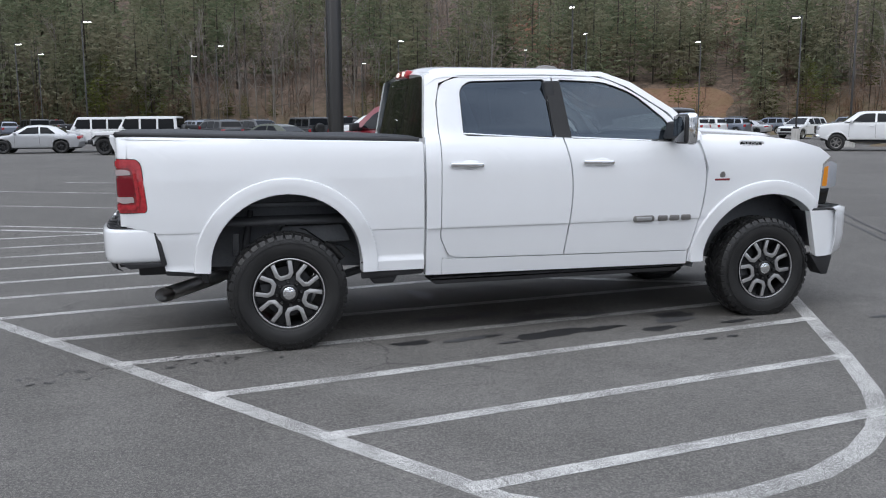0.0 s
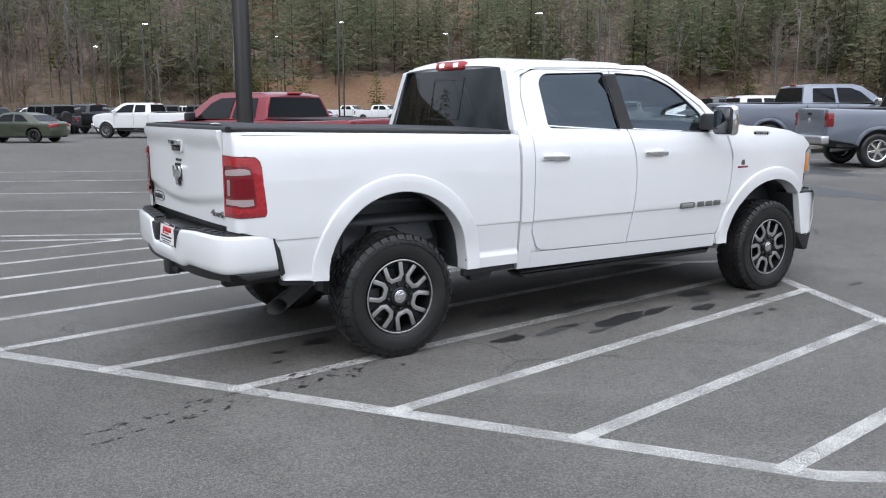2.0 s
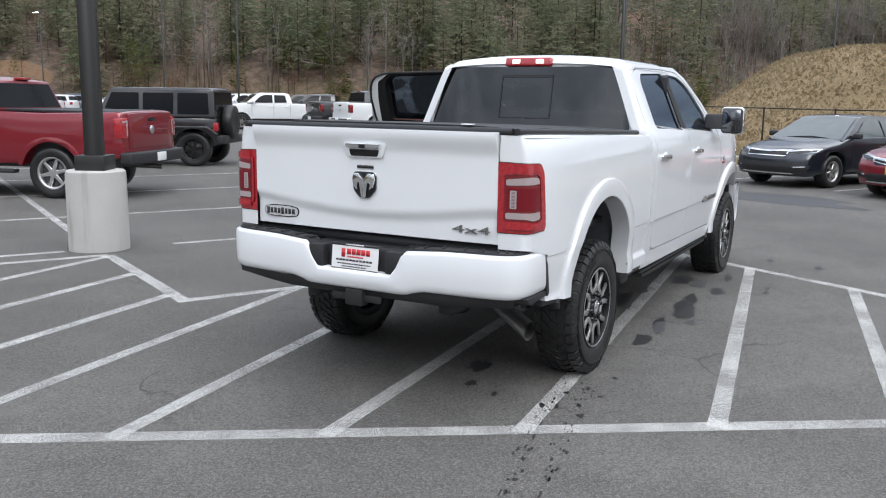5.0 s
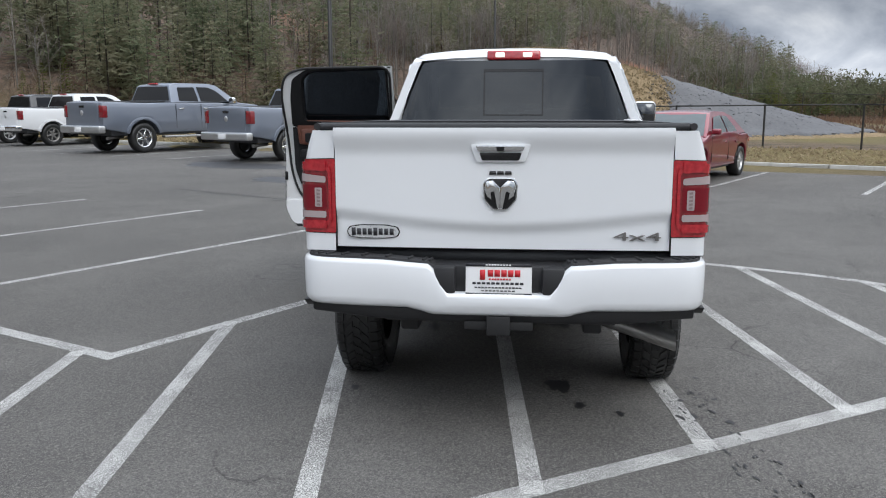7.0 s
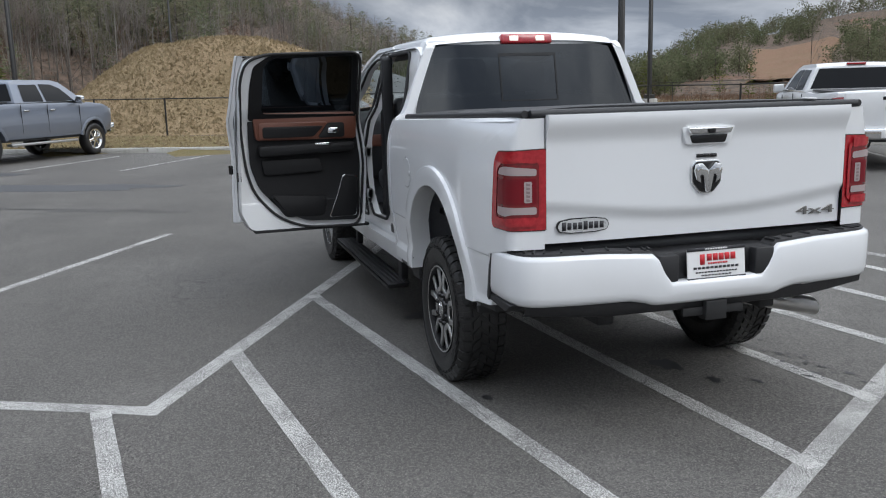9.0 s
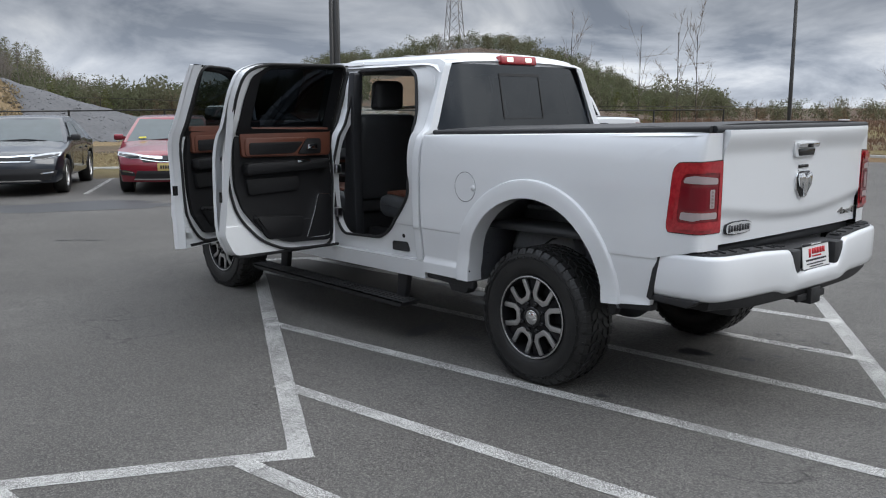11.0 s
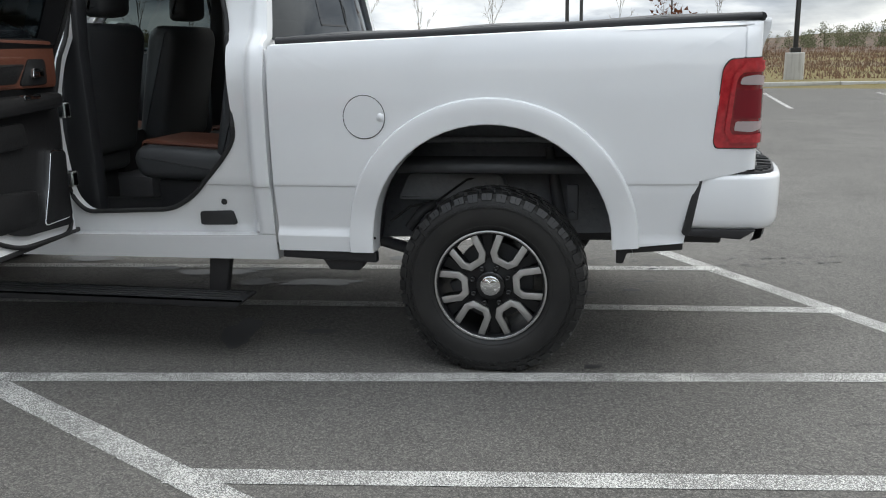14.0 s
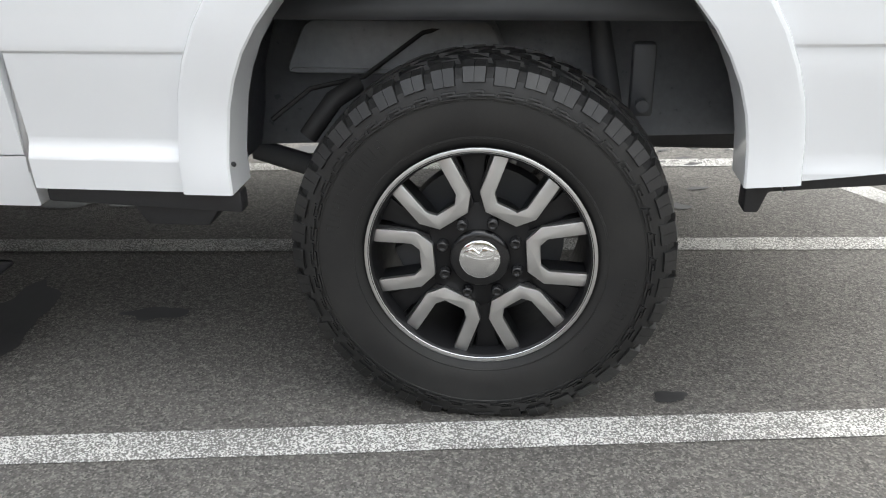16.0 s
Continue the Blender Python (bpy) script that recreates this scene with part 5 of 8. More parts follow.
def fender(side):
    outline = [(3.095, 0.47), (3.215, 0.47)] + FRONT_ARCH[1:-1] + [(4.215, 0.835), (4.30, 0.85), (4.31, 0.99), (4.33, 1.21), (4.42, 1.27), (4.30, 1.345), (4.05, 1.405), (3.70, 1.445), (3.24, 1.462), (3.16, 1.425), (3.222, 1.205), (3.196, 0.94), (3.10, 0.53)]
    skin(fill(outline), fender_y, side, 0.03, WHITE, "front_fender", truck)
    flare(FRONT_ARCH, fender_y, side, "wheel_flare")
    lip = grid(lambda x, k: (x, side * ((side_y(x, 1.40), side_y(x, 1.44), 0.845 * (1 - 0.06 * ((x - 3.15) / 1.3) ** 2))[k]), (float(np.interp(x, (3.2, 3.7, 4.05, 4.3, 4.42), (1.40, 1.39, 1.36, 1.31, 1.25))), float(np.interp(x, (3.2, 3.7, 4.05, 4.3, 4.42), (1.458, 1.443, 1.403, 1.343, 1.27))), hood_pt(x, 0.85)[2] - 0.004)[k]), lin(3.18, 4.40, 16), range(3))
    part("fender_top", lip, WHITE, truck)
    rows = []
    house = bmesh.new()
    for x, z in [(3.15, 0.42)] + ellipse(BASE, 0.50, 0.63, 0.55, 180, 0, 16):
        rows.append((house.verts.new((x, side * 0.93, z)), house.verts.new((x, side * 0.55, z))))
    for a, b in zip(rows, rows[1:]):
        house.faces.new((a[0], a[1], b[1], b[0]))
    house.faces.new([r[1] for r in rows])
    part("wheel_liner", house, LINER, truck, "wheel arch liner, greyed to look lit inside")
    lampf = fill(rounded([(4.315, 1.01), (4.335, 1.20), (4.42, 1.235), (4.55, 1.20), (4.53, 1.02)], 0.02, 3))
    cut(lampf, steps(4.3, 4.6, 0.03))
    for v in lampf.verts:
        v.co.y = side * (side_y(v.co.x, 1.1) - 0.35 * max(0, v.co.x - 4.40) ** 1.2)
    bmesh.ops.recalc_face_normals(lampf, faces=lampf.faces[:])
    hl = part("headlight", lampf, LAMP_GLASS, truck, "clear headlight with an amber corner")
    for z0, z1 in ((1.03, 1.185),):
        am = fill(rounded([(4.325, z0), (4.345, z1), (4.395, z1 + 0.01), (4.385, z0)], 0.012, 3))
        for v in am.verts:
            v.co.y = side * (side_y(v.co.x, 1.1) + 0.004)
        bmesh.ops.recalc_face_normals(am, faces=am.faces[:])
        part("side_marker", am, AMBER, hl, "amber side marker")
    dk = prism([(4.26, 0.87), (4.46, 0.87), (4.49, 1.005), (4.315, 1.005)], side * 0.66, side * 0.825, 0.01)
    part("lamp_lower_trim", dk, BLACK_GLOSS, truck)
    # fender badges
    part("fender_badge", prism([(3.28, 1.105), (3.41, 1.105), (3.41, 1.12), (3.28, 1.12)], side * 0.99, side * 1.001), BADGE_RED, truck, "dark red bar badge")
    part("fender_badge", prism(rounded([(3.325, 1.13), (3.365, 1.13), (3.372, 1.15), (3.36, 1.175), (3.335, 1.172), (3.32, 1.15)], 0.01, 3), side * 0.99, side * 1.002), STEEL, truck, "grey round badge")
    vent = prism(rounded([(3.47, 1.355), (3.74, 1.345), (3.73, 1.405), (3.52, 1.415)], 0.015, 3), side * 0.90, side * 0.965, 0.006)
    part("hood_badge", vent, SATIN, truck)
    part("badge_field", prism(rounded([(3.50, 1.365), (3.71, 1.357), (3.705, 1.395), (3.52, 1.403)], 0.01, 3), side * 0.90, side * 0.969, 0.002), BLACK_GLOSS, truck)
    m = Matrix.Translation((3.605, side * 0.971, 1.380)) @ pose(0, 0, 0, 90, 0, 0 if side < 0 else 180) @ Matrix.Diagonal((1.5, 0.9, 1, 1))
    lettering("badge_number", "2500", 0.05, 0.002, SATIN, truck, m, "silver number badge that reads 2500")
    for t in range(3):
        x = 2.80 + t * 0.10
        shape = rounded([(x, 0.808), (x + 0.082, 0.808), (x + 0.082, 0.85), (x, 0.85)], 0.01, 2)
        if side < 0:
            ob = part("door_badge_bar", prism(shape, side * 0.985, side * 0.9985, 0.002), STEEL, truck)
    if side < 0:
        part("door_plaque", prism(rounded([(2.60, 0.805), (2.76, 0.805), (2.77, 0.829), (2.76, 0.853), (2.60, 0.853), (2.59, 0.829)], 0.012, 3), side * 0.985, side * 0.999, 0.002), STEEL, truck)
        part("plaque_field", prism(rounded([(2.615, 0.815), (2.745, 0.815), (2.745, 0.843), (2.615, 0.843)], 0.008, 3), side * 0.985, side * 1.0005, 0.001), SATIN, truck)


both(fender)
fb = grid(lambda y, k: (4.80 - 0.10 * (abs(y) / 0.98) ** 2 - 0.26 * ramp01(abs(y), 0.70, 0.98) - (0.06, 0.0, 0.0, 0.0, 0.03, 0.09)[k], y, (0.85, 0.835, 0.75, 0.60, 0.48, 0.44)[k]), lin(-0.955, 0.955, 40), range(6))
front_bumper = part("front_bumper", fb, WHITE, truck)


def front_corner(side):
    out = rounded([(4.20, 0.835), (4.47, 0.835), (4.52, 0.75), (4.50, 0.55), (4.46, 0.46), (4.28, 0.455)], (0.01, 0.04, 0.05, 0.05, 0.03, 0.02), 4)
    bm = fill(out)
    cut(bm, steps(4.2, 4.52, 0.03), steps(0.46, 0.83, 0.05))
    for v in bm.verts:
        v.co.y = side * (0.958 - 0.06 * max(0, (v.co.x - 4.25) / 0.27) ** 2 + 0.002)
    rim = [e for e in bm.edges if len(e.link_faces) == 1]
    ext = bmesh.ops.extrude_edge_only(bm, edges=rim)
    for v in (g for g in ext["geom"] if isinstance(g, bmesh.types.BMVert)):
        v.co.y -= side * 0.06
    bmesh.ops.recalc_face_normals(bm, faces=bm.faces[:])
    part("bumper_corner", sharpen(bm), WHITE, front_bumper)
    dam = prism([(4.24, 0.47), (4.46, 0.46), (4.42, 0.30), (4.36, 0.30)], side * 0.80, side * 0.94, 0.01)
    part("air_dam", dam, BLACK_TRIM, front_bumper)
    part("bumper_top_pad", prism([(4.20, 0.832), (4.46, 0.834), (4.44, 0.853), (4.22, 0.851)], side * 0.72, side * 0.946, 0.005), BLACK_TRIM, front_bumper)
    fog = moved(lathe([(0.0, 0.0), (0.05, 0.0), (0.055, 0.02)], 20, axis="Y"), Matrix.Translation((4.56, side * 0.80, 0.66)) @ pose(0, 0, 0, 0, 0, -60 * side))
    part("fog_lamp", fog, LAMP_GLASS, front_bumper)


both(front_corner)
gr = bmesh.new()
box(4.46, 4.58, -0.62, 0.62, 0.86, 1.30, 0.03, 2, gr)
grille = part("grille", gr, CHROME, truck, "chrome grille")
for k in range(6):
    part("grille_slat", box(4.575, 4.595, -0.55, 0.55, 0.92 + k * 0.06, 0.94 + k * 0.06), BLACK_GLOSS, grille)


# doors -----------------------------------------------------------------
def door(name, outline, window, side, hinge_x, angle, label, tint, handle_x):
    """A door with skin, glass, seal and trim; it swings about its front edge."""
    body = skin(fill(outline, [window]), side_y, side, 0.035, WHITE, name, truck, label)
    pieces = [body]

    def sub(n, bm_or_ob, mat=None, lab=""):
        ob = bm_or_ob if mat is None else part(n, bm_or_ob, mat, body, lab)
        pieces.append(ob)
        return ob

    cx, cz = sum(p[0] for p in window) / len(window), sum(p[1] for p in window) / len(window)
    pane = skin(fill([(cx + (x - cx) * 1.02, cz + (z - cz) * 1.03) for x, z in window]), side_y, side, 0.0, tint, "window_glass", body, push=-0.016)
    pane.visible_shadow = False
    seal_in = [(cx + (x - cx) * 0.975, cz + (z - cz) * 0.965) for x, z in window]
    skin(fill(window, [seal_in]), side_y, side, 0.0, RUBBER, "window_seal", body, push=-0.008)
    if angle:
        ix, iz = sum(p[0] for p in outline) / len(outline), sum(p[1] for p in outline) / len(outline)

        def inset(k, poly=outline, cxx=ix, czz=iz):
            res = []
            n = len(poly)
            for i, p in enumerate(poly):
                a, b = Vector(poly[i - 1]), Vector(poly[(i + 1) % n])
                d = (b - a).normalized() if (b - a).length > 1e-6 else Vector((1, 0))
                nrm = Vector((d.y, -d.x))
                if nrm.dot(Vector((cxx, czz)) - Vector(p)) < 0:
                    nrm = -nrm
                res.append(tuple(Vector(p) + nrm * k))
            return res

        def in_y(x, z):
            return side_y(x, z) - 0.095

        frame_in = [(cx + (x - cx) * 1.0, cz + (z - cz) * 1.0) for x, z in window]
        # painted inner frame
        skin(fill(inset(0.012), [frame_in]), in_y, side, 0.0, JAMB, "inner_frame", body)
        edge = bmesh.new()
        o = inset(0.004)
        ring0 = [edge.verts.new((x, side * (side_y(x, z) - 0.03), z)) for x, z in o]
        ring1 = [edge.verts.new((x, side * in_y(x, z), z)) for x, z in inset(0.012)]
        for k in range(len(o)):
            edge.faces.new((ring0[k], ring0[(k + 1) % len(o)], ring1[(k + 1) % len(o)], ring1[k]))
        bmesh.ops.recalc_face_normals(edge, faces=edge.faces[:])
        part("door_edge", edge, JAMB, body)
        rear = hinge_x < 2.5
        ring = [(1.110, 1.69), (1.128, 1.30), (1.150, 1.05), (1.20, 0.88), (1.36, 0.70), (1.56, 0.615), (1.99, 0.60), (2.045, 1.05), (2.035, 1.22), (1.99, 1.44), (1.985, 1.893), (1.29, 1.880), (1.150, 1.832)] if rear else [(2.05, 1.44), (2.10, 1.20), (2.105, 1.02), (2.12, 0.78), (2.24, 0.62), (3.03, 0.585), (3.12, 0.90), (3.17, 1.20), (3.09, 1.41), (2.92, 1.605), (2.61, 1.803), (2.41, 1.886), (2.03, 1.892)]
        ring = rounded(ring, 0.09, 4)
        lip_x, lip_z = sum(p[0] for p in ring) / len(ring), sum(p[1] for p in ring) / len(ring)
        lip = [(lip_x + (x - lip_x) * 1.0, lip_z + (z - lip_z) * 1.0) for x, z in ring]
        strip = tube([(x, side * (in_y(x, z) - 0.008), z) for x, z in lip + lip[:1]], 0.010, 8)
        part("weather_strip", strip, RUBBER, body, "black rubber weather strip")
        hull = rounded([(1.172, 1.475), (1.18, 1.08), (1.235, 0.92), (1.39, 0.745), (1.58, 0.665), (1.97, 0.645), (1.995, 0.80), (2.012, 1.10), (1.965, 1.475)] if rear else [(2.115, 1.46), (2.14, 1.0), (2.17, 0.82), (2.28, 0.675), (2.99, 0.645), (3.07, 0.80), (3.105, 1.20), (3.02, 1.45)], 0.05, 4)
        xl, xr = min(p[0] for p in hull), max(p[0] for p in hull)
        frame_out = rounded([(1.172, 1.42), (1.180, 1.66), (1.205, 1.80), (1.32, 1.872), (1.968, 1.886), (1.985, 1.42)] if rear else [(2.06, 1.40), (2.036, 1.886), (2.42, 1.876), (2.66, 1.800), (2.965, 1.578), (3.06, 1.40)], 0.03, 4)
        skin(fill(frame_out, [window]), in_y, side, 0.0, CARD, "inner_window_trim", body, push=-0.006)
        reveal = bmesh.new()
        near_ring = [reveal.verts.new((x, side * (side_y(x, z) - 0.012), z)) for x, z in seal_in]
        far_ring = [reveal.verts.new((x, side * (in_y(x, z) - 0.009), z)) for x, z in window]
        for k in range(len(window)):
            reveal.faces.new((near_ring[k], near_ring[(k + 1) % len(window)], far_ring[(k + 1) % len(window)], far_ring[k]))
        part("window_reveal", reveal, CARD, body, "black lining round the door glass")
        x0, x1 = min(p[0] for p in outline), max(p[0] for p in outline)

        def trim_y(x, z):
            return side_y(x, min(z, 1.34)) - 0.125

        card = skin(fill(hull), trim_y, side, -0.05, CARD, "door_card", body, "black door card with brown leather and wood-tone inlay")
        xm = (xl + xr) / 2
        w = xr - xl
        part("leather_band", prism(rounded([(xl + 0.05, 1.275), (xr - 0.03, 1.265), (xr - 0.02, 1.465), (xl + 0.03, 1.475)], 0.03, 3), side * 0.842, side * 0.89, 0.01), LEATHER, body, "brown leather upper band")
        part("stitched_frame", prism(rounded([(xl + 0.07, 1.280), (xr - 0.34, 1.280), (xr - 0.24, 1.400), (xl + 0.07, 1.405)], 0.03, 3), side * 0.834, side * 0.87, 0.008), LEATHER, body)
        part("dark_pocket", prism(rounded([(xl + 0.10, 1.290), (xr - 0.36, 1.290), (xr - 0.28, 1.370), (xl + 0.10, 1.373)], 0.02, 3), side * 0.829, side * 0.87, 0.006), CARD, body)
        part("latch_bowl", prism(rounded([(xr - 0.33, 1.280), (xr - 0.12, 1.280), (xr - 0.12, 1.390), (xr - 0.25, 1.390)], 0.025, 3), side * 0.832, side * 0.87, 0.006), CARD, body)
        part("inner_handle", prism(rounded([(xr - 0.26, 1.313), (xr - 0.17, 1.313), (xr - 0.175, 1.353), (xr - 0.25, 1.353)], 0.01, 3), side * 0.812, side * 0.84, 0.006), CHROME, body, "chrome inner door handle")
        part("armrest", prism(rounded([(xl + 0.06, 1.155), (xr - 0.06, 1.175), (xr - 0.05, 1.245), (xl + 0.06, 1.240)], 0.03, 3), side * 0.806, side * 0.88, 0.02), CARD, body)
        part("switch_plate", prism(rounded([(xr - 0.36, 1.225), (xr - 0.24, 1.227), (xr - 0.24, 1.245), (xr - 0.36, 1.245)], 0.006, 2), side * 0.802, side * 0.84, 0.003), CHROME, body, "chrome switch plate")
        part("map_pocket", prism(rounded([(xl + 0.24, 0.70), (xr - 0.30, 0.69), (xr - 0.27, 0.84), (xl + 0.12, 0.88)], 0.04, 3), side * 0.838, side * 0.88, 0.02), CARD, body)
        part("grab_recess", prism(rounded([(xl + 0.10, 1.02), (xm + 0.12, 1.03), (xm + 0.10, 1.13), (xl + 0.08, 1.13)], 0.02, 3), side * 0.848, side * 0.88, 0.006), CARD, body)
        spk = rounded([(xr - 0.27, 0.675), (xr - 0.05, 0.675), (xr - 0.03, 0.985), (xr - 0.15, 1.00), (xr - 0.20, 0.84)], 0.025, 3)
        part("speaker_rim", prism(spk, side * 0.840, side * 0.88, 0.006), CHROME, body, "bright speaker rim")
        part("speaker_grille", prism([(xr - 0.135 + (x - xr + 0.135) * 0.945, 0.82 + (z - 0.82) * 0.96) for x, z in spk], side * 0.836, side * 0.88, 0.004), CARD, body)
        latch = box(x0 + 0.004, x0 + 0.03, side * 0.90, side * 0.93, 0.98, 1.05, 0.004)
        part("door_latch", latch, BLACK_GLOSS, body, "black latch in the door edge")
        part("bottom_seal", prism([(x0 + 0.10, 0.594), (x1 - 0.02, 0.588), (x1 - 0.02, 0.608), (x0 + 0.09, 0.618)], side * 0.86, side * 0.94, 0.004), RUBBER, body)
    hb = rounded([(handle_x - 0.125, 1.248), (handle_x + 0.125, 1.242), (handle_x + 0.125, 1.278), (handle_x - 0.125, 1.284)], 0.014, 3)
    ob = part("door_handle", prism(hb, side * 0.985, side * 1.018, 0.010), CHROME, body, "chrome door handle")
    cup = moved(lathe([(0.0, 0), (0.055, 0.0), (0.060, -0.012)], 24), Matrix.Translation((handle_x + 0.03, side * 0.9985, 1.262)) @ Matrix.Diagonal((1.3, side, 0.62, 1)))
    part("handle_cup", cup, WHITE, body)
    if angle:
        h = Vector((hinge_x, side * 0.955, 0))
        m = Matrix.Translation(h) @ Matrix.Rotation(radians(-side * angle), 4, "Z") @ Matrix.Translation(-h)
        body.matrix_world = m
    # chrome strip along the window foot
    if angle:
        return body
    lo = sorted([p for p in window if p[1] < 1.49], key=lambda p: p[0])
    part("window_strip", tube([(x, side * (side_y(x, z) + 0.002), z - 0.006) for x, z in (lo[0], lo[len(lo) // 2], lo[-1])], 0.006, 6), CHROME, body)
    return body


door("rear_door", DOOR_REAR, GLASS_REAR, -1, 2.03, 0, "white rear door, shut", TINT, 1.27)
fd = door("front_door", DOOR_FRONT, GLASS_FRONT, -1, 3.17, 0, "white front door, shut", TINT_FRONT, 2.29)
door("rear_door", DOOR_REAR, GLASS_REAR, 1, 2.06, 84, "white rear door standing wide open, brown leather inside", TINT, 1.27)
fdl = door("front_door", DOOR_FRONT, GLASS_FRONT, 1, 3.17, 61, "white front door standing open, brown leather inside", TINT_FRONT, 2.29)
skin(fill([(1.968, 1.452), (2.102, 1.446), (2.066, 1.866), (1.952, 1.866)]), side_y, -1, 0.01, RUBBER, "pillar_trim", truck, push=0.004)


def mirror(door_ob, side):
    """Tow mirror: tall shell, arm and glass, looking back."""
    arm = prism(rounded([(2.86, 1.43), (3.0, 1.43), (2.98, 1.56), (2.90, 1.56)], 0.02, 3), side * 0.90, side * 1.12, 0.02)
    part("mirror_arm", arm, BLACK_TRIM, door_ob)
    shell = bmesh.new()
    box(2.885, 2.985, side * 1.035, side * 1.235, 1.385, 1.625, 0.04, 4, shell)
    part("mirror_shell", shell, CHROME, door_ob, "chrome-backed tow mirror")
    part("mirror_housing", box(2.872, 2.94, side * 1.045, side * 1.225, 1.395, 1.615, 0.03, 3), BLACK_TRIM, door_ob)
    # mirror colour darkened to stand in for a dark scene reflected
    gl = plain("mirror_glass", (0.13, 0.135, 0.14), 0.04, 1.0, 5, 0.02)
    part("mirror_glass", box(2.867, 2.874, side * 1.058, side * 1.212, 1.41, 1.60, 0.003, 1), gl, door_ob)


mirror(fd, -1)
mirror(fdl, 1)

# left door openings: painted jamb, rubber edge, dark cabin -----------------
def jamb(side):
    def jy(x, z):
        return side_y(x, z) - 0.065 + 0.045 * ramp01(z, 1.60, 1.80)

    OPEN_R = rounded([(1.150, 1.03), (1.205, 0.945), (1.385, 0.755), (1.50, 0.695), (1.95, 0.675), (2.01, 0.75), (2.04, 1.10), (1.99, 1.44), (1.97, 1.868), (1.36, 1.868), (1.262, 1.81), (1.19, 1.516)], (0.08, 0.08, 0.10, 0.05, 0.05, 0.04, 0.1, 0.05, 0.04, 0.06, 0.06, 0.05), 4)
    OPEN_F = rounded([(2.15, 0.645), (2.95, 0.62), (3.02, 0.72), (3.06, 1.05), (3.05, 1.38), (2.90, 1.56), (2.60, 1.765), (2.40, 1.850), (2.085, 1.865), (2.10, 1.44), (2.15, 1.10)], (0.05, 0.08, 0.1, 0.1, 0.06, 0.06, 0.15, 0.1, 0.03, 0.05, 0.1), 4)
    outer = [(1.07, 0.55), (3.12, 0.52), (3.20, 0.95), (3.215, 1.20), (3.16, 1.40), (3.05, 1.50), (2.93, 1.64), (2.62, 1.835), (2.42, 1.915), (1.27, 1.915), (1.12, 1.86), (1.075, 1.70)]
    skin(fill(outer, [OPEN_R, OPEN_F]), jy, side, 0.05, JAMB, "door_jamb", truck, "white painted door jamb")
    for poly in (OPEN_R, OPEN_F):
        path = [(x, side * (jy(x, z) + 0.004), z) for x, z in poly]
        part("opening_seal", tube(path + path[:1], 0.011, 8), RUBBER, truck, "black rubber door seal")
    part("jamb_step", prism(rounded([(1.18, 0.628), (1.36, 0.624), (1.36, 0.688), (1.195, 0.695)], 0.015, 3), side * 0.86, side * 0.912, 0.004), BLACK_TRIM, truck, "black striker slot in the jamb")
    part("jamb_plug", moved(lathe([(0, 0), (0.014, 0), (0.016, -0.01)], 14), Matrix.Translation((1.235, side * 0.912, 0.735)) @ Matrix.Diagonal((1, side, 1, 1))), RUBBER, truck)
    part("sill_plate", box(1.45, 1.95, side * 0.72, side * 0.86, 0.612, 0.628, 0.006), BLACK_TRIM, truck)
    for x in (1.99, 2.0):
        for z in (0.80, 1.12):
            part("door_hinge", box(1.975, 2.03, side * 0.90, side * 0.945, z, z + 0.07, 0.006), JAMB, truck)


jamb(1)

# cabin
part("cabin_floor", box(1.05, 3.2, -0.88, 0.84, 0.55, 0.60), CARPET, truck, "dark carpet floor")
part("cabin_wall", add(box(1.02, 1.06, -0.85, 0.85, 0.6, 1.45), box(1.05, 3.2, -0.90, -0.86, 0.6, 1.40)), VINYL, truck)
for s in (-1, 1):
    part("pillar_cover", prism(rounded([(1.94, 0.65), (2.10, 0.65), (2.06, 1.44), (2.0, 1.86), (1.93, 1.86), (1.96, 1.44)], 0.02, 2), s * 0.72 + 0.0, s * 0.80, 0.01), VINYL, truck)


def seat(x, y, width, name, label):
    root = None
    cush = prism(rounded([(x - 0.06, 0.78), (x + 0.48, 0.80), (x + 0.52, 0.90), (x + 0.48, 0.965), (x + 0.1, 0.94), (x - 0.06, 0.93)], 0.06, 4), y - width / 2, y + width / 2, 0.05, seg=3)
    body = part(name, cush, LEATHER_DARK, truck, label)
    part("seat_pad", prism(rounded([(x + 0.02, 0.93), (x + 0.46, 0.955), (x + 0.51, 0.93), (x + 0.50, 0.985), (x + 0.1, 0.965)], 0.02, 3), y - width * 0.36, y + width * 0.36, 0.015), LEATHER, body, "brown leather seat pad")
    back = prism(rounded([(x - 0.10, 0.88), (x + 0.08, 0.90), (x - 0.04, 1.50), (x - 0.09, 1.56), (x - 0.20, 1.55), (x - 0.22, 1.48)], 0.06, 4), y - width / 2, y + width / 2, 0.05, seg=3)
    part("backrest", back, LEATHER_DARK, body)
    part("back_pad", prism(rounded([(x + 0.07, 0.95), (x + 0.095, 0.97), (x - 0.02, 1.45), (x - 0.05, 1.45)], 0.01, 2), y - width * 0.32, y + width * 0.32, 0.01), LEATHER, body)
    hx = x - 0.15
    part("head_restraint", prism(rounded([(hx - 0.08, 1.59), (hx + 0.05, 1.58), (hx + 0.03, 1.79), (hx - 0.02, 1.815), (hx - 0.09, 1.79)], 0.04, 4), y - 0.13, y + 0.13, 0.045, seg=3), LEATHER_DARK, body)
    part("seat_base", box(x, x + 0.42, y - width * 0.4, y + width * 0.4, 0.60, 0.80, 0.03), VINYL, body)
    return body


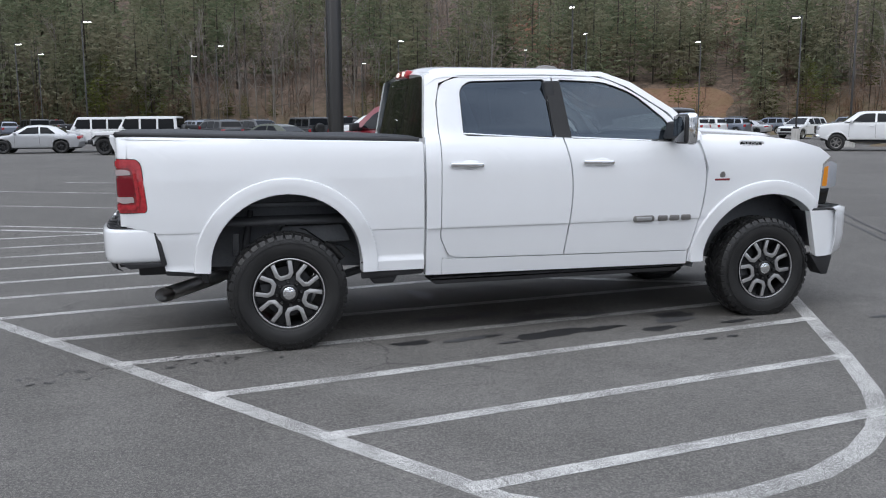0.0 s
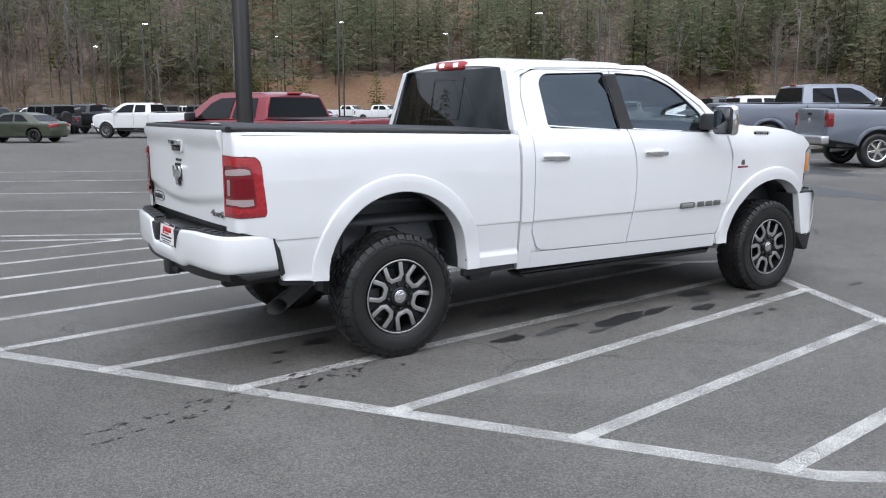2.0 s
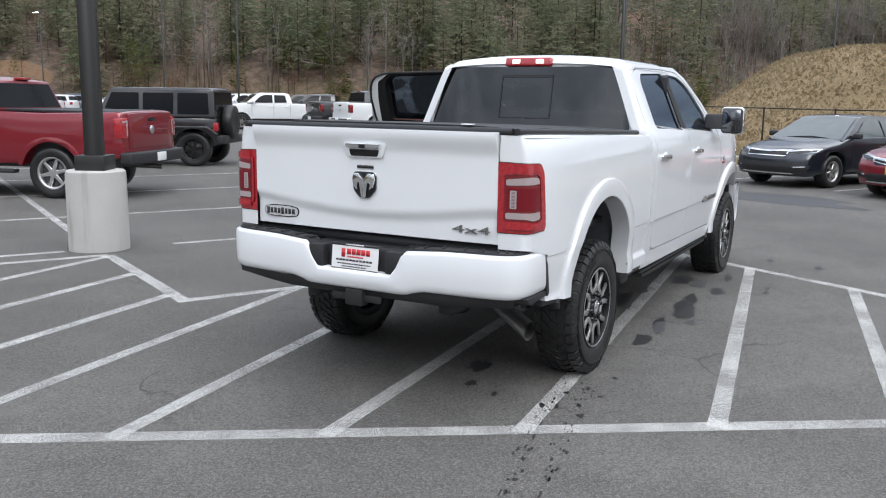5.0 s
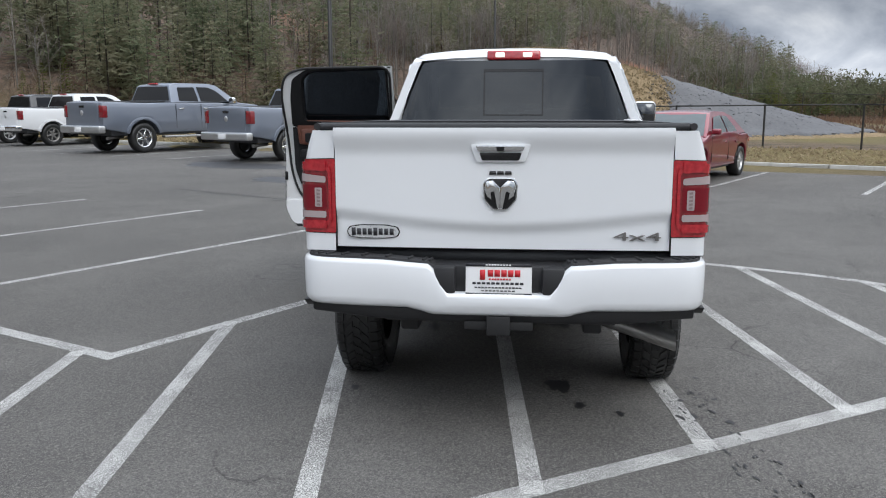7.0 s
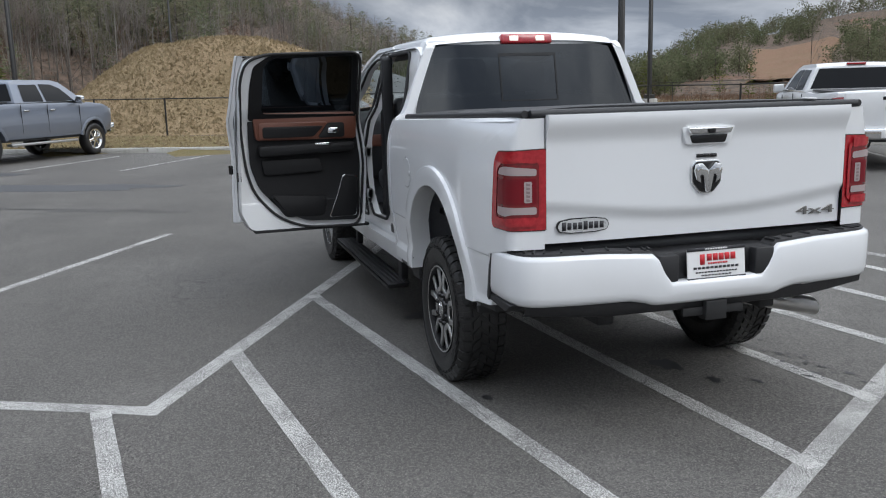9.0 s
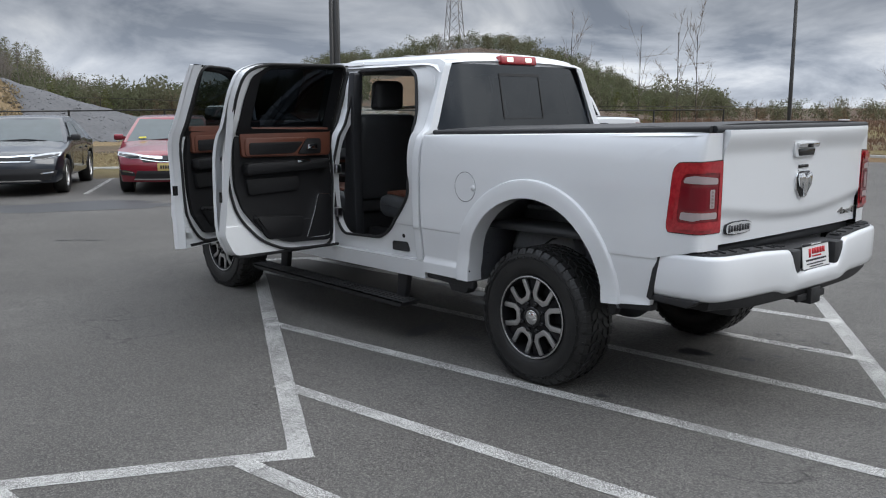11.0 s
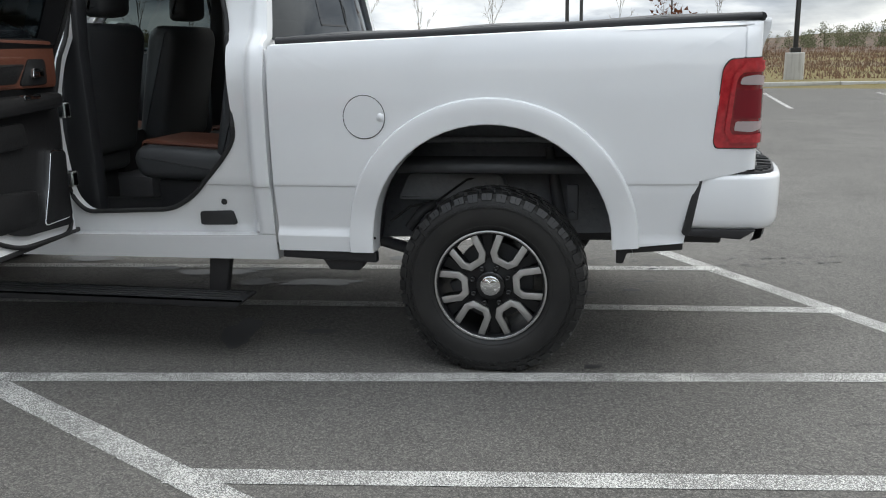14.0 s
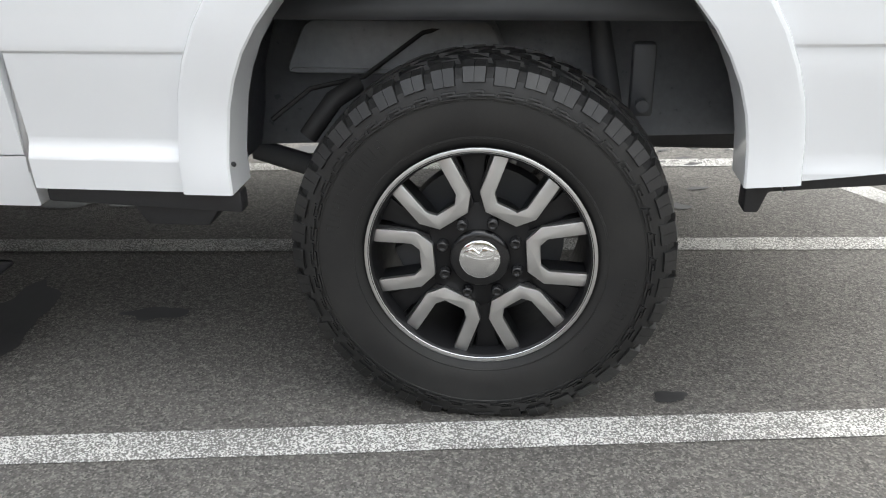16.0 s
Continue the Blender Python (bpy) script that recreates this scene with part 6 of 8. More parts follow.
seat(2.20, 0.42, 0.56, "driver_seat", "black leather front seat with brown pads")
seat(2.20, -0.42, 0.56, "passenger_seat", "black leather front seat with brown pads")
seat(1.30, 0.40, 0.60, "rear_bench", "rear bench in black and brown leather")
seat(1.30, -0.38, 0.66, "rear_bench", "rear bench in black and brown leather")
part("centre_console", box(2.2, 2.9, -0.14, 0.14, 0.6, 0.98, 0.04), VINYL, truck)
dash = part("dashboard", prism(rounded([(2.88, 0.85), (3.15, 0.85), (3.15, 1.42), (2.98, 1.45), (2.85, 1.36), (2.82, 1.12)], 0.05, 4), -0.84, 0.82, 0.03), VINYL, truck)
part("dash_band", prism(rounded([(2.80, 1.14), (2.86, 1.14), (2.86, 1.24), (2.81, 1.24)], 0.01, 2), -0.80, 0.78, 0.006), LEATHER, dash)
wheel_ring = moved(lathe([(0.19 + 0.016 * math.cos(t), 0.016 * math.sin(t)) for t in (2 * math.pi * k / 10 for k in range(11))], 36, axis="Z"), Matrix.Translation((2.70, 0.42, 1.22)) @ pose(0, 0, 0, 0, -62, 0))
sw = part("steering_wheel", wheel_ring, LEATHER_DARK, truck)
part("steering_boss", moved(box(-0.05, 0.05, -0.17, 0.17, -0.03, 0.02, 0.02), Matrix.Translation((2.72, 0.42, 1.22)) @ pose(0, 0, 0, 0, -62, 0)), VINYL, sw)

# running boards: up against the sill on the shut side, let down on the open one
def board(side, y, z, x0, x1, drop):
    sh = prism(rounded([(x0, z - 0.012), (x1, z - 0.012), (x1 + 0.05, z + 0.028), (x0 - 0.05, z + 0.028)], 0.01, 2), side * (y - 0.08), side * (y + 0.08), 0.01)
    b = part("running_board", sh, BLACK_TRIM, truck, "black powered running board")
    for k in range(4):
        part("tread_rib", box(x0, x1 - 0.02, side * (y - 0.055 + k * 0.035), side * (y - 0.045 + k * 0.035), z + 0.028, z + 0.033), BLACK_TRIM, b)
    if drop:
        for x in (x0 + 0.15, x1 - 0.25):
            arm = prism(rounded([(x - 0.05, z + 0.02), (x + 0.04, z + 0.02), (x + 0.02, 0.50), (x - 0.09, 0.50)], 0.01, 2), side * (y - 0.10), side * (y - 0.05), 0.008)
            part("board_arm", arm, BLACK_TRIM, b)


board(-1, 0.86, 0.415, 1.05, 3.0, False)
board(1, 0.92, 0.265, 1.18, 3.15, True)
# fuel flap
ff = moved(lathe([(0.0, 0.0025), (0.0885, 0.0025), (0.0895, 0.0)], 40), Matrix.Translation((0.527, 0.9962, 1.123)))
flap = part("fuel_flap", ff, WHITE, truck, "round white fuel flap", smooth=False)
part("flap_gap", moved(lathe([(0.0895, 0.0012), (0.0925, 0.0012)], 48), Matrix.Translation((0.527, 0.9962, 1.123))), RUBBER, flap)
part("flap_dimple", moved(lathe([(0.0, 0.006), (0.016, 0.005), (0.018, 0.002)], 14), Matrix.Translation((0.455, 0.9985, 1.121))), WHITE, flap)
cable = tube([(1.06, 0.70, 1.44), (1.16, 0.69, 1.60), (1.14, 0.66, 1.68)], 0.004, 6)
part("antenna_lead", cable, RUBBER, truck)


# wheels ------------------------------------------------------------------
def u_shape():
    """One bright U of the wheel face, as an outline in (along, across)."""
    line = [Vector(p) for p in ((0.223, 0.060), (0.138, 0.051), (0.113, 0.029), (0.113, -0.029), (0.138, -0.051), (0.223, -0.060))]
    left, right = [], []
    for i, p in enumerate(line):
        a, b = line[max(i - 1, 0)], line[min(i + 1, 5)]
        da, db = (p - a if i else b - p).normalized(), (b - p if i < 5 else p - a).normalized()
        na, nb = Vector((-da.y, da.x)), Vector((-db.y, db.x))
        n = (na + nb) / (1 + na.dot(nb)) * 0.0148
        left.append(tuple(p + n))
        right.append(tuple(p - n))
    return left + right[::-1]


def truck_wheel(m):
    root = empty("wheel", "", "")
    root.parent = truck
    W = 0.135
    tyre_prof = [(0.238, -W * 0.80), (0.262, -W * 0.93), (0.31, -W * 1.0), (0.352, -W * 0.985), (0.388, -W * 0.90), (0.405, -W * 0.74), (0.409, 0), (0.405, W * 0.74), (0.388, W * 0.90), (0.352, W * 0.985), (0.31, W * 1.0), (0.262, W * 0.93), (0.238, W * 0.80)]
    tb = lathe(tyre_prof, 96)
    rr = random.Random(3)

    def block(t, a, w, tl, r0, r1, y0, skew=0.0):
        """A tread block at angle t, spanning a along the axle."""
        vs = []
        for r, shrink in ((r0, 1.0), (r1, 0.86)):
            for dy, dt in ((-w, -tl), (w, -tl), (w, tl), (-w, tl)):
                tt = t + dt * shrink + skew * dy * shrink
                vs.append(tb.verts.new((r * math.cos(tt), y0 + dy * shrink, r * math.sin(tt))))
        for q in ((4, 5, 6, 7), (0, 1, 5, 4), (1, 2, 6, 5), (2, 3, 7, 6), (3, 0, 4, 7)):
            tb.faces.new([vs[i] for i in q])

    wall_at = lambda r: float(np.interp(r, (0.238, 0.262, 0.31, 0.352, 0.388, 0.405), (W * 0.80, W * 0.93, W, W * 0.985, W * 0.90, W * 0.74)))
    n = 40
    for k in range(n):
        t = 2 * math.pi * k / n
        for s in (-1, 1):
            big = k % 2
            # shoulder lugs fold over the sidewall, each split by a narrow slit
            t2 = t + (0.04 if s > 0 else 0)
            for half in (-1, 1):
                vs = []
                for r, y, sh in ((0.400, 0.075, 1), (0.396, 0.118, 1), (0.374 if big else 0.380, 0.126, 1), (0.4165, 0.078, 0.95), (0.410, 0.114, 0.94), (0.376 if big else 0.382, 0.1305, 0.90)):
                    for dt in sorted((half * 0.0012, half * 0.060)):
                        tt = t2 + dt * sh
                        vs.append(tb.verts.new((r * math.cos(tt), s * y, r * math.sin(tt))))
                for q in ((6, 7, 9, 8), (8, 9, 11, 10), (0, 6, 8, 2), (2, 8, 10, 4), (1, 3, 9, 7), (3, 5, 11, 9), (0, 1, 7, 6), (4, 10, 11, 5)):
                    tb.faces.new([vs[i] for i in q])
            block(t + 0.03, 0, 0.021, 0.050, 0.402, 0.4165, s * 0.045, 2.2 * s)
        block(t + 0.08, 0, 0.020, 0.046, 0.402, 0.4165, 0.0, -1.5)

    def raised(t0, t1, r0, r1, s, h=0.0060):
        """A thin raised bar on the sidewall."""
        lo, hi = [], []
        for r, t in ((r0, t0), (r0, t1), (r1, t1), (r1, t0)):
            for lst, o in ((lo, -0.001), (hi, h)):
                lst.append(tb.verts.new((r * math.cos(t), s * (wall_at(r) + o), r * math.sin(t))))
        tb.faces.new(hi)
        for q in range(4):
            tb.faces.new((lo[q], lo[(q + 1) % 4], hi[(q + 1) % 4], hi[q]))

    for s in (-1, 1):
        for r, dy in ((0.345, 0.1335), (0.268, 0.1265)):
            add(tb, lathe([(r - 0.003, s * (dy - 0.002)), (r - 0.0015, s * (dy + 0.0012)), (r + 0.0015, s * (dy + 0.0012)), (r + 0.003, s * (dy - 0.002))], 96))
        for k in range(n):
            t = 2 * math.pi * k / n
            raised(t, t + 0.105, 0.3485, 0.3520, s)
            raised(t + 0.05, t + 0.155, 0.3555, 0.3590, s)
            raised(t + 0.02, t + 0.085, 0.3620, 0.3655, s)
            raised(t + 0.010, t + 0.020, 0.3495, 0.3585, s)
            raised(t + 0.085, t + 0.095, 0.3560, 0.3650, s)
        for c, cnt in ((0.25, 9), (3.3, 8)):
            for k in range(cnt):
                t = c + k * 0.085
                raised(t, t + 0.008, 0.302, 0.330, s, 0.002)
                raised(t + 0.04, t + 0.048, 0.302, 0.330, s, 0.002)
                raised(t + 0.008, t + 0.04, (0.326, 0.302, 0.314)[k % 3], (0.330, 0.306, 0.318)[k % 3], s, 0.002)
    bmesh.ops.recalc_face_normals(tb, faces=tb.faces[:])
    for v in tb.verts:
        k = math.hypot(v.co.x, v.co.z)
        q = 1 - 0.010 * ramp01(k, 0.33, 0.41)
        v.co.x, v.co.z = v.co.x * q, v.co.z * q
    part("tyre", sharpen(tb, 28), TYRE, root, "black all-terrain tyre")
    barrel = lathe([(0.246, 0.118), (0.246, 0.124), (0.238, 0.127), (0.231, 0.122), (0.226, 0.10), (0.220, 0.02), (0.218, -0.11), (0.246, -0.118)], 72)
    part("rim", sharpen(barrel, 40), WHEEL_BLACK, root, "black alloy rim with a bright lip")
    part("rim_lip", lathe([(0.2350, 0.1240), (0.2362, 0.1262), (0.2425, 0.1275), (0.246, 0.1255)], 72), SATIN, root, "machined rim lip")
    # dark face with six windows inside the U shapes
    face = bmesh.new()
    centre = lathe([(0.0, 0.112), (0.058, 0.112), (0.072, 0.104), (0.108, 0.100), (0.120, 0.096), (0.120, 0.05)], 48)
    add(face, centre)
    bits = []
    arm = [(0.10, 0.036), (0.140, 0.036), (0.232, 0.046), (0.232, 0.084), (0.15, 0.070), (0.105, 0.054)]
    for k in range(6):
        for s in (-1, 1):
            sp = fill([(a, b * s) for a, b in arm])
            faces = sp.faces[:]
            e2 = bmesh.ops.extrude_face_region(sp, geom=faces)
            for v in (g for g in e2["geom"] if isinstance(g, bmesh.types.BMVert)):
                v.co.y = 0.05
            bmesh.ops.recalc_face_normals(sp, faces=sp.faces[:])
            for v in sp.verts:
                v.co.y += 0.052
            bits.append(("spoke_arm", moved(sp, Matrix.Rotation(radians(60 * k), 4, "Y"))))
        # spoke between two U shapes
        sp = prism([(0.09, -0.03), (0.20, -0.022), (0.228, -0.03), (0.228, 0.03), (0.20, 0.022), (0.09, 0.03)], 0.05, 0.094, 0.006)
        bits.append(("spoke", moved(sp, Matrix.Rotation(radians(60 * k + 30), 4, "Y"))))
    part("wheel_face", sharpen(face), WHEEL_BLACK, root, "black wheel face")
    for nm, sp in bits:
        part(nm, sharpen(sp), WHEEL_BLACK, root)
    for k in range(6):
        u = prism(u_shape(), 0.098, 0.113, 0.003)
        part("machined_u", moved(u, Matrix.Rotation(radians(60 * k), 4, "Y")), SATIN, root, "bright machined U-shaped spoke")
    disc = lathe([(0.06, 0.02), (0.175, 0.02), (0.178, 0.0), (0.178, -0.02)], 48)
    part("brake_disc", sharpen(disc, 20), UNDER, root)
    part("caliper", moved(box(0.09, 0.19, 0.0, 0.045, -0.07, 0.07, 0.015), Matrix.Rotation(radians(20), 4, "Y")), UNDER, root)
    part("cap_ring", lathe([(0.044, 0.121), (0.058, 0.121), (0.064, 0.116), (0.066, 0.10)], 36), BLACK_GLOSS, root, "black ring round the cap")
    cap = lathe([(0.0, 0.124), (0.030, 0.1235), (0.041, 0.122), (0.046, 0.119), (0.047, 0.110)], 36)
    part("centre_cap", cap, CHROME, root, "chrome centre cap with a raised emblem")
    em = prism([(-0.032, 0.020), (-0.012, 0.030), (0.0, 0.018), (0.012, 0.030), (0.032, 0.020), (0.030, -0.004), (0.018, -0.010), (0.010, -0.032), (-0.010, -0.032), (-0.018, -0.010), (-0.030, -0.004)], 0.120, 0.1275, 0.0025)
    part("cap_emblem", em, CHROME, root)
    for k in range(8):
        t = 2 * math.pi * (k + 0.5) / 8
        nut = moved(lathe([(0.0, 0.122), (0.006, 0.122), (0.008, 0.126), (0.0115, 0.123), (0.0135, 0.10)], 12), Matrix.Translation((0.083 * math.cos(t), 0, 0.083 * math.sin(t))))
        part("lug_nut", nut, BLACK_GLOSS, root)
    root.matrix_basis = m
    return root


wheels = [truck_wheel(pose(0, 0.838, 0.392, 0, 4, 0))]
for m in (pose(BASE, 0.848, 0.388, 0, 23, 0), pose(0, -0.838, 0.404, 0, -17, 180), pose(BASE, -0.848, 0.384, 0, 11, 180)):
    wheels.append(copy_thing(wheels[0], m))
for w in (q for q in truck.children if q.name.split(".")[0] == "wheel"):
    tyre = next(q for q in w.children if q.name.split(".")[0] == "tyre")
    tyre.data = tyre.data.copy()
    turn_in, turn_out = w.matrix_basis, w.matrix_basis.inverted()
    for v in tyre.data.vertices:  # the loaded tyre stands flat on the ground and bulges a little
        p = turn_in @ v.co
        if p.z < 0.03:
            p.y += (0.03 - p.z) * 0.25 * (1 if p.y > math.copysign(0.84, p.y) else -1)
            p.z = max(p.z, 0.0045)
            v.co = turn_out @ p

# ---- other vehicles: x ahead, origin on the ground between the axles ----
CAR_GLASS = plain("dark_car_glass", (0.008, 0.009, 0.011), 0.05, 0, 5, 0.2, spec=0.2)
# pale mottled base stands in for sky reflected in the sedans' glass
CAR_GLASS_SKYLIT = plain("car_glass", (0.085, 0.105, 0.11), 0.05, 0, 3, 0.4, spec=0.6)
COLOURS = {
    "white": paint("car_white", (0.74, 0.75, 0.76)),
    "red": paint("car_red", (0.22, 0.004, 0.014), 0.35, 0.0),
    "candy": paint("car_crimson", (0.21, 0.005, 0.020), 0.35, 0.0),
    "grey": paint("car_grey", (0.19, 0.215, 0.265), 0.5, 0.02),
    "slate": paint("car_slate_blue", (0.013, 0.018, 0.028), 0.35),
    "black": paint("car_black", (0.014, 0.014, 0.016)),
    "silver": paint("car_silver", (0.52, 0.53, 0.55), 0.5),
    "olive": paint("car_olive", (0.050, 0.060, 0.036), 0.2),
    "charcoal": paint("car_charcoal", (0.055, 0.058, 0.062), 0.4),
}


def arch(cx, r, zb, n=12):
    a = math.asin(max(-1, min(1, (zb - 0.40) / r)))
    return [(cx + r * math.cos(t), 0.40 + r * math.sin(t)) for t in lin(a, math.pi - a, n)]


SPECS = {
    "pickup": dict(w=1.0, wb=3.70, R=0.41, rz=0.55, roof=1.93, belt=1.36,
                   top=[(2.86, 0.66), (2.90, 1.02), (2.80, 1.26), (2.55, 1.34), (1.62, 1.42), (1.60, 1.38), (-0.82, 1.38), (-0.84, 1.38), (-2.92, 1.42), (-2.98, 1.40), (-3.0, 0.72), (-2.92, 0.66)],
                   cabin=[(-0.82, 1.36), (-0.70, 1.87), (-0.45, 1.93), (0.75, 1.93), (1.0, 1.88), (1.66, 1.40)],
                   windows=[[(-0.52, 1.42), (0.16, 1.41), (0.14, 1.82), (-0.46, 1.81)], [(0.25, 1.41), (1.28, 1.40), (0.92, 1.72), (0.66, 1.82), (0.23, 1.83)]], seams=(-0.68, 0.21, 1.38)),
    "sedan": dict(w=0.925, wb=2.80, R=0.335, rz=0.30, roof=1.46, belt=0.96,
                  top=[(2.34, 0.24), (2.42, 0.42), (2.40, 0.60), (2.33, 0.74), (2.18, 0.82), (1.75, 0.91), (0.98, 1.00), (-1.70, 1.03), (-2.25, 1.02), (-2.40, 0.92), (-2.45, 0.60), (-2.38, 0.32)],
                  cabin=[(-1.85, 0.94), (-1.20, 1.34), (-0.75, 1.44), (-0.15, 1.46), (0.25, 1.42), (1.14, 0.92)],
                  windows=[[(-1.15, 1.02), (-0.42, 1.00), (-0.40, 1.36), (-0.75, 1.34)], [(-0.34, 1.00), (0.72, 0.98), (0.20, 1.33), (-0.32, 1.37)]], seams=(-1.08, -0.37, 0.82)),
    "suv": dict(w=0.95, wb=2.80, R=0.37, rz=0.38, roof=1.74, belt=1.10,
                top=[(2.28, 0.36), (2.34, 0.70), (2.26, 0.94), (1.95, 1.04), (1.12, 1.12), (-2.20, 1.16), (-2.30, 1.10), (-2.33, 0.60), (-2.26, 0.40)],
                cabin=[(-2.20, 1.12), (-1.95, 1.62), (-1.60, 1.72), (-0.1, 1.74), (0.30, 1.68), (1.20, 1.09)],
                windows=[[(-1.95, 1.20), (-1.25, 1.18), (-1.2, 1.60), (-1.72, 1.58)], [(-1.15, 1.18), (-0.32, 1.16), (-0.30, 1.62), (-1.1, 1.62)], [(-0.24, 1.16), (0.82, 1.14), (0.28, 1.56), (-0.22, 1.63)]], seams=(-1.18, -0.28, 0.95)),
    "jeep": dict(w=0.86, wb=3.0, R=0.41, rz=0.52, roof=1.86, belt=1.16,
                 top=[(1.98, 0.66), (2.0, 1.05), (1.94, 1.14), (0.78, 1.20), (0.76, 1.17), (-2.12, 1.17), (-2.15, 0.62)],
                 cabin=[(-2.12, 1.16), (-2.08, 1.82), (-2.0, 1.86), (0.30, 1.86), (0.42, 1.82), (0.78, 1.17)],
                 windows=[[(-1.98, 1.24), (-1.22, 1.24), (-1.22, 1.74), (-1.95, 1.74)], [(-1.12, 1.24), (-0.38, 1.24), (-0.38, 1.74), (-1.12, 1.74)], [(-0.28, 1.24), (0.60, 1.24), (0.38, 1.74), (-0.28, 1.74)]], seams=(-1.16, -0.33, 0.66)),
}


def car_wheel(parent, R, m, rim_mat, dark):
    t = part("wheel", lathe([(R * 0.62, -0.10), (R * 0.80, -0.125), (R * 0.95, -0.12), (R, -0.085), (R, 0.085), (R * 0.95, 0.12), (R * 0.80, 0.125), (R * 0.62, 0.10)], 28), TYRE, parent, "black tyre")
    t.matrix_local = m
    rim = lathe([(R * 0.64, 0.11), (R * 0.60, 0.112), (R * 0.55, 0.095), (R * 0.53, -0.10)], 24)
    part("rim", rim, rim_mat, t, "alloy rim")
    sp = lathe([(0.0, 0.098), (R * 0.16, 0.096), (R * 0.19, 0.07)], 20)
    for k in range(6):
        add(sp, moved(prism([(R * 0.10, -R * 0.085), (R * 0.57, -R * 0.055), (R * 0.57, R * 0.055), (R * 0.10, R * 0.085)], 0.06, 0.094, 0.008, seg=1), Matrix.Rotation(radians(60 * k + 12), 4, "Y")))
    part("spokes", sharpen(sp), rim_mat, t)
    part("brake", lathe([(0.0, 0.03), (R * 0.54, 0.03), (R * 0.54, 0.0)], 20), dark, t)
    return t


def vehicle(kind, colour, label, category, m, rim=None, lamps="plain", glass_mat=None, group=""):
    s = SPECS[kind]
    body_mat, rim, glass_mat = COLOURS[colour], rim or SATIN, glass_mat or CAR_GLASS
    names = {"pickup": "parked_pickup", "sedan": "sedan", "suv": "sport_utility", "jeep": "off_road_car"}
    root = empty(names[kind], label, category, m, group)
    w, wb, R, rz = s["w"], s["wb"], s["R"], s["rz"]
    xf, xr = wb / 2, -wb / 2
    if kind == "pickup":
        xf, xr = 1.93, -1.77
    if kind == "jeep":
        xf, xr = 1.42, -1.58
    ra = R * 1.24
    low = [p for p in s["top"]]
    outline = low + [(xr - ra - 0.02, rz)] + arch(xr, ra, rz)[::-1] + [(xr + ra + 0.02, rz)] + [(xf - ra - 0.02, rz)] + arch(xf, ra, rz)[::-1] + [(min(xf + ra + 0.02, low[0][0] - 0.02), rz)]
    bm = prism(rounded(outline, 0.03, 2), -w, w, 0.03)
    L = max(p[0] for p in low)
    cut(bm, steps(-L, L, 0.26), steps(rz, s["belt"], 0.2))
    for v in bm.verts:
        f = abs(v.co.x) / L
        k = 1 - 0.09 * max(0, (f - 0.72) / 0.28) ** 2 - 0.05 * ((v.co.z - 0.80) / 0.6) ** 2
        v.co.y *= k
    body = part("body", sharpen(bm, 32), body_mat, root)
    part("wheel_well", box(-L * 0.93, L * 0.93, -w * 0.80, w * 0.80, rz - 0.06, min(0.95, s["belt"] - 0.34)), UNDER, root)
    zb, zr = s["belt"], s["roof"]
    lean = 0.09 if kind == "jeep" else 0.26

    def cy(z):
        return w * 0.955 * (1 - lean * max(0, (z - zb) / (zr - zb)) ** 1.2)

    cb = prism(rounded(s["cabin"], 0.05, 3), -1, 1, 0.0)
    cut(cb, (), steps(zb, zr, 0.08), (-0.6, -0.2, 0.2, 0.6))
    for v in cb.verts:
        crown = 0.02 * (1 - v.co.y ** 2) if v.co.z > zr - 0.1 else 0
        v.co.y *= cy(v.co.z)
        v.co.z += crown
    es = [e for e in cb.edges if e.calc_face_angle(0) > 0.7]
    bmesh.ops.bevel(cb, geom=es, offset=0.025, segments=2, affect="EDGES", profile=0.5)
    cabin_mat = BLACK_TRIM if lamps == "softtop" else body_mat
    cabin = part("cabin", sharpen(cb, 30), cabin_mat, root)
    for win in s["windows"]:
        for sd in (-1, 1):
            g = fill(rounded(win, 0.03, 3))
            cut(g, (), steps(win[0][1], zr, 0.1))
            for v in g.verts:
                v.co.y = sd * (cy(v.co.z) + 0.006)
            bmesh.ops.recalc_face_normals(g, faces=g.faces[:])
            part("side_window", g, glass_mat, cabin)
    c = s["cabin"]

    def slope_glass(a, b, name, f0, f1, off):
        a, b = Vector(a), Vector(b)
        g = bmesh.new()
        d = (b - a)
        n = Vector((d.y, -d.x)).normalized() * off
        vs = []
        for f, sg in ((f0, -1), (f0, 1), (f1, 1), (f1, -1)):
            p = a + d * f + n
            vs.append(g.verts.new((p.x, sg * (cy(p.y) - 0.07), p.y)))
        g.faces.new(vs)
        part(name, g, glass_mat, cabin)

    slope_glass(c[-1], c[-2], "windscreen", 0.08, 0.93, 0.010 if c[-1][0] > c[-2][0] else -0.01)
    slope_glass(c[1], c[0], "rear_window", 0.08, 0.75 if kind != "pickup" else 0.85, 0.010)
    # seams, handles, mirrors
    for x in s["seams"]:
        for sd in (-1, 1):
            part("door_seam", box(x - 0.005, x + 0.005, sd * (w * 0.985), sd * (w * 1.0005), rz + 0.12, zb - 0.02), RUBBER, root)
    hx = [s["seams"][0] + 0.18, s["seams"][1] + 0.18]
    for x in hx:
        for sd in (-1, 1):
            part("door_handle", box(x - 0.10, x + 0.08, sd * w * 0.97, sd * (w + 0.022), zb - 0.17, zb - 0.135, 0.01), body_mat if lamps != "chrome" else CHROME, root)
    mx = c[-1][0] - 0.42 if kind != "jeep" else 0.42
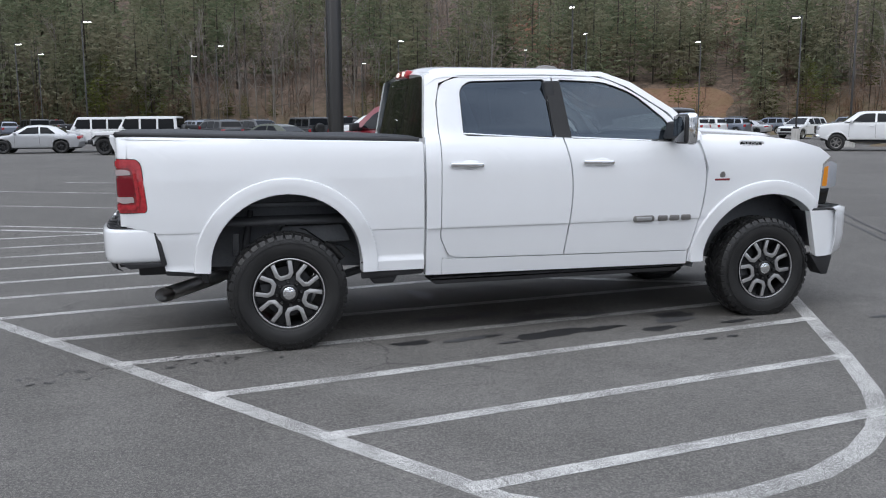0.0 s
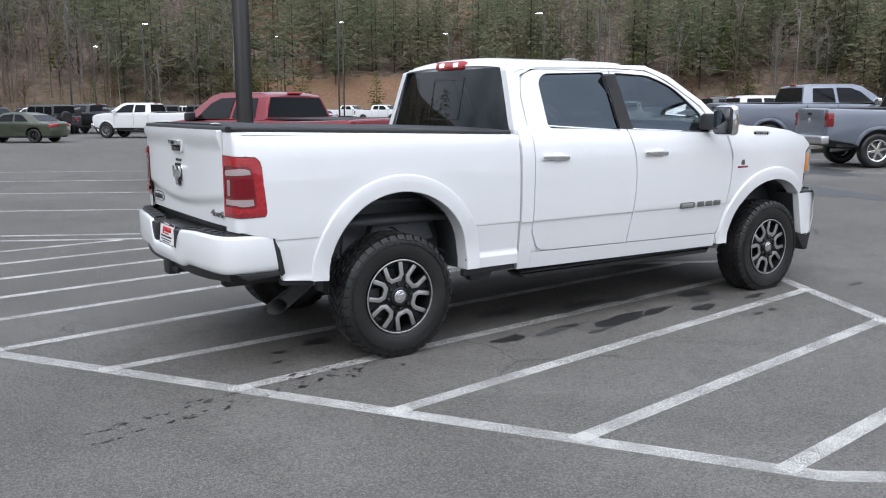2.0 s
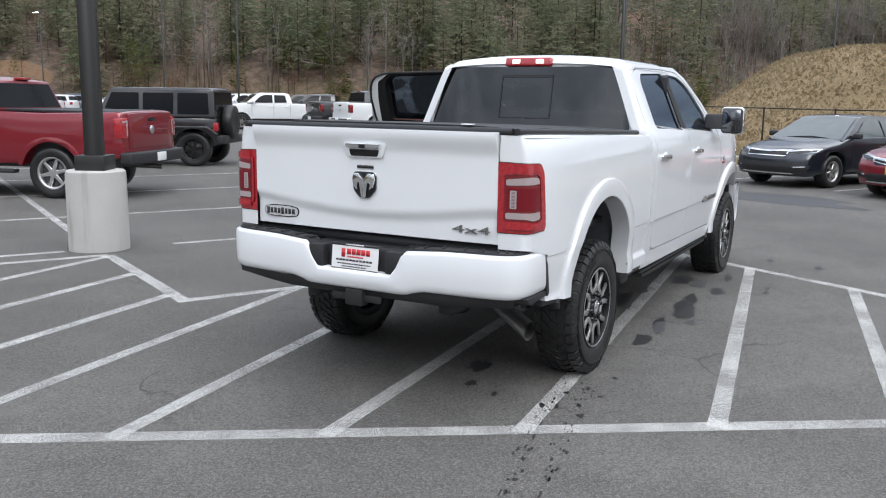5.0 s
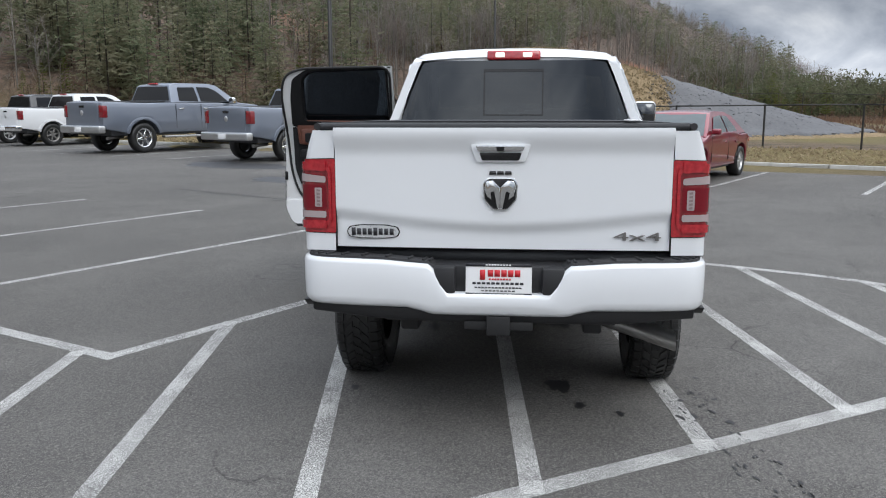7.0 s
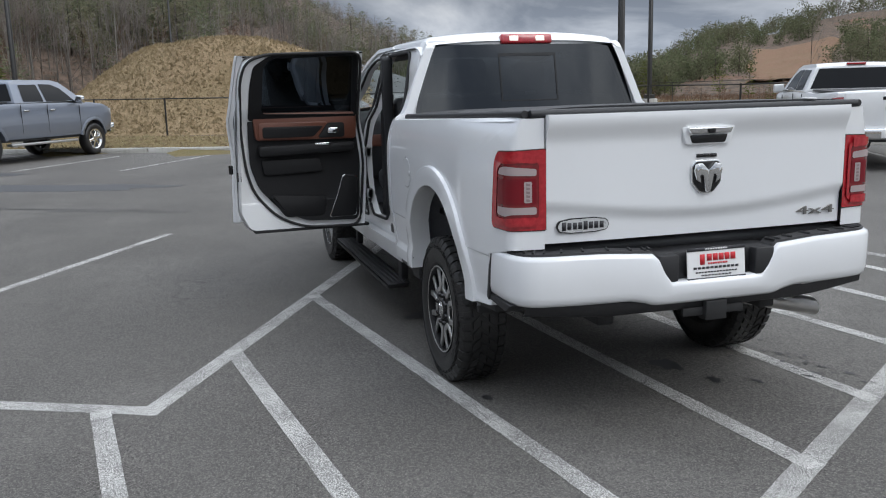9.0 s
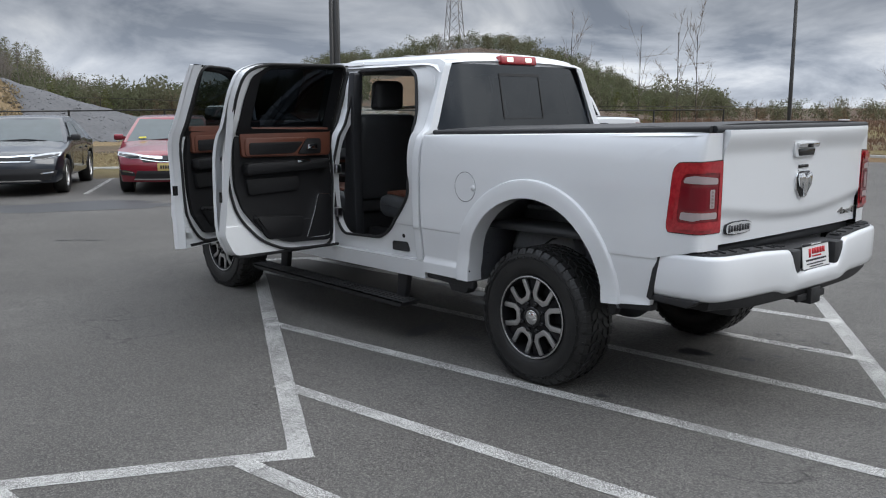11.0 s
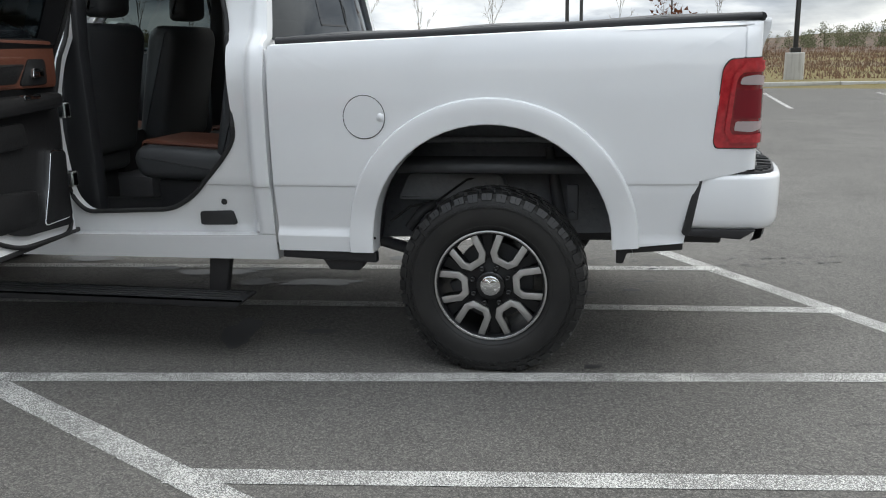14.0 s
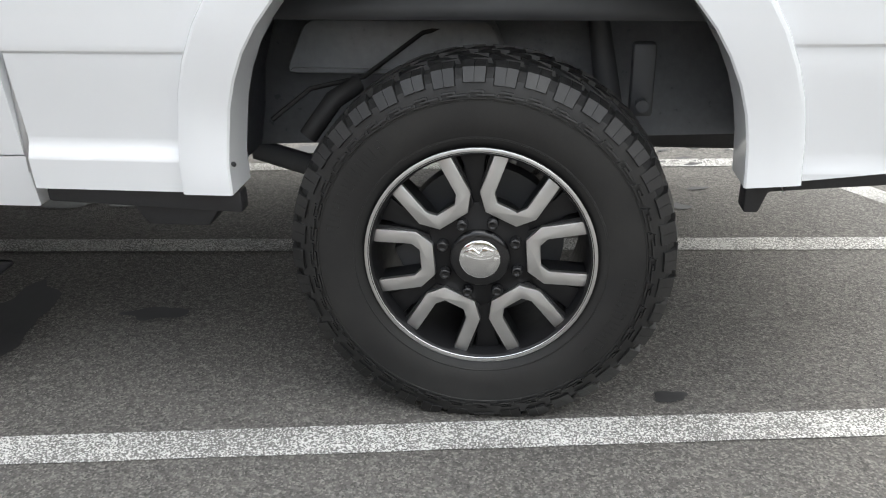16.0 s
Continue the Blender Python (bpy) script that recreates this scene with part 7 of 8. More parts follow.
    for sd in (-1, 1):
        tall, out = (0.15, 0.16) if kind == "sedan" else (0.21, 0.20)
        part("mirror", add(box(mx, mx + 0.13, sd * (w - 0.02), sd * (w + out), zb + 0.03, zb + tall, 0.035, 3), box(mx + 0.04, mx + 0.10, sd * (w - 0.12), sd * (w + 0.05), zb + 0.04, zb + 0.10)), CHROME if lamps == "chrome" else (BLACK_TRIM if colour in ("red", "slate", "black") else body_mat), root)
    # lamps and ends
    xe, xb = max(p[0] for p in low), min(p[0] for p in low)
    if kind == "pickup":
        for sd in (-1, 1):
            part("tail_light", box(xb - 0.012, xb + 0.13, sd * (w * 0.745), sd * (w * 0.925), 0.98, 1.33, 0.02), RED_LENS if colour == "red" else DEEP_LENS, root, "red tail light")
            if colour == "red":
                part("reverse_lamp", add(box(xb - 0.017, xb + 0.02, sd * (w * 0.765), sd * (w * 0.80), 1.02, 1.28, 0.006), box(xb - 0.017, xb + 0.02, sd * (w * 0.765), sd * (w * 0.90), 1.25, 1.285, 0.006)), PALE_LENS, root, "pale lamp insert")
            part("headlight", box(xe - 0.22, xe + 0.006, sd * (w * 0.58), sd * (w * 0.905), 1.02, 1.22, 0.03), LAMP_GLASS, root, "clear headlight")
            for cx in (xf, xr):
                pts = [(cx + (ra + o) * math.cos(t), 0.40 + (ra + o) * math.sin(t)) for o, ts in ((0.0, lin(0.25, math.pi - 0.25, 14)), (0.09, lin(math.pi - 0.25, 0.25, 14))) for t in ts]
                part("arch_flare", prism(pts, sd * w * 0.93, sd * (w + 0.018), 0.008), body_mat, root)
            part("running_board", box(-1.15, 1.15, sd * (w - 0.10), sd * (w + 0.06), 0.40, 0.46, 0.02), BLACK_TRIM if lamps != "chrome" else SATIN, root)
        end_mat = CHROME if lamps == "chrome" else (BLACK_TRIM if colour != "white" else CHROME)
        rb = part("rear_bumper", box(xb - 0.16, xb + 0.04, -w * 0.94, w * 0.94, 0.56, 0.76, 0.04, 3), SATIN if lamps == "chrome" else end_mat, root)
        part("plate", box(xb - 0.172, xb - 0.15, -0.15, 0.15, 0.59, 0.73, 0.004), PLATE_WHITE, rb)
        part("front_bumper", box(xe - 0.12, xe + 0.10, -w * 0.93, w * 0.93, 0.54, 0.80, 0.05, 3), end_mat, root)
        part("grille", box(xe - 0.05, xe + 0.02, -w * 0.55, w * 0.55, 0.85, 1.22, 0.03), BLACK_GLOSS if lamps != "chrome" else CHROME, root)
        tg = part("tailgate", box(xb - 0.008, xb + 0.03, -w * 0.73, w * 0.73, 0.80, 1.385, 0.015), body_mat, root)
        part("gate_handle", box(xb - 0.016, xb, -0.12, 0.12, 1.24, 1.30, 0.01), BLACK_GLOSS, tg)
        part("gate_badge", moved(lathe([(0, 0.0), (0.07, 0.0), (0.075, -0.008)], 20), Matrix.Translation((xb - 0.012, 0, 1.10)) @ pose(0, 0, 0, 0, 0, 90)), SATIN, tg)
        part("bed_cavity", box(xb + 0.08, -0.92, -w * 0.84, w * 0.84, 1.385, 1.425, 0.01), VINYL, root)
        part("exhaust", tube([(xb + 0.8, w * -0.6, 0.45), (xb + 0.2, w * -0.75, 0.42)], 0.045, 10), STEEL, root)
        part("stop_lamp", box(c[1][0] - 0.02, c[1][0] + 0.05, -0.18, 0.18, zr - 0.035, zr + 0.005, 0.01), RED_LENS, root)
    elif kind == "sedan":
        def nose(z):
            return float(np.interp(z, (0.24, 0.42, 0.60, 0.74, 0.82, 0.91), (2.34, 2.42, 2.40, 2.33, 2.18, 1.75)))

        def front(name, pts, off, mat, label="", r=0.012, parent=root):
            """A panel drawn across the nose, hugging its profile."""
            g = fill(rounded(pts, r, 3))
            zs = [v.co.z for v in g.verts]
            xs = [v.co.x for v in g.verts]
            cut(g, steps(min(xs), max(xs), 0.10), steps(min(zs), max(zs), 0.03))
            for v in g.verts:
                v.co = Vector((nose(v.co.z) + off, v.co.x, v.co.z))
            rim_edges = [e for e in g.edges if len(e.link_faces) == 1]
            ext = bmesh.ops.extrude_edge_only(g, edges=rim_edges)
            for v in (q for q in ext["geom"] if isinstance(q, bmesh.types.BMVert)):
                v.co.x -= 0.05
            bmesh.ops.recalc_face_normals(g, faces=g.faces[:])
            return part(name, sharpen(g), mat, parent, label)

        for sd in (-1, 1):
            fl = lambda pts: [(sd * a, b) for a, b in pts]
            hl = front("headlight", fl([(0.44, 0.690), (0.66, 0.705), (0.895, 0.800), (0.90, 0.880), (0.70, 0.825), (0.45, 0.762)]), 0.010, LAMP_GLASS, "clear headlight")
            front("lamp_bezel", fl([(0.47, 0.702), (0.66, 0.714), (0.87, 0.803), (0.87, 0.845), (0.69, 0.790), (0.48, 0.742)]), 0.016, BLACK_GLOSS, r=0.004, parent=hl)
            front("fog_pocket", fl([(0.56, 0.36), (0.82, 0.38), (0.86, 0.47), (0.74, 0.47), (0.58, 0.44)]), 0.006, BLACK_TRIM)
            front("fog_strip", fl([(0.60, 0.415), (0.80, 0.435), (0.80, 0.46), (0.60, 0.44)]), 0.012, CHROME, "bright strip over the fog lamp", 0.006)
            part("tail_light", prism(rounded([(xb + 0.28, 0.96), (xb - 0.01, 0.93), (xb - 0.02, 0.80), (xb + 0.12, 0.80)], 0.02, 3), sd * w * 0.45, sd * w * 0.925, 0.01), RED_LENS, root, "red tail light")
        if colour == "candy":
            front("upper_grille", [(-0.40, 0.620), (0.40, 0.620), (0.50, 0.73), (0.0, 0.70), (-0.50, 0.73)], 0.006, BLACK_GLOSS)
            front("grille_wing", [(-0.54, 0.775), (-0.44, 0.725), (-0.12, 0.678), (0.12, 0.678), (0.44, 0.725), (0.54, 0.775), (0.30, 0.742), (0.0, 0.728), (-0.30, 0.742)], 0.014, CHROME, "broad chrome wing over the grille")
            front("grille_line", [(-0.46, 0.690), (-0.12, 0.632), (0.12, 0.632), (0.46, 0.690), (0.46, 0.678), (0.12, 0.620), (-0.12, 0.620), (-0.46, 0.678)], 0.012, CHROME, "", 0.003)
            front("grille_badge", [(-0.055, 0.655), (0.055, 0.655), (0.06, 0.740), (-0.06, 0.740)], 0.022, DARK_BAR)
        else:
            front("upper_grille", [(-0.44, 0.665), (0.44, 0.665), (0.47, 0.76), (0.0, 0.735), (-0.47, 0.76)], 0.008, BLACK_GLOSS)
            front("grille_rim", [(-0.50, 0.785), (-0.47, 0.752), (-0.10, 0.73), (0.10, 0.73), (0.47, 0.752), (0.50, 0.785), (0.10, 0.755), (-0.10, 0.755)], 0.013, CHROME, "", 0.004)
            front("grille_rim", [(-0.46, 0.67), (-0.42, 0.645), (0.42, 0.645), (0.46, 0.67), (0.40, 0.662), (-0.40, 0.662)], 0.013, CHROME, "", 0.004)
        front("lower_intake", [(-0.58, 0.31), (0.58, 0.31), (0.52, 0.46), (-0.52, 0.46)] if colour == "candy" else [(-0.74, 0.30), (0.74, 0.30), (0.80, 0.50), (0.50, 0.52), (-0.50, 0.52), (-0.80, 0.50)], 0.007, BLACK_TRIM)
        front("front_lip", [(-0.60, 0.285), (0.60, 0.285), (0.57, 0.312), (-0.57, 0.312)], 0.014, SATIN if colour == "candy" else CHROME, "", 0.006)
        part("wiper", tube([(1.06, -0.45, 0.985), (1.02, 0.10, 1.015), (1.04, 0.5, 0.99)], 0.012, 6), BLACK_TRIM, root)
        if colour == "candy":
            pl = plain("yellow_plate", (0.55, 0.42, 0.16), 0.5, 0, 30, 0.1)
            p = part("front_plate", box(xe + 0.006, xe + 0.018, -0.15, 0.15, 0.46, 0.60, 0.004), pl, root, "yellow front plate with dark bars")
            for k in range(5):
                part("plate_bar", box(xe + 0.018, xe + 0.021, -0.10 + k * 0.043, -0.072 + k * 0.043, 0.50, 0.56), DARK_BAR, p)
            part("paper_slip", moved(box(-0.005, 0.0, -0.07, 0.07, -0.025, 0.025), Matrix.Translation((1.00, -0.52, 1.045)) @ pose(0, 0, 0, 0, -60, 0)), plain("yellow_slip", (0.65, 0.60, 0.05), 0.6, 0, 30, 0.1), root, "yellow slip behind the windscreen")
    elif kind == "suv":
        for sd in (-1, 1):
            part("headlight", box(xe - 0.34, xe - 0.02, sd * w * 0.55, sd * w * 0.90, 0.78, 0.90, 0.03), LAMP_GLASS, root, "clear headlight")
            part("tail_light", box(xb - 0.012, xb + 0.16, sd * w * 0.66, sd * w * 0.925, 0.88, 1.12, 0.02), RED_LENS, root, "red tail light")
            part("roof_rail", tube([(-1.7, sd * 0.62, zr + 0.035), (0.0, sd * 0.62, zr + 0.045)], 0.018, 8), BLACK_TRIM, root)
        part("grille", box(xe - 0.08, xe + 0.012, -w * 0.52, w * 0.52, 0.62, 0.86, 0.03), BLACK_GLOSS, root)
        part("lower_trim", box(xe - 0.10, xe + 0.02, -w * 0.8, w * 0.8, 0.40, 0.54, 0.03), BLACK_TRIM, root)
    else:
        for sd in (-1, 1):
            for cx in (xf, xr):
                f = prism([(cx - 0.62, 0.80), (cx - 0.40, 0.98), (cx + 0.36, 0.98), (cx + 0.60, 0.78), (cx + 0.56, 0.76), (cx + 0.33, 0.92), (cx - 0.37, 0.92), (cx - 0.58, 0.78)], sd * (w - 0.06), sd * (w + 0.13), 0.012)
                part("fender_flare", f, body_mat if colour == "black" else BLACK_TRIM, root)
            part("headlight", moved(lathe([(0, 0.02), (0.08, 0.01), (0.09, -0.02)], 20), Matrix.Translation((2.0, sd * 0.52, 0.98)) @ pose(0, 0, 0, 0, 0, -90)), LAMP_GLASS, root, "round headlight")
            part("tail_light", box(-2.19, -2.08, sd * 0.70, sd * 0.86, 0.86, 1.06, 0.015), RED_LENS, root, "red tail light")
            part("side_step", tube([(-0.95, sd * (w + 0.03), 0.46), (0.85, sd * (w + 0.03), 0.46)], 0.035, 8), BLACK_TRIM, root)
        part("grille", box(1.96, 2.03, -0.40, 0.40, 0.76, 1.10, 0.03), BLACK_GLOSS, root)
        part("front_bumper", box(2.02, 2.22, -0.80, 0.80, 0.55, 0.74, 0.03), BLACK_TRIM, root)
        part("rear_bumper", box(-2.32, -2.12, -0.82, 0.82, 0.54, 0.74, 0.03), BLACK_TRIM, root)
        sp = part("spare_wheel", moved(lathe([(0.0, -0.10), (0.3, -0.13), (0.38, -0.12), (0.405, -0.08), (0.405, 0.08), (0.38, 0.12), (0.2, 0.10), (0.0, 0.09)], 30), Matrix.Translation((-2.28, 0.05, 1.06)) @ pose(0, 0, 0, 0, 0, 90)), TYRE, root)
    # round the nose and tail in plan
    bend = {"sedan": (0.34, 0.22), "suv": (0.26, 0.16), "pickup": (0.17, 0.05), "jeep": (0.0, 0.0)}[kind]
    for ob in root.children_recursive:
        wb_ = bmesh.new()
        wb_.from_mesh(ob.data)
        ys = [v.co.y for v in wb_.verts]
        if max(ys) - min(ys) > 0.4 and ob.name[:5] != "wheel":
            cut(wb_, (), (), [y for y in (-0.8, -0.6, -0.4, -0.2, 0.2, 0.4, 0.6, 0.8) if min(ys) < y < max(ys)])
        in_cab = ob == cabin or ob.parent == cabin
        crown = 0.0 if in_cab else {"sedan": 0.085, "suv": 0.07, "pickup": 0.045, "jeep": 0.02}[kind]
        for v in wb_.verts:
            v.co.z -= crown * min(1.1, abs(v.co.y) / w) ** 3 * ramp01(v.co.z, s["belt"] - 0.50, s["belt"] - 0.05) * ramp01(abs(v.co.x), L * 0.30, L * 0.55)
            q = min(1.1, abs(v.co.y) / w) ** 2.4
            v.co.x -= bend[0] * q * ramp01(v.co.x, L * 0.62, L * 1.0) - bend[1] * q * ramp01(-v.co.x, L * 0.70, L * 1.0)
        wb_.to_mesh(ob.data)
        wb_.free()
    for x in (xf, xr):
        for sd in (-1, 1):
            car_wheel(root, R, pose(x, sd * (w - 0.13), R, 0, 0, 0 if sd > 0 else 180), rim, UNDER)
    return root


def stand(kind, wheel, which, heading, size=1.0):
    """Pose of a car from one wheel's foot ('lr' left rear, 'rf' right front ...) and the way it points."""
    h = Vector((*heading, 0)).normalized()
    left = Vector((-h.y, h.x, 0))
    s = SPECS[kind]
    xs = {"pickup": (-1.77, 1.93), "jeep": (-1.58, 1.42)}.get(kind, (-s["wb"] / 2, s["wb"] / 2))
    x = xs[0] if which[1] == "r" else xs[1]
    y = (s["w"] - 0.05) * (1 if which[0] == "l" else -1)
    p = Vector((*wheel, 0)) - (h * x + left * y) * size
    return pose(p.x, p.y, 0, 0, 0, math.degrees(math.atan2(h.y, h.x))) @ Matrix.Scale(size, 4)


near_u = (U.x, U.y)
red_truck = vehicle("pickup", "red", "dark red crew cab pickup parked in the lot", "pickup truck", stand("pickup", (4.03, 9.56), "lr", (-0.353, 0.936)), SATIN)
vehicle("jeep", "black", "black four-door off-road car with a hard top", "off-road car", stand("jeep", (10.2, 12.7), "lr", (-0.45, 0.89)), BLACK_GLOSS)
ram_a = vehicle("pickup", "grey", "metallic grey crew cab pickup parked nose to the kerb", "pickup truck", stand("pickup", (19.2, 6.92), "rr", (0.85, -0.53), 1.11), CHROME, "chrome")
copy_thing(ram_a, stand("pickup", (23.44, 13.15), "rr", (0.87, -0.49), 1.11))
white_ford = vehicle("pickup", "white", "white crew cab pickup parked nose to the kerb", "pickup truck", stand("pickup", (9.2, -9.25), "lr", near_u), CHROME)
vehicle("sedan", "slate", "dark slate blue sedan parked with its nose to the lane", "sedan", stand("sedan", (14.05, -1.03), "lf", (-U.x, -U.y)), SATIN, glass_mat=CAR_GLASS_SKYLIT)
vehicle("sedan", "candy", "crimson sedan with a yellow front plate", "sedan", stand("sedan", (13.4, -1.9), "rf", (-U.x, -U.y)), SATIN, glass_mat=CAR_GLASS_SKYLIT)
silver = vehicle("sedan", "silver", "silver sedan at the far side of the lot", "sedan", stand("sedan", (-7.45, 41.8), "lr", (-1, 0.05)), BLACK_GLOSS)
white_jeep = vehicle("jeep", "white", "white four-door off-road car with black flares", "off-road car", stand("jeep", (-5.0, 38.2), "lf", (-0.97, 0.22)), BLACK_GLOSS)
copy_thing(white_jeep, pose(-6.2, 43.5, 0, 0, 0, 168))
vehicle("sedan", "olive", "olive green low coupe", "coupe", stand("sedan", (1.6, 41.5), "lf", (-0.75, 0.66)), BLACK_GLOSS)
white_far = vehicle("pickup", "white", "white crew cab pickup across the lot", "pickup truck", stand("pickup", (38.1, 37.9), "lf", (-0.93, 0.37)), STEEL)
copy_thing(white_far, stand("pickup", (29.8, 29.0), "lf", (-0.80, 0.60)))
copy_thing(white_far, stand("pickup", (27.9, 19.2), "rr", (0.87, -0.49), 1.08))
copy_thing(white_far, pose(10.2, 44.3, 0, 0, 0, 136))
black_truck = vehicle("pickup", "black", "black crew cab pickup in the far rows", "pickup truck", pose(38.0, 24.2, 0, 0, 0, 125), SATIN)
copy_thing(black_truck, stand("pickup", (30.0, 22.4), "rr", (0.87, -0.49), 1.08))
black_suv = vehicle("suv", "black", "black sport utility in the far rows", "sport utility", pose(9, 56, 0, 0, 0, 170), SATIN)
white_suv = vehicle("suv", "white", "white sport utility in the far rows", "sport utility", pose(46, 52, 0, 0, 0, 200), SATIN)
char_jeep = vehicle("jeep", "charcoal", "charcoal off-road car in the far rows", "off-road car", pose(14, 58, 0, 0, 0, 165), BLACK_GLOSS)
grey_suv = vehicle("suv", "grey", "grey sport utility in the far rows", "sport utility", pose(58, 61, 0, 0, 0, 215), SATIN)
copy_thing(white_suv, pose(10.0, -43.2, land(10.0, -43.2), 0, 0, 12))
pool = [black_truck, black_suv, white_suv, char_jeep, grey_suv, silver, white_far, white_jeep]
far = random.Random(11)
for base, a, b, n, mix in (((-34, 52), (-34, 52), (28, 58), 19, (1, 3, 0, 1, 3, 4, 0, 2)), ((0, 0), (-40, 74), (62, 80), 22, (1, 3, 4, 0, 2, 1, 7, 6, 5)), ((0, 0), (-30, 100), (58, 96), 16, (1, 2, 4, 0, 6, 2, 5)), ((0, 0), (40, 62), (60, 74), 5, (0, 2, 5, 4)), ((0, 0), (38, 29), (46, 37), 3, (0, 0, 6))):
    for i in range(n):
        t = (i + 0.5) / n
        x, y = a[0] + (b[0] - a[0]) * t + far.uniform(-0.5, 0.5), a[1] + (b[1] - a[1]) * t + far.uniform(-0.7, 0.7)
        if far.random() < 0.10 or (y < 60 and x < -8 and x > -14):
            continue
        copy_thing(pool[far.choice(mix)], pose(x, y, 0, 0, 0, far.choice((118, 118, 298, 120)) + far.uniform(-4, 4)))

# ---- poles, fence, mound, rocks ----
def light_pole(x, y, height, label, base=True, thick=0.075, z=0.0, arm=0.9, turn=0.0, heads=(-1, 1), group="lot light poles"):
    root = empty("light_pole", label, "light pole", pose(x, y, z, 0, 0, turn), group)
    top = 0.0
    if base:
        b = lathe([(0.0, 0.86), (0.285, 0.86), (0.305, 0.845), (0.31, 0.80), (0.315, 0.02), (0.315, -0.1)], 40, axis="Z")
        part("concrete_base", sharpen(b, 40), CONCRETE, root, "stained round concrete base")
        top = 0.86
        part("foot_cover", box(-0.16, 0.16, -0.16, 0.16, 0.86, 1.02, 0.012), POLE, root)
    sh = bmesh.new()
    a, b2 = thick, thick * 0.72
    vs = [sh.verts.new((sx * r, sy * r, zz)) for r, zz in ((a, top), (b2, height)) for sx, sy in ((-1, -1), (1, -1), (1, 1), (-1, 1))]
    for q in ((0, 1, 5, 4), (1, 2, 6, 5), (2, 3, 7, 6), (3, 0, 4, 7), (4, 5, 6, 7)):
        sh.faces.new([vs[i] for i in q])
    bmesh.ops.bevel(sh, geom=[e for e in sh.edges if abs(e.verts[0].co.z - e.verts[1].co.z) > 1], offset=thick * 0.2, segments=2, affect="EDGES")
    part("shaft", sh, POLE, root)
    for s in heads:
        h = part("lamp_head", box(s * 0.10, s * arm, -0.16, 0.16, height - 0.12, height - 0.02, 0.03), POLE, root)
        part("lamp_glass", box(s * 0.18, s * (arm - 0.08), -0.13, 0.13, height - 0.135, height - 0.118), LAMP_ON, h, "lit lamp glass")
    return root


LAMP_ON = lit("lamp_light", (1.0, 0.97, 0.90), 9.0)
light_pole(1.29, 5.14, 9.5, "dark bronze light pole on a round concrete base", thick=0.085, turn=28)
light_pole(15.9, -8.75, 9.5, "dark bronze light pole on a round concrete base", z=0.12, turn=28)
light_pole(25.7, -15.3, 9.5, "dark bronze light pole on a round concrete base", z=0.2)
light_pole(15.8, -33.6, 9.5, "dark bronze light pole beyond the kerb", z=-0.4)
light_pole(1.6, -30.4, 9.5, "dark bronze light pole on a round concrete base", z=-0.4)
light_pole(1.2, -33.6, 9.5, "dark bronze light pole beyond the kerb", base=False, z=-0.4)
light_pole(-6.2, -26.6, 9.5, "dark bronze light pole on a round concrete base", z=0.1)
light_pole(25.8, 7.2, 9.5, "dark bronze light pole at the kerb", z=0.1)
light_pole(50.8, 2.5, 9.5, "dark bronze light pole beyond the mound", z=0.1, base=False)
eye0, ax0, ay0 = Vector((-0.55, -6.81)), Vector((0.963, -0.27)), Vector((0.27, 0.963))
for az, d in ((-6.5, 70), (-10.2, 92), (-9.0, 104), (-0.3, 102), (1.3, 88), (8.2, 64), (10.5, 112), (12.9, 81), (21.2, 92), (24.2, 58), (25.1, 76), (32.2, 87), (38.0, 69), (41.0, 53), (45, 80), (52, 70), (60, 90), (66, 62)):
    a = radians(az)
    x, y = -0.55 + d * math.sin(a), -6.81 + d * math.cos(a)
    if U.x * x + U.y * y < 17:
        light_pole(x, y, 9.0, "tall light pole with a lit lamp head", base=d < 75, thick=0.055, arm=0.75, turn=az * 3, heads=(1,))


def fence(points, height, gap, label, mesh=True):
    root = empty("fence", label, "fence")
    pts = []
    for a, b in zip(points, points[1:]):
        a, b = Vector(a), Vector(b)
        n = max(1, round((b - a).length / gap))
        pts += [a.lerp(b, i / n) for i in range(n)]
    pts.append(Vector(points[-1]))
    zs = [land(p.x, p.y) + extra_mound(p.x, p.y) for p in pts]
    first = None
    for p, z in zip(pts, zs):
        if first is None:
            ob = first = part("post", tube([(0, 0, -0.2), (0, 0, height)], 0.035, 8), POLE, root)
        else:
            ob = new("post", first.data)
            ob.parent = root
        ob.location = (p.x, p.y, z)
    for (p, z), (q, z2) in zip(zip(pts, zs), zip(pts[1:], zs[1:])):
        part("top_rail", tube([(p.x, p.y, z + height - 0.03), (q.x, q.y, z2 + height - 0.03)], 0.026, 6), POLE, root)
    return root


def extra_mound(x, y):
    """A long spoil heap behind the fence."""
    if y > -1.5:
        h = 4.0 * ramp01(1.0 - math.hypot((x - 43) / 13.5, (y + 1.5) / 12.5), 0.0, 0.5 + 0.18 * ramp01(y, -1.5, 5.0))
    else:
        h = 4.0 * ramp01(1.0 - abs(x - 43 - 0.35 * (-1.5 - y)) / 13.5, 0.0, 0.5) * max(0.0, 1.0 + (y + 1.5) / 15.5)
    return h * (1 + 0.05 * noise.noise((x * 0.3, y * 0.3, 2))) + (0.06 * noise.noise((x * 1.2, y * 1.2, 4)) if h > 0.05 else 0)



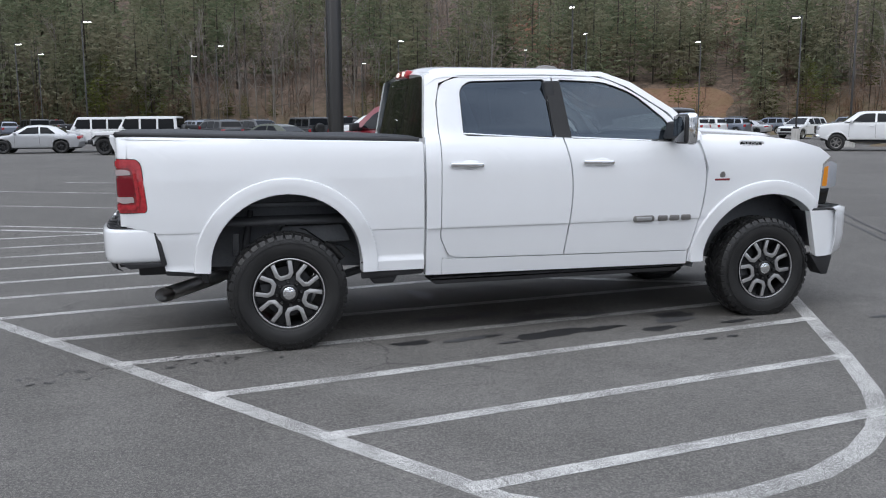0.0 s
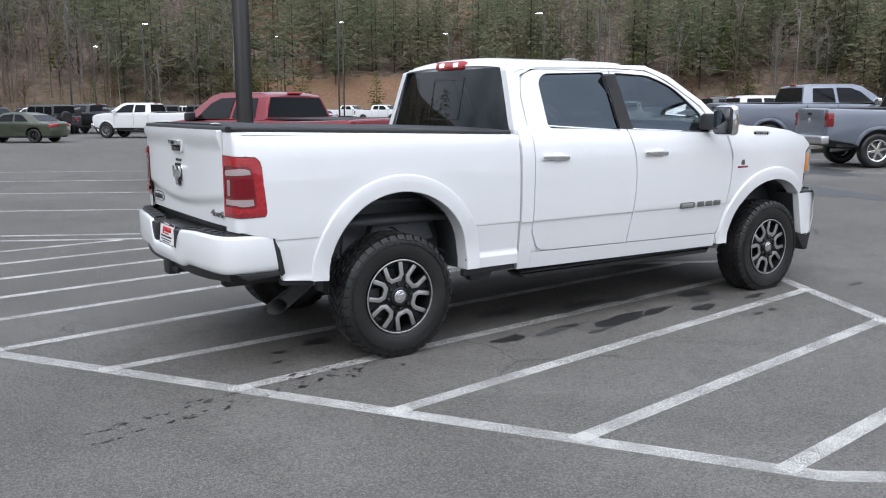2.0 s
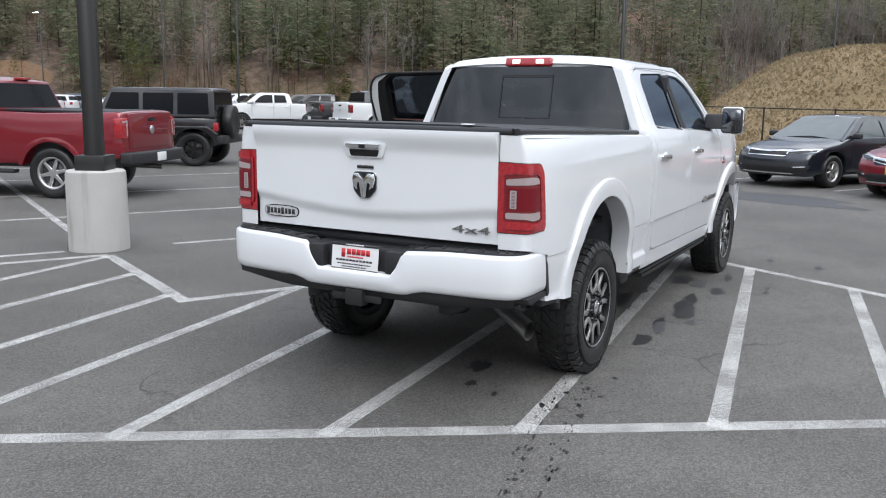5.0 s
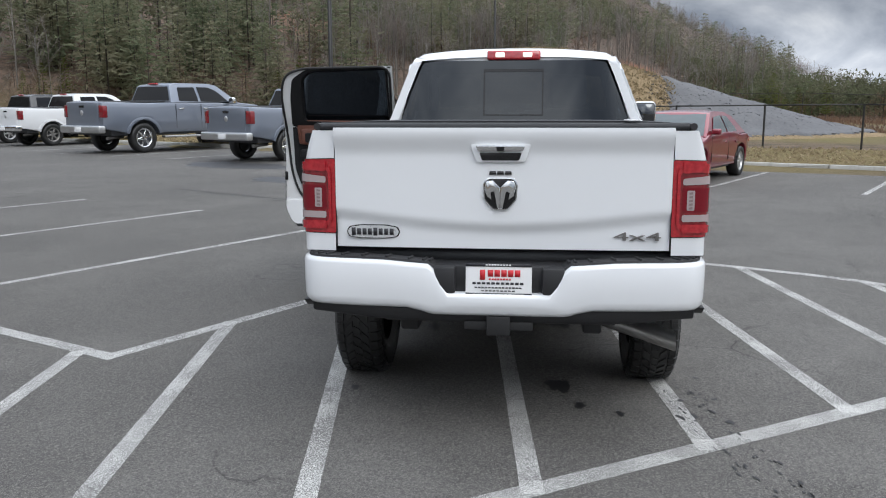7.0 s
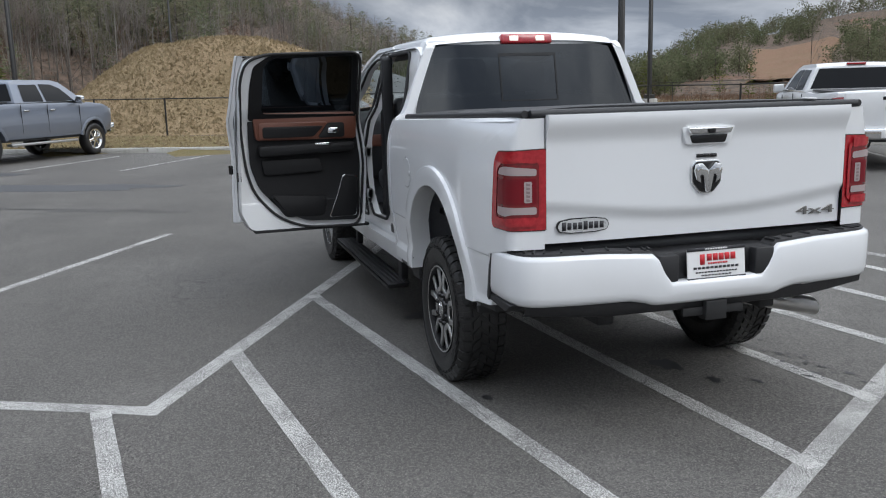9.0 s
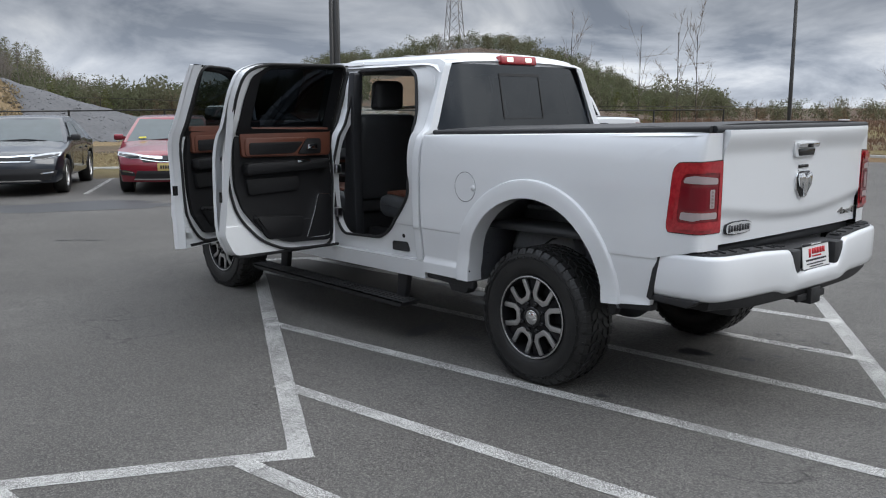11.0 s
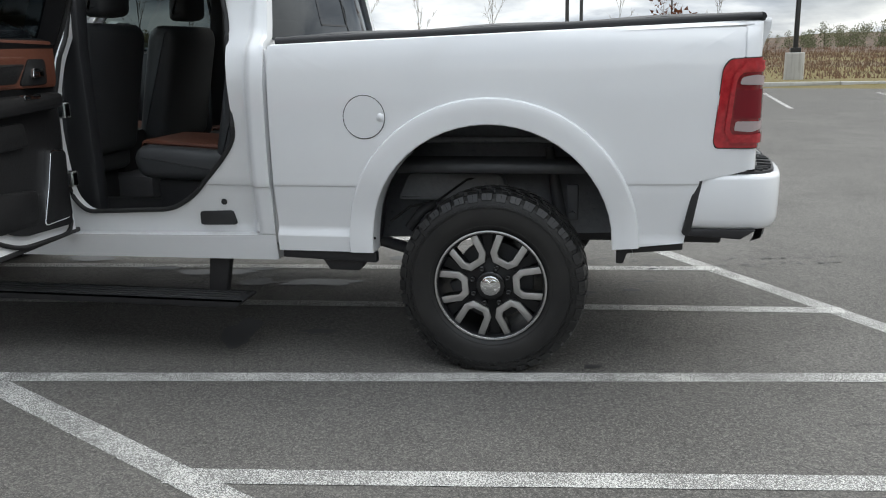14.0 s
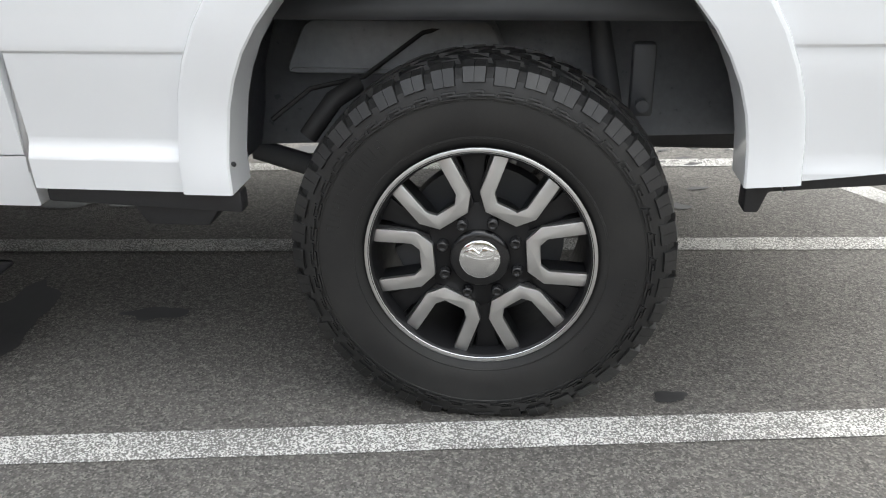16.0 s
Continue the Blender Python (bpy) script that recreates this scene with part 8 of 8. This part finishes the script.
mb = grid(lambda x, y: (x, y, land(x, y) + extra_mound(x, y) + (0.0 if extra_mound(x, y) > 0.02 else -0.25)), lin(27, 64, 66), lin(-20, 11.5, 64))
mound = tagged(part("spoil_mound", mb, MOUND), "grassed spoil mound with gravel on one flank", "mound", kind="structure")
gv = grid(lambda x, y: (x, y, land(x, y) + extra_mound(x, y) + 0.05 + 0.06 * noise.noise((x * 3, y * 3, 9)) - 0.5 * ramp01(y, -6.5, -4.5) - (0.0 if extra_mound(x, y) > 0.1 else 0.3)), lin(28, 63, 100), lin(-19.8, -4.6, 60))
tagged(part("gravel_slope", gv, GRAVEL), "grey gravel spread over the mound's flank", "gravel", kind="structure")
uv = lambda u, v: (U.x * u + V.x * v, U.y * u + V.y * v)
fence([uv(25, 46), uv(25, -16)], 1.45, 3.0, "black pipe fence between lot and field")
fence([uv(70, 40), uv(74, -50)], 2.4, 9.0, "tall dark fence at the field's far side")
vb = grid(lambda u, v: (*uv(u, v), land(*uv(u, v)) + 0.02 + 0.05 * noise.noise((u * 2, v * 2, 0))), lin(18.2, 25, 30), lin(-26, 46, 120))
tagged(part("verge", vb, VERGE), "dry winter grass verge behind the kerb", "grass", kind="structure")


def rock_mesh(seed):
    bm = bmesh.new()
    bmesh.ops.create_icosphere(bm, subdivisions=2, radius=1)
    for v in bm.verts:
        n = noise.noise(v.co * 1.1 + Vector((seed * 7.3, 0, 0)))
        v.co *= 1 + 0.55 * n + 0.12 * noise.noise(v.co * 4 + Vector((seed, 3, 0)))
        v.co.z = max(v.co.z, -0.55) * 0.75
    return sharpen(bm, 30)


rock_data = []
pile = empty("rock_pile", "pile of pale tan rip-rap rocks on the verge", "rocks")
for k in range(6):
    ob = part("rock", rock_mesh(k + 1), ROCK, pile)
    rock_data.append(ob.data)
    ob.location = (*uv(30.6, -0.6 - k * 0.95), 0.40)
    ob.scale = (0.30, 0.24, 0.22)
rk = random.Random(4)
for k in range(150):
    v = rk.uniform(-7.4, 0.2)
    layer = rk.choice((0, 0, 0, 1, 1))
    u = 30.5 + rk.gauss(0, 0.8 - 0.25 * layer)
    ob = new("rock", rock_data[k % 6])
    ob.parent = pile
    sc = rk.uniform(0.13, 0.27)
    ob.matrix_world = Matrix.LocRotScale((*uv(u, v), 0.30 + layer * 0.27), Euler((rk.uniform(0, 3), rk.uniform(-0.4, 0.4), rk.uniform(0, 6))), (sc * 1.25, sc, sc * 0.85))
pile2 = empty("rock_pile", "low pile of pale tan rocks across the field", "rocks")
for k in range(40):
    ob = new("rock", rock_data[k % 6])
    ob.parent = pile2
    sc = rk.uniform(0.22, 0.42)
    ob.matrix_world = Matrix.LocRotScale((16 + rk.uniform(-2.6, 2.6), -31 + rk.uniform(-1, 1), 0.3 + rk.choice((0, 0, 0.4))), Euler((rk.uniform(0, 3), 0, rk.uniform(0, 6))), (sc * 1.2, sc, sc * 0.8))

# power-line tower far beyond the field
tw = bmesh.new()
TH, TB = 46.0, 5.0


def leg(z, k):
    w = TB * (1 - 0.82 * (z / TH) ** 0.8) / 1.4
    return Vector(((-1, 1, 1, -1)[k] * w, (-1, -1, 1, 1)[k] * w, z))


for k in range(4):
    for i in range(9):
        z0, z1 = TH * i / 9, TH * (i + 1) / 9
        tube([leg(z0, k), leg(z1, k)], 0.16, 4, tw)
        tube([leg(z0, k), leg(z1, (k + 1) % 4)], 0.09, 3, tw)
        tube([leg(z1, k), leg(z0, (k + 1) % 4)], 0.09, 3, tw)
for z in (31, 36, 41):
    tube([(-7, 0, z), (7, 0, z)], 0.2, 4, tw)
    tube([(-7, 0, z), (0, 0, z + 2.5), (7, 0, z)], 0.12, 4, tw)
tower = tagged(part("power_tower", tw, STEEL), "grey lattice steel power-line tower on the hill", "tower")
a = radians(132.2)
tower.matrix_world = pose(330 * math.sin(a), 330 * math.cos(a), land(330 * math.sin(a), 330 * math.cos(a)) - 1, 0, 0, 30)

# ---- woods ----
nr = np.random.default_rng(21)


def limb(p, q, r0, r1):
    """A three-sided stick as arrays."""
    p, q = np.array(p, float), np.array(q, float)
    d = (q - p) / (np.linalg.norm(q - p) + 1e-9)
    a = np.cross(d, (0.3, 0.9, 0.1))
    a /= np.linalg.norm(a) + 1e-9
    b = np.cross(d, a)
    ring = [math.cos(t) * a + math.sin(t) * b for t in (0, 2.094, 4.189)]
    v = np.array([p + r0 * x for x in ring] + [q + r1 * x for x in ring])
    f = np.array([(0, 1, 4), (0, 4, 3), (1, 2, 5), (1, 5, 4), (2, 0, 3), (2, 3, 5)])
    return v, f


def gather(pieces):
    vs, fs, ms, n = [], [], [], 0
    for v, f, m in pieces:
        vs.append(v)
        fs.append(f + n)
        ms.append(np.full(len(f), m))
        n += len(v)
    return np.concatenate(vs), np.concatenate(fs), np.concatenate(ms)


def tufts(c, spread, size, n, flat=0.6):
    """n small leaf triangles round a point."""
    o = c + nr.normal(0, 1, (n, 3)) * spread * (1, 1, flat)
    a, b = nr.normal(0, 1, (n, 3)), nr.normal(0, 1, (n, 3))
    a *= size / np.linalg.norm(a, axis=1)[:, None]
    b *= size / np.linalg.norm(b, axis=1)[:, None]
    v = np.stack([o - a * 0.6, o + a * 0.6, o + b], 1).reshape(-1, 3)
    return v, np.arange(3 * n).reshape(-1, 3)


def blades_at(o, d, length, width):
    """Thin pointed slips from points o along d."""
    side = np.cross(d, nr.normal(0, 1, o.shape))
    side *= width / (np.linalg.norm(side, axis=1)[:, None] + 1e-9)
    v = np.stack([o - side, o + side, o + d * length], 1).reshape(-1, 3)
    return v, np.arange(len(v)).reshape(-1, 3)


def pine_tree(h, low=0.22, width=0.21, n=280, leaf=0.9, rounded_top=0.75):
    """Trunk, a few boughs, and a crown of many drooping needle sprays in uneven whorls."""
    out = [(*limb((0, 0, -0.5), (0, 0, h * 0.55), h * 0.009, h * 0.005), 1), (*limb((0, 0, h * 0.55), (0, 0, h * 0.93), h * 0.005, 0.01), 1)]
    whorls = 13
    lean = nr.uniform(0, 6.283, whorls)
    f = nr.uniform(0, 1, n) ** 1.15
    ring = np.clip((f * whorls).astype(int), 0, whorls - 1)
    f = (ring + nr.uniform(0.1, 0.75, n)) / whorls
    reach = h * width * (1 - f) ** rounded_top * (0.6 + 0.4 * np.minimum(1, f * 4)) + 0.15
    arms = lean[ring] + (nr.integers(0, 5, n) + nr.normal(0, 0.13, n)) * 1.2566
    arm_len = (0.75 + 0.4 * np.sin(lean[ring] * 7 + nr.integers(0, 5, n)))
    rr = reach * arm_len * nr.uniform(0.25, 1.05, n) ** 0.6
    o = np.stack([rr * np.cos(arms), rr * np.sin(arms), h * low + f * h * (1 - low) + rr * 0.12], 1)
    d = np.stack([np.cos(arms), np.sin(arms), nr.uniform(-0.45, 0.25, n)], 1) + nr.normal(0, 0.42, (n, 3)) * (1, 1, 0.6)
    d /= np.linalg.norm(d, axis=1)[:, None]
    size = leaf * (0.6 + 0.6 * (1 - f))[:, None] * nr.uniform(0.7, 1.3, (n, 1))
    out.append((*blades_at(o - d * size * 0.4, d, size * 1.15, size * 0.17), 0))
    for k in range(7):
        q = k / 7
        t = nr.uniform(0, 6.283)
        r = h * width * (1 - q) * 0.8
        z = h * low + q * h * (1 - low) * 0.9
        out.append((*limb((0, 0, z), (r * math.cos(t), r * math.sin(t), z + r * 0.12), h * 0.0022, 0.012), 1))
    return gather(out)


def round_tree(h, n=207, leaf=1.12):
    """A broad crown of several uneven clumps."""
    out = [(*limb((0, 0, -0.5), (0, 0, h * 0.7), h * 0.013, h * 0.006), 1)]
    for k in range(9):
        c = np.array((nr.normal(0, 0.17) * h, nr.normal(0, 0.17) * h, h * (0.10 + 0.085 * k + nr.uniform(0, 0.06))))
        out.append((*limb((0, 0, c[2] * 0.6), c, h * 0.004, 0.02), 1))
        m = n // 9
        o = c + np.clip(nr.normal(0, 1, (m, 3)), -1.5, 1.5) * h * (0.125, 0.125, 0.075)
        d = nr.normal(0, 1, (m, 3))
        d /= np.linalg.norm(d, axis=1)[:, None]
        out.append((*blades_at(o, d, leaf * nr.uniform(0.6, 1.3, (m, 1)), leaf * 0.24), 0))
    return gather(out)


def bare_tree(h, spread=0.34, levels=2, kids=4, thick=0.010, tufted=0, leaf=0.14, twigs=7, twig=0.9):
    """Trunk and limbs, ending in fans of fine twigs."""
    out = []

    def grow(p, d, length, r, lev):
        q = p + d * length
        out.append((*limb(p, q, r, r * 0.62), 0 if lev else 1))
        if lev:
            m = twigs
            o = p + d * length * nr.uniform(0.35, 1.0, (m, 1))
            e = d * 0.9 + nr.normal(0, 1, (m, 3)) * spread * 1.5 + (0, 0, 0.35)
            e /= np.linalg.norm(e, axis=1)[:, None]
            out.append((*blades_at(o, e, twig * nr.uniform(0.5, 1.2, (m, 1)), max(0.008, r * 0.35)), 0))
            if tufted:
                out.append((*tufts(q, 0.18, leaf, tufted), 2))
        if lev >= levels:
            return
        for k in range(kids if lev else kids + 7):
            s = nr.uniform(0.4, 1.0) if lev else nr.uniform(0.28, 1.0)
            b = p + d * length * s
            e = d * nr.uniform(0.7, 1.2) + nr.normal(0, 1, 3) * spread * 1.6 + np.array((0, 0, 0.25))
            e /= np.linalg.norm(e)
            grow(b, e, length * nr.uniform(0.22, 0.42) * (1.25 - 0.5 * s if not lev else 1), r * 0.42, lev + 1)

    grow(np.array((0, 0, -0.3)), np.array((nr.normal(0, 0.03), nr.normal(0, 0.03), 1.0)), h * 0.86, h * thick, 0)
    return gather(out)


def mesh_from(name, v, f, mi, mats):
    me = bpy.data.meshes.new(name)
    me.vertices.add(len(v))
    me.vertices.foreach_set("co", v.astype(np.float32).ravel())
    me.loops.add(len(f) * 3)
    me.loops.foreach_set("vertex_index", f.astype(np.int32).ravel())
    me.polygons.add(len(f))
    me.polygons.foreach_set("loop_start", np.arange(0, len(f) * 3, 3, dtype=np.int32))
    me.polygons.foreach_set("material_index", mi.astype(np.int32))
    for m in mats:
        me.materials.append(m)
    me.update(calc_edges=True)
    return me


def plant(templates, spots, name, label, mats, category="trees"):
    """Many trees joined into one mass."""
    vs, fs, ms, n = [], [], [], 0
    for x, y, z, k, sc, tw in spots:
        v, f, m = templates[k % len(templates)]
        c, s = math.cos(tw), math.sin(tw)
        r = np.array(((c, -s, 0), (s, c, 0), (0, 0, 1))) * sc
        vs.append(v @ r.T + (x, y, z))
        fs.append(f + n)
        ms.append(m)
        n += len(v)
    ob = new(name, mesh_from(name, np.concatenate(vs), np.concatenate(fs), np.concatenate(ms), mats))
    return tagged(ob, label, category, kind="stuff")


pines = [pine_tree(14 + 1.4 * k, (0.03, 0.08, 0.22, 0.05, 0.12, 0.28)[k], 0.24 + 0.04 * (k % 2), 400, 1.0, 0.62) for k in range(6)]
rounds = [round_tree(9 + k) for k in range(5)]
bares = [bare_tree(12 + 1.5 * k, 0.34, 2, 2, 0.0075, twigs=6, twig=1.6) for k in range(6)]
ridge_bushes = [bare_tree(3.6 + 0.5 * k, 0.75, 1, 4, 0.006, twigs=10, twig=1.35) for k in range(4)]
bushes = [bare_tree(3.0 + 0.6 * k, 0.65, 1, 2, 0.007, twigs=9, twig=1.4) for k in range(4)]
pine_spots, bare_spots, bush_spots, young_spots, hill_spots, ridge_spots = [], [], [], [], [], []
wr = random.Random(17)


def at(az, r):
    return r * math.sin(radians(az)), r * math.cos(radians(az))


def sow(n, az0, az1, r0, r1, green, lo, hi, bias=1.0, kinds=None):
    """Scatter trees over a sector; green sets how many keep their needles, in drifts."""
    for _ in range(n):
        az, r = wr.uniform(az0, az1), r0 + (r1 - r0) * wr.random() ** bias
        x, y = at(az, r)
        if 20 < az < 37 and r < 141 and wr.random() < 0.8:
            continue
        drift = noise.noise((x * 0.022, y * 0.022, 7)) + 0.5 * noise.noise((x * 0.07, y * 0.07, 1))
        if abs(az - 128.8) < 2.4 and r < 275:
            continue
        ever, leafless = kinds or (pine_spots, bare_spots)
        if drift + green > 0:
            ever.append((x, y, land(x, y) - 0.3, wr.randrange(30), wr.uniform(lo, hi), wr.uniform(0, 6.28)))
        else:
            leafless.append((x, y, land(x, y) - 0.3, wr.randrange(30), wr.uniform(lo, hi) * (0.55 if kinds else 1.0), wr.uniform(0, 6.28)))


sow(120, -48, 20, 126, 142, -0.5, 0.60, 1.0)
sow(400, -48, 80, 127, 146, 0.06, 0.45, 1.0)
sow(820, -48, 80, 140, 225, 0.26, 0.65, 1.15, 1.3)
sow(150, -110, -48, 128, 220, 0.1, 0.5, 1.0)
sow(240, 78, 92, 134, 190, 0.12, 0.42, 0.85)
sow(760, 76, 106, 148, 265, -0.2, 0.40, 0.74)
for _ in range(1300):
    x, y = at(wr.uniform(78, 110), wr.uniform(235, 395))
    green = noise.noise((x * 0.02, y * 0.02, 7)) > 0.22
    (hill_spots if green else ridge_spots).append((x, y, land(x, y) - 0.3, wr.randrange(30), wr.uniform(0.35, 0.6) if green else wr.uniform(0.9, 1.7), wr.uniform(0, 6.28)))
sow(330, 100, 122, 150, 200, 0.75, 0.42, 0.70, kinds=(hill_spots, bare_spots))
sow(90, 110, 120, 175, 320, 0.4, 0.25, 0.5, kinds=(hill_spots, bare_spots))
sow(900, 119, 150, 172, 400, 0.30, 0.40, 0.72, 0.9, kinds=(hill_spots, bare_spots))
sow(320, 146, 200, 150, 230, 0.35, 0.18, 0.42, kinds=(hill_spots, bare_spots))
sow(120, 200, 250, 150, 260, 0.15, 0.22, 0.5)
for k in range(900):
    az, r = wr.uniform(-48, 105), 125 + 42 * wr.random() ** 1.5
    if 20 < az < 37 and r < 139 and wr.random() < 0.75:
        continue
    x, y = at(az, r + (22 if az > 80 else 0))
    bush_spots.append((x, y, land(x, y) - 0.1, k, wr.uniform(0.7, 1.9), wr.uniform(0, 6)))
for k in range(560):
    x, y = at(wr.uniform(84, 190), wr.uniform(76, 150))
    if U.x * x + U.y * y > 72 or y < -48:
        bush_spots.append((x, y, land(x, y) - 0.1, k, wr.uniform(0.30, 0.75), wr.uniform(0, 6)))
for k in range(80):
    x, y = at(wr.uniform(-45, 80), wr.uniform(126, 138))
    young_spots.append((x, y, land(x, y) - 0.1, k, wr.uniform(0.20, 0.55), wr.uniform(0, 6)))
for k in range(26):
    x, y = at(wr.uniform(84, 150), wr.uniform(88, 140))
    young_spots.append((x, y, land(x, y) - 0.1, k, wr.uniform(0.14, 0.26), wr.uniform(0, 6)))
slope = grid(lambda a, r: (*at(a, r), land(*at(a, r)) + 0.5 + 0.3 * noise.noise((a * 0.9, r * 0.1, 4)) - 2.0 * ramp01(abs(a - 128.8 + 1.2 * noise.noise((r * 0.03, 1, 1))), 2.0, 3.4) - 2.0 * ramp01(r, 255, 285)), lin(124.5, 133, 40), lin(166, 290, 40))
tagged(part("clay_slope", slope, CLAY), "bare brown clay slope on the low hill", "bank", kind="structure")
bank = grid(lambda a, r: (*at(a, r), land(*at(a, r)) + 0.35 + 0.25 * noise.noise((a * 0.8, r * 0.3, 2)) - 1.5 * ramp01(abs(a - 28.5), 6.0, 9.5) - 1.2 * ramp01(r, 138, 144 + 4 * noise.noise((a * 0.5, 3, 1)))), lin(19, 38, 50), lin(124.5, 147, 24))
tagged(part("clay_bank", bank, CLAY), "bare orange clay bank below the woods", "bank", kind="structure")
plant(pines, pine_spots, "pine_woods", "dark green pine woods on the hillside", [PINE, BARK])
plant(rounds, hill_spots, "hill_woods", "olive and dark green mixed woods on a low hill", [HILL_LEAF, BARK])
plant(bares, bare_spots, "bare_woods", "grey leafless winter woods on the hillside", [TWIG, PALE_BARK])
plant(ridge_bushes, ridge_spots, "ridge_woods", "grey-brown leafless woods on the far ridge", [TWIG, BARK])
plant(bushes, bush_spots, "brush", "brown leafless brush along the wood's edge", [BRUSH, BARK], "brush")
plant(pines, young_spots, "young_pines", "young yellow-green pines along the wood's edge", [YELLOW_PINE, BARK])


def single_tree(x, y, tree, mats, label, category="tree", z=None):
    """One tree with trunk and crown as parts."""
    v, f, m = tree
    root = empty("tree", label, category, pose(x, y, land(x, y) if z is None else z))
    for k, (nm, mat) in enumerate(mats):
        sel = m == k
        if not sel.any():
            continue
        ids, inv = np.unique(f[sel], return_inverse=True)
        ob = new(nm, mesh_from(nm, v[ids], inv.reshape(-1, 3), np.zeros(int(sel.sum())), [mat]))
        ob.parent = root
    return root


bare_mats = (("crown", TWIG), ("trunk", BARK), ("foliage", RUST_LEAF))
single_tree(-2.1, -25.4, bare_tree(4.9, 0.42, 2, 4, 0.009, 7, 0.13, 5, 0.5), bare_mats, "small tree with a few rust-brown leaves", z=0.1)
for x, y, h in ((9.5, -29.5, 4.0), (7.6, -30.5, 4.2), (-0.4, -31.0, 4.0), (5.5, -37, 4.5), (-12, -33, 4.6), (-4.6, -36, 4.3), (12.4, -20.5, 4.8), (18.6, -21.4, 5.2), (22.3, -34.5, 6.5), (33, -46, 8.0), (44, -38, 6.5)):
    single_tree(x, y, bare_tree(h, 0.26, 2, 2, 0.0042, twigs=5, twig=h * 0.08), bare_mats[:2], "thin leafless tree beyond the kerb", z=0.1)
for x, y, h in ((87.7, 18.5, 4.6), (95, -43.9, 4.4), (95, -54.8, 5.2)):
    single_tree(x, y, pine_tree(h, 0.05, 0.30, 420, 0.40), (("crown", YELLOW_PINE), ("trunk", BARK)), "young yellow-green pine beyond the fence")

# grass tufts on the mound and the verge, loose stones on the flank
def blades(n, xs, ys, ok, h0, h1, w, name, label, mat):
    px, py = nr.uniform(*xs, n), nr.uniform(*ys, n)
    pts = [(a, b, land(a, b) + extra_mound(a, b)) for a, b in zip(px, py) if ok(a, b)]
    c = np.array(pts)
    m = len(c)
    sd = nr.normal(0, w, (m, 3)) * (1, 1, 0)
    tip = np.stack([nr.normal(0, w * 1.5, m), nr.normal(0, w * 1.5, m), nr.uniform(h0, h1, m)], 1)
    v = np.stack([c - sd, c + sd, c + tip], 1).reshape(-1, 3)
    tagged(new(name, mesh_from(name, v, np.arange(len(v)).reshape(-1, 3), np.zeros(m), [mat])), label, "grass", kind="stuff")


STRAW = leaves("straw", (0.26, 0.205, 0.125), (0.40, 0.325, 0.21), (0.28, 0.22, 0.135), 0.7)
blades(60000, (28, 58), (-14, 10), lambda x, y: extra_mound(x, y) > 0.05 and y > -6.5 + 2 * noise.noise((x * 0.3, y * 0.3, 1)), 0.05, 0.16, 0.04, "mound_grass", "straw-coloured dry grass tufts on the mound", STRAW)
blades(30000, (9, 42), (-27, 20), lambda x, y: 18.3 < U.x * x + U.y * y < 25.5, 0.04, 0.12, 0.05, "verge_grass", "short straw-coloured grass on the verge", STRAW)
blades(36000, (28, 58), (-19.5, -4), lambda x, y: extra_mound(x, y) > 0.1 and y < -5.5 + 2 * noise.noise((x * 0.3, y * 0.3, 1)), 0.02, 0.06, 0.05, "gravel_stones", "loose grey stones on the mound's flank", leaves("stone_chips", (0.10, 0.10, 0.105), (0.30, 0.30, 0.31)))

# tall dry grass in the field
gn = 16000
gr_az = nr.uniform(80, 200, gn)
gr_r = nr.uniform(42, 150, gn)
gx, gy = gr_r * np.sin(np.radians(gr_az)), gr_r * np.cos(np.radians(gr_az))
keep = (U.x * gx + U.y * gy > 30) | (gy < -40)
gx, gy = gx[keep], gy[keep]
gz = np.array([land(a, b) for a, b in zip(gx, gy)])
c = np.repeat(np.stack([gx, gy, gz], 1), 5, axis=0)
c[:, :2] += nr.normal(0, 0.35, (len(c), 2))
hh = nr.uniform(0.10, 0.42, len(c)) + 0.25 * np.clip((np.hypot(c[:, 0], c[:, 1]) - 70) / 60, 0, 1)
side = nr.normal(0, 0.028, (len(c), 3)) * (1, 1, 0)
v = np.stack([c - side, c + side, c + np.stack([nr.normal(0, 0.1, len(c)), nr.normal(0, 0.1, len(c)), hh], 1)], 1).reshape(-1, 3)
tagged(new("field_grass", mesh_from("field_grass", v, np.arange(len(v)).reshape(-1, 3), np.zeros(len(c)), [BRUSH])), "tall rust-brown dry grass in the field", "grass", kind="stuff")
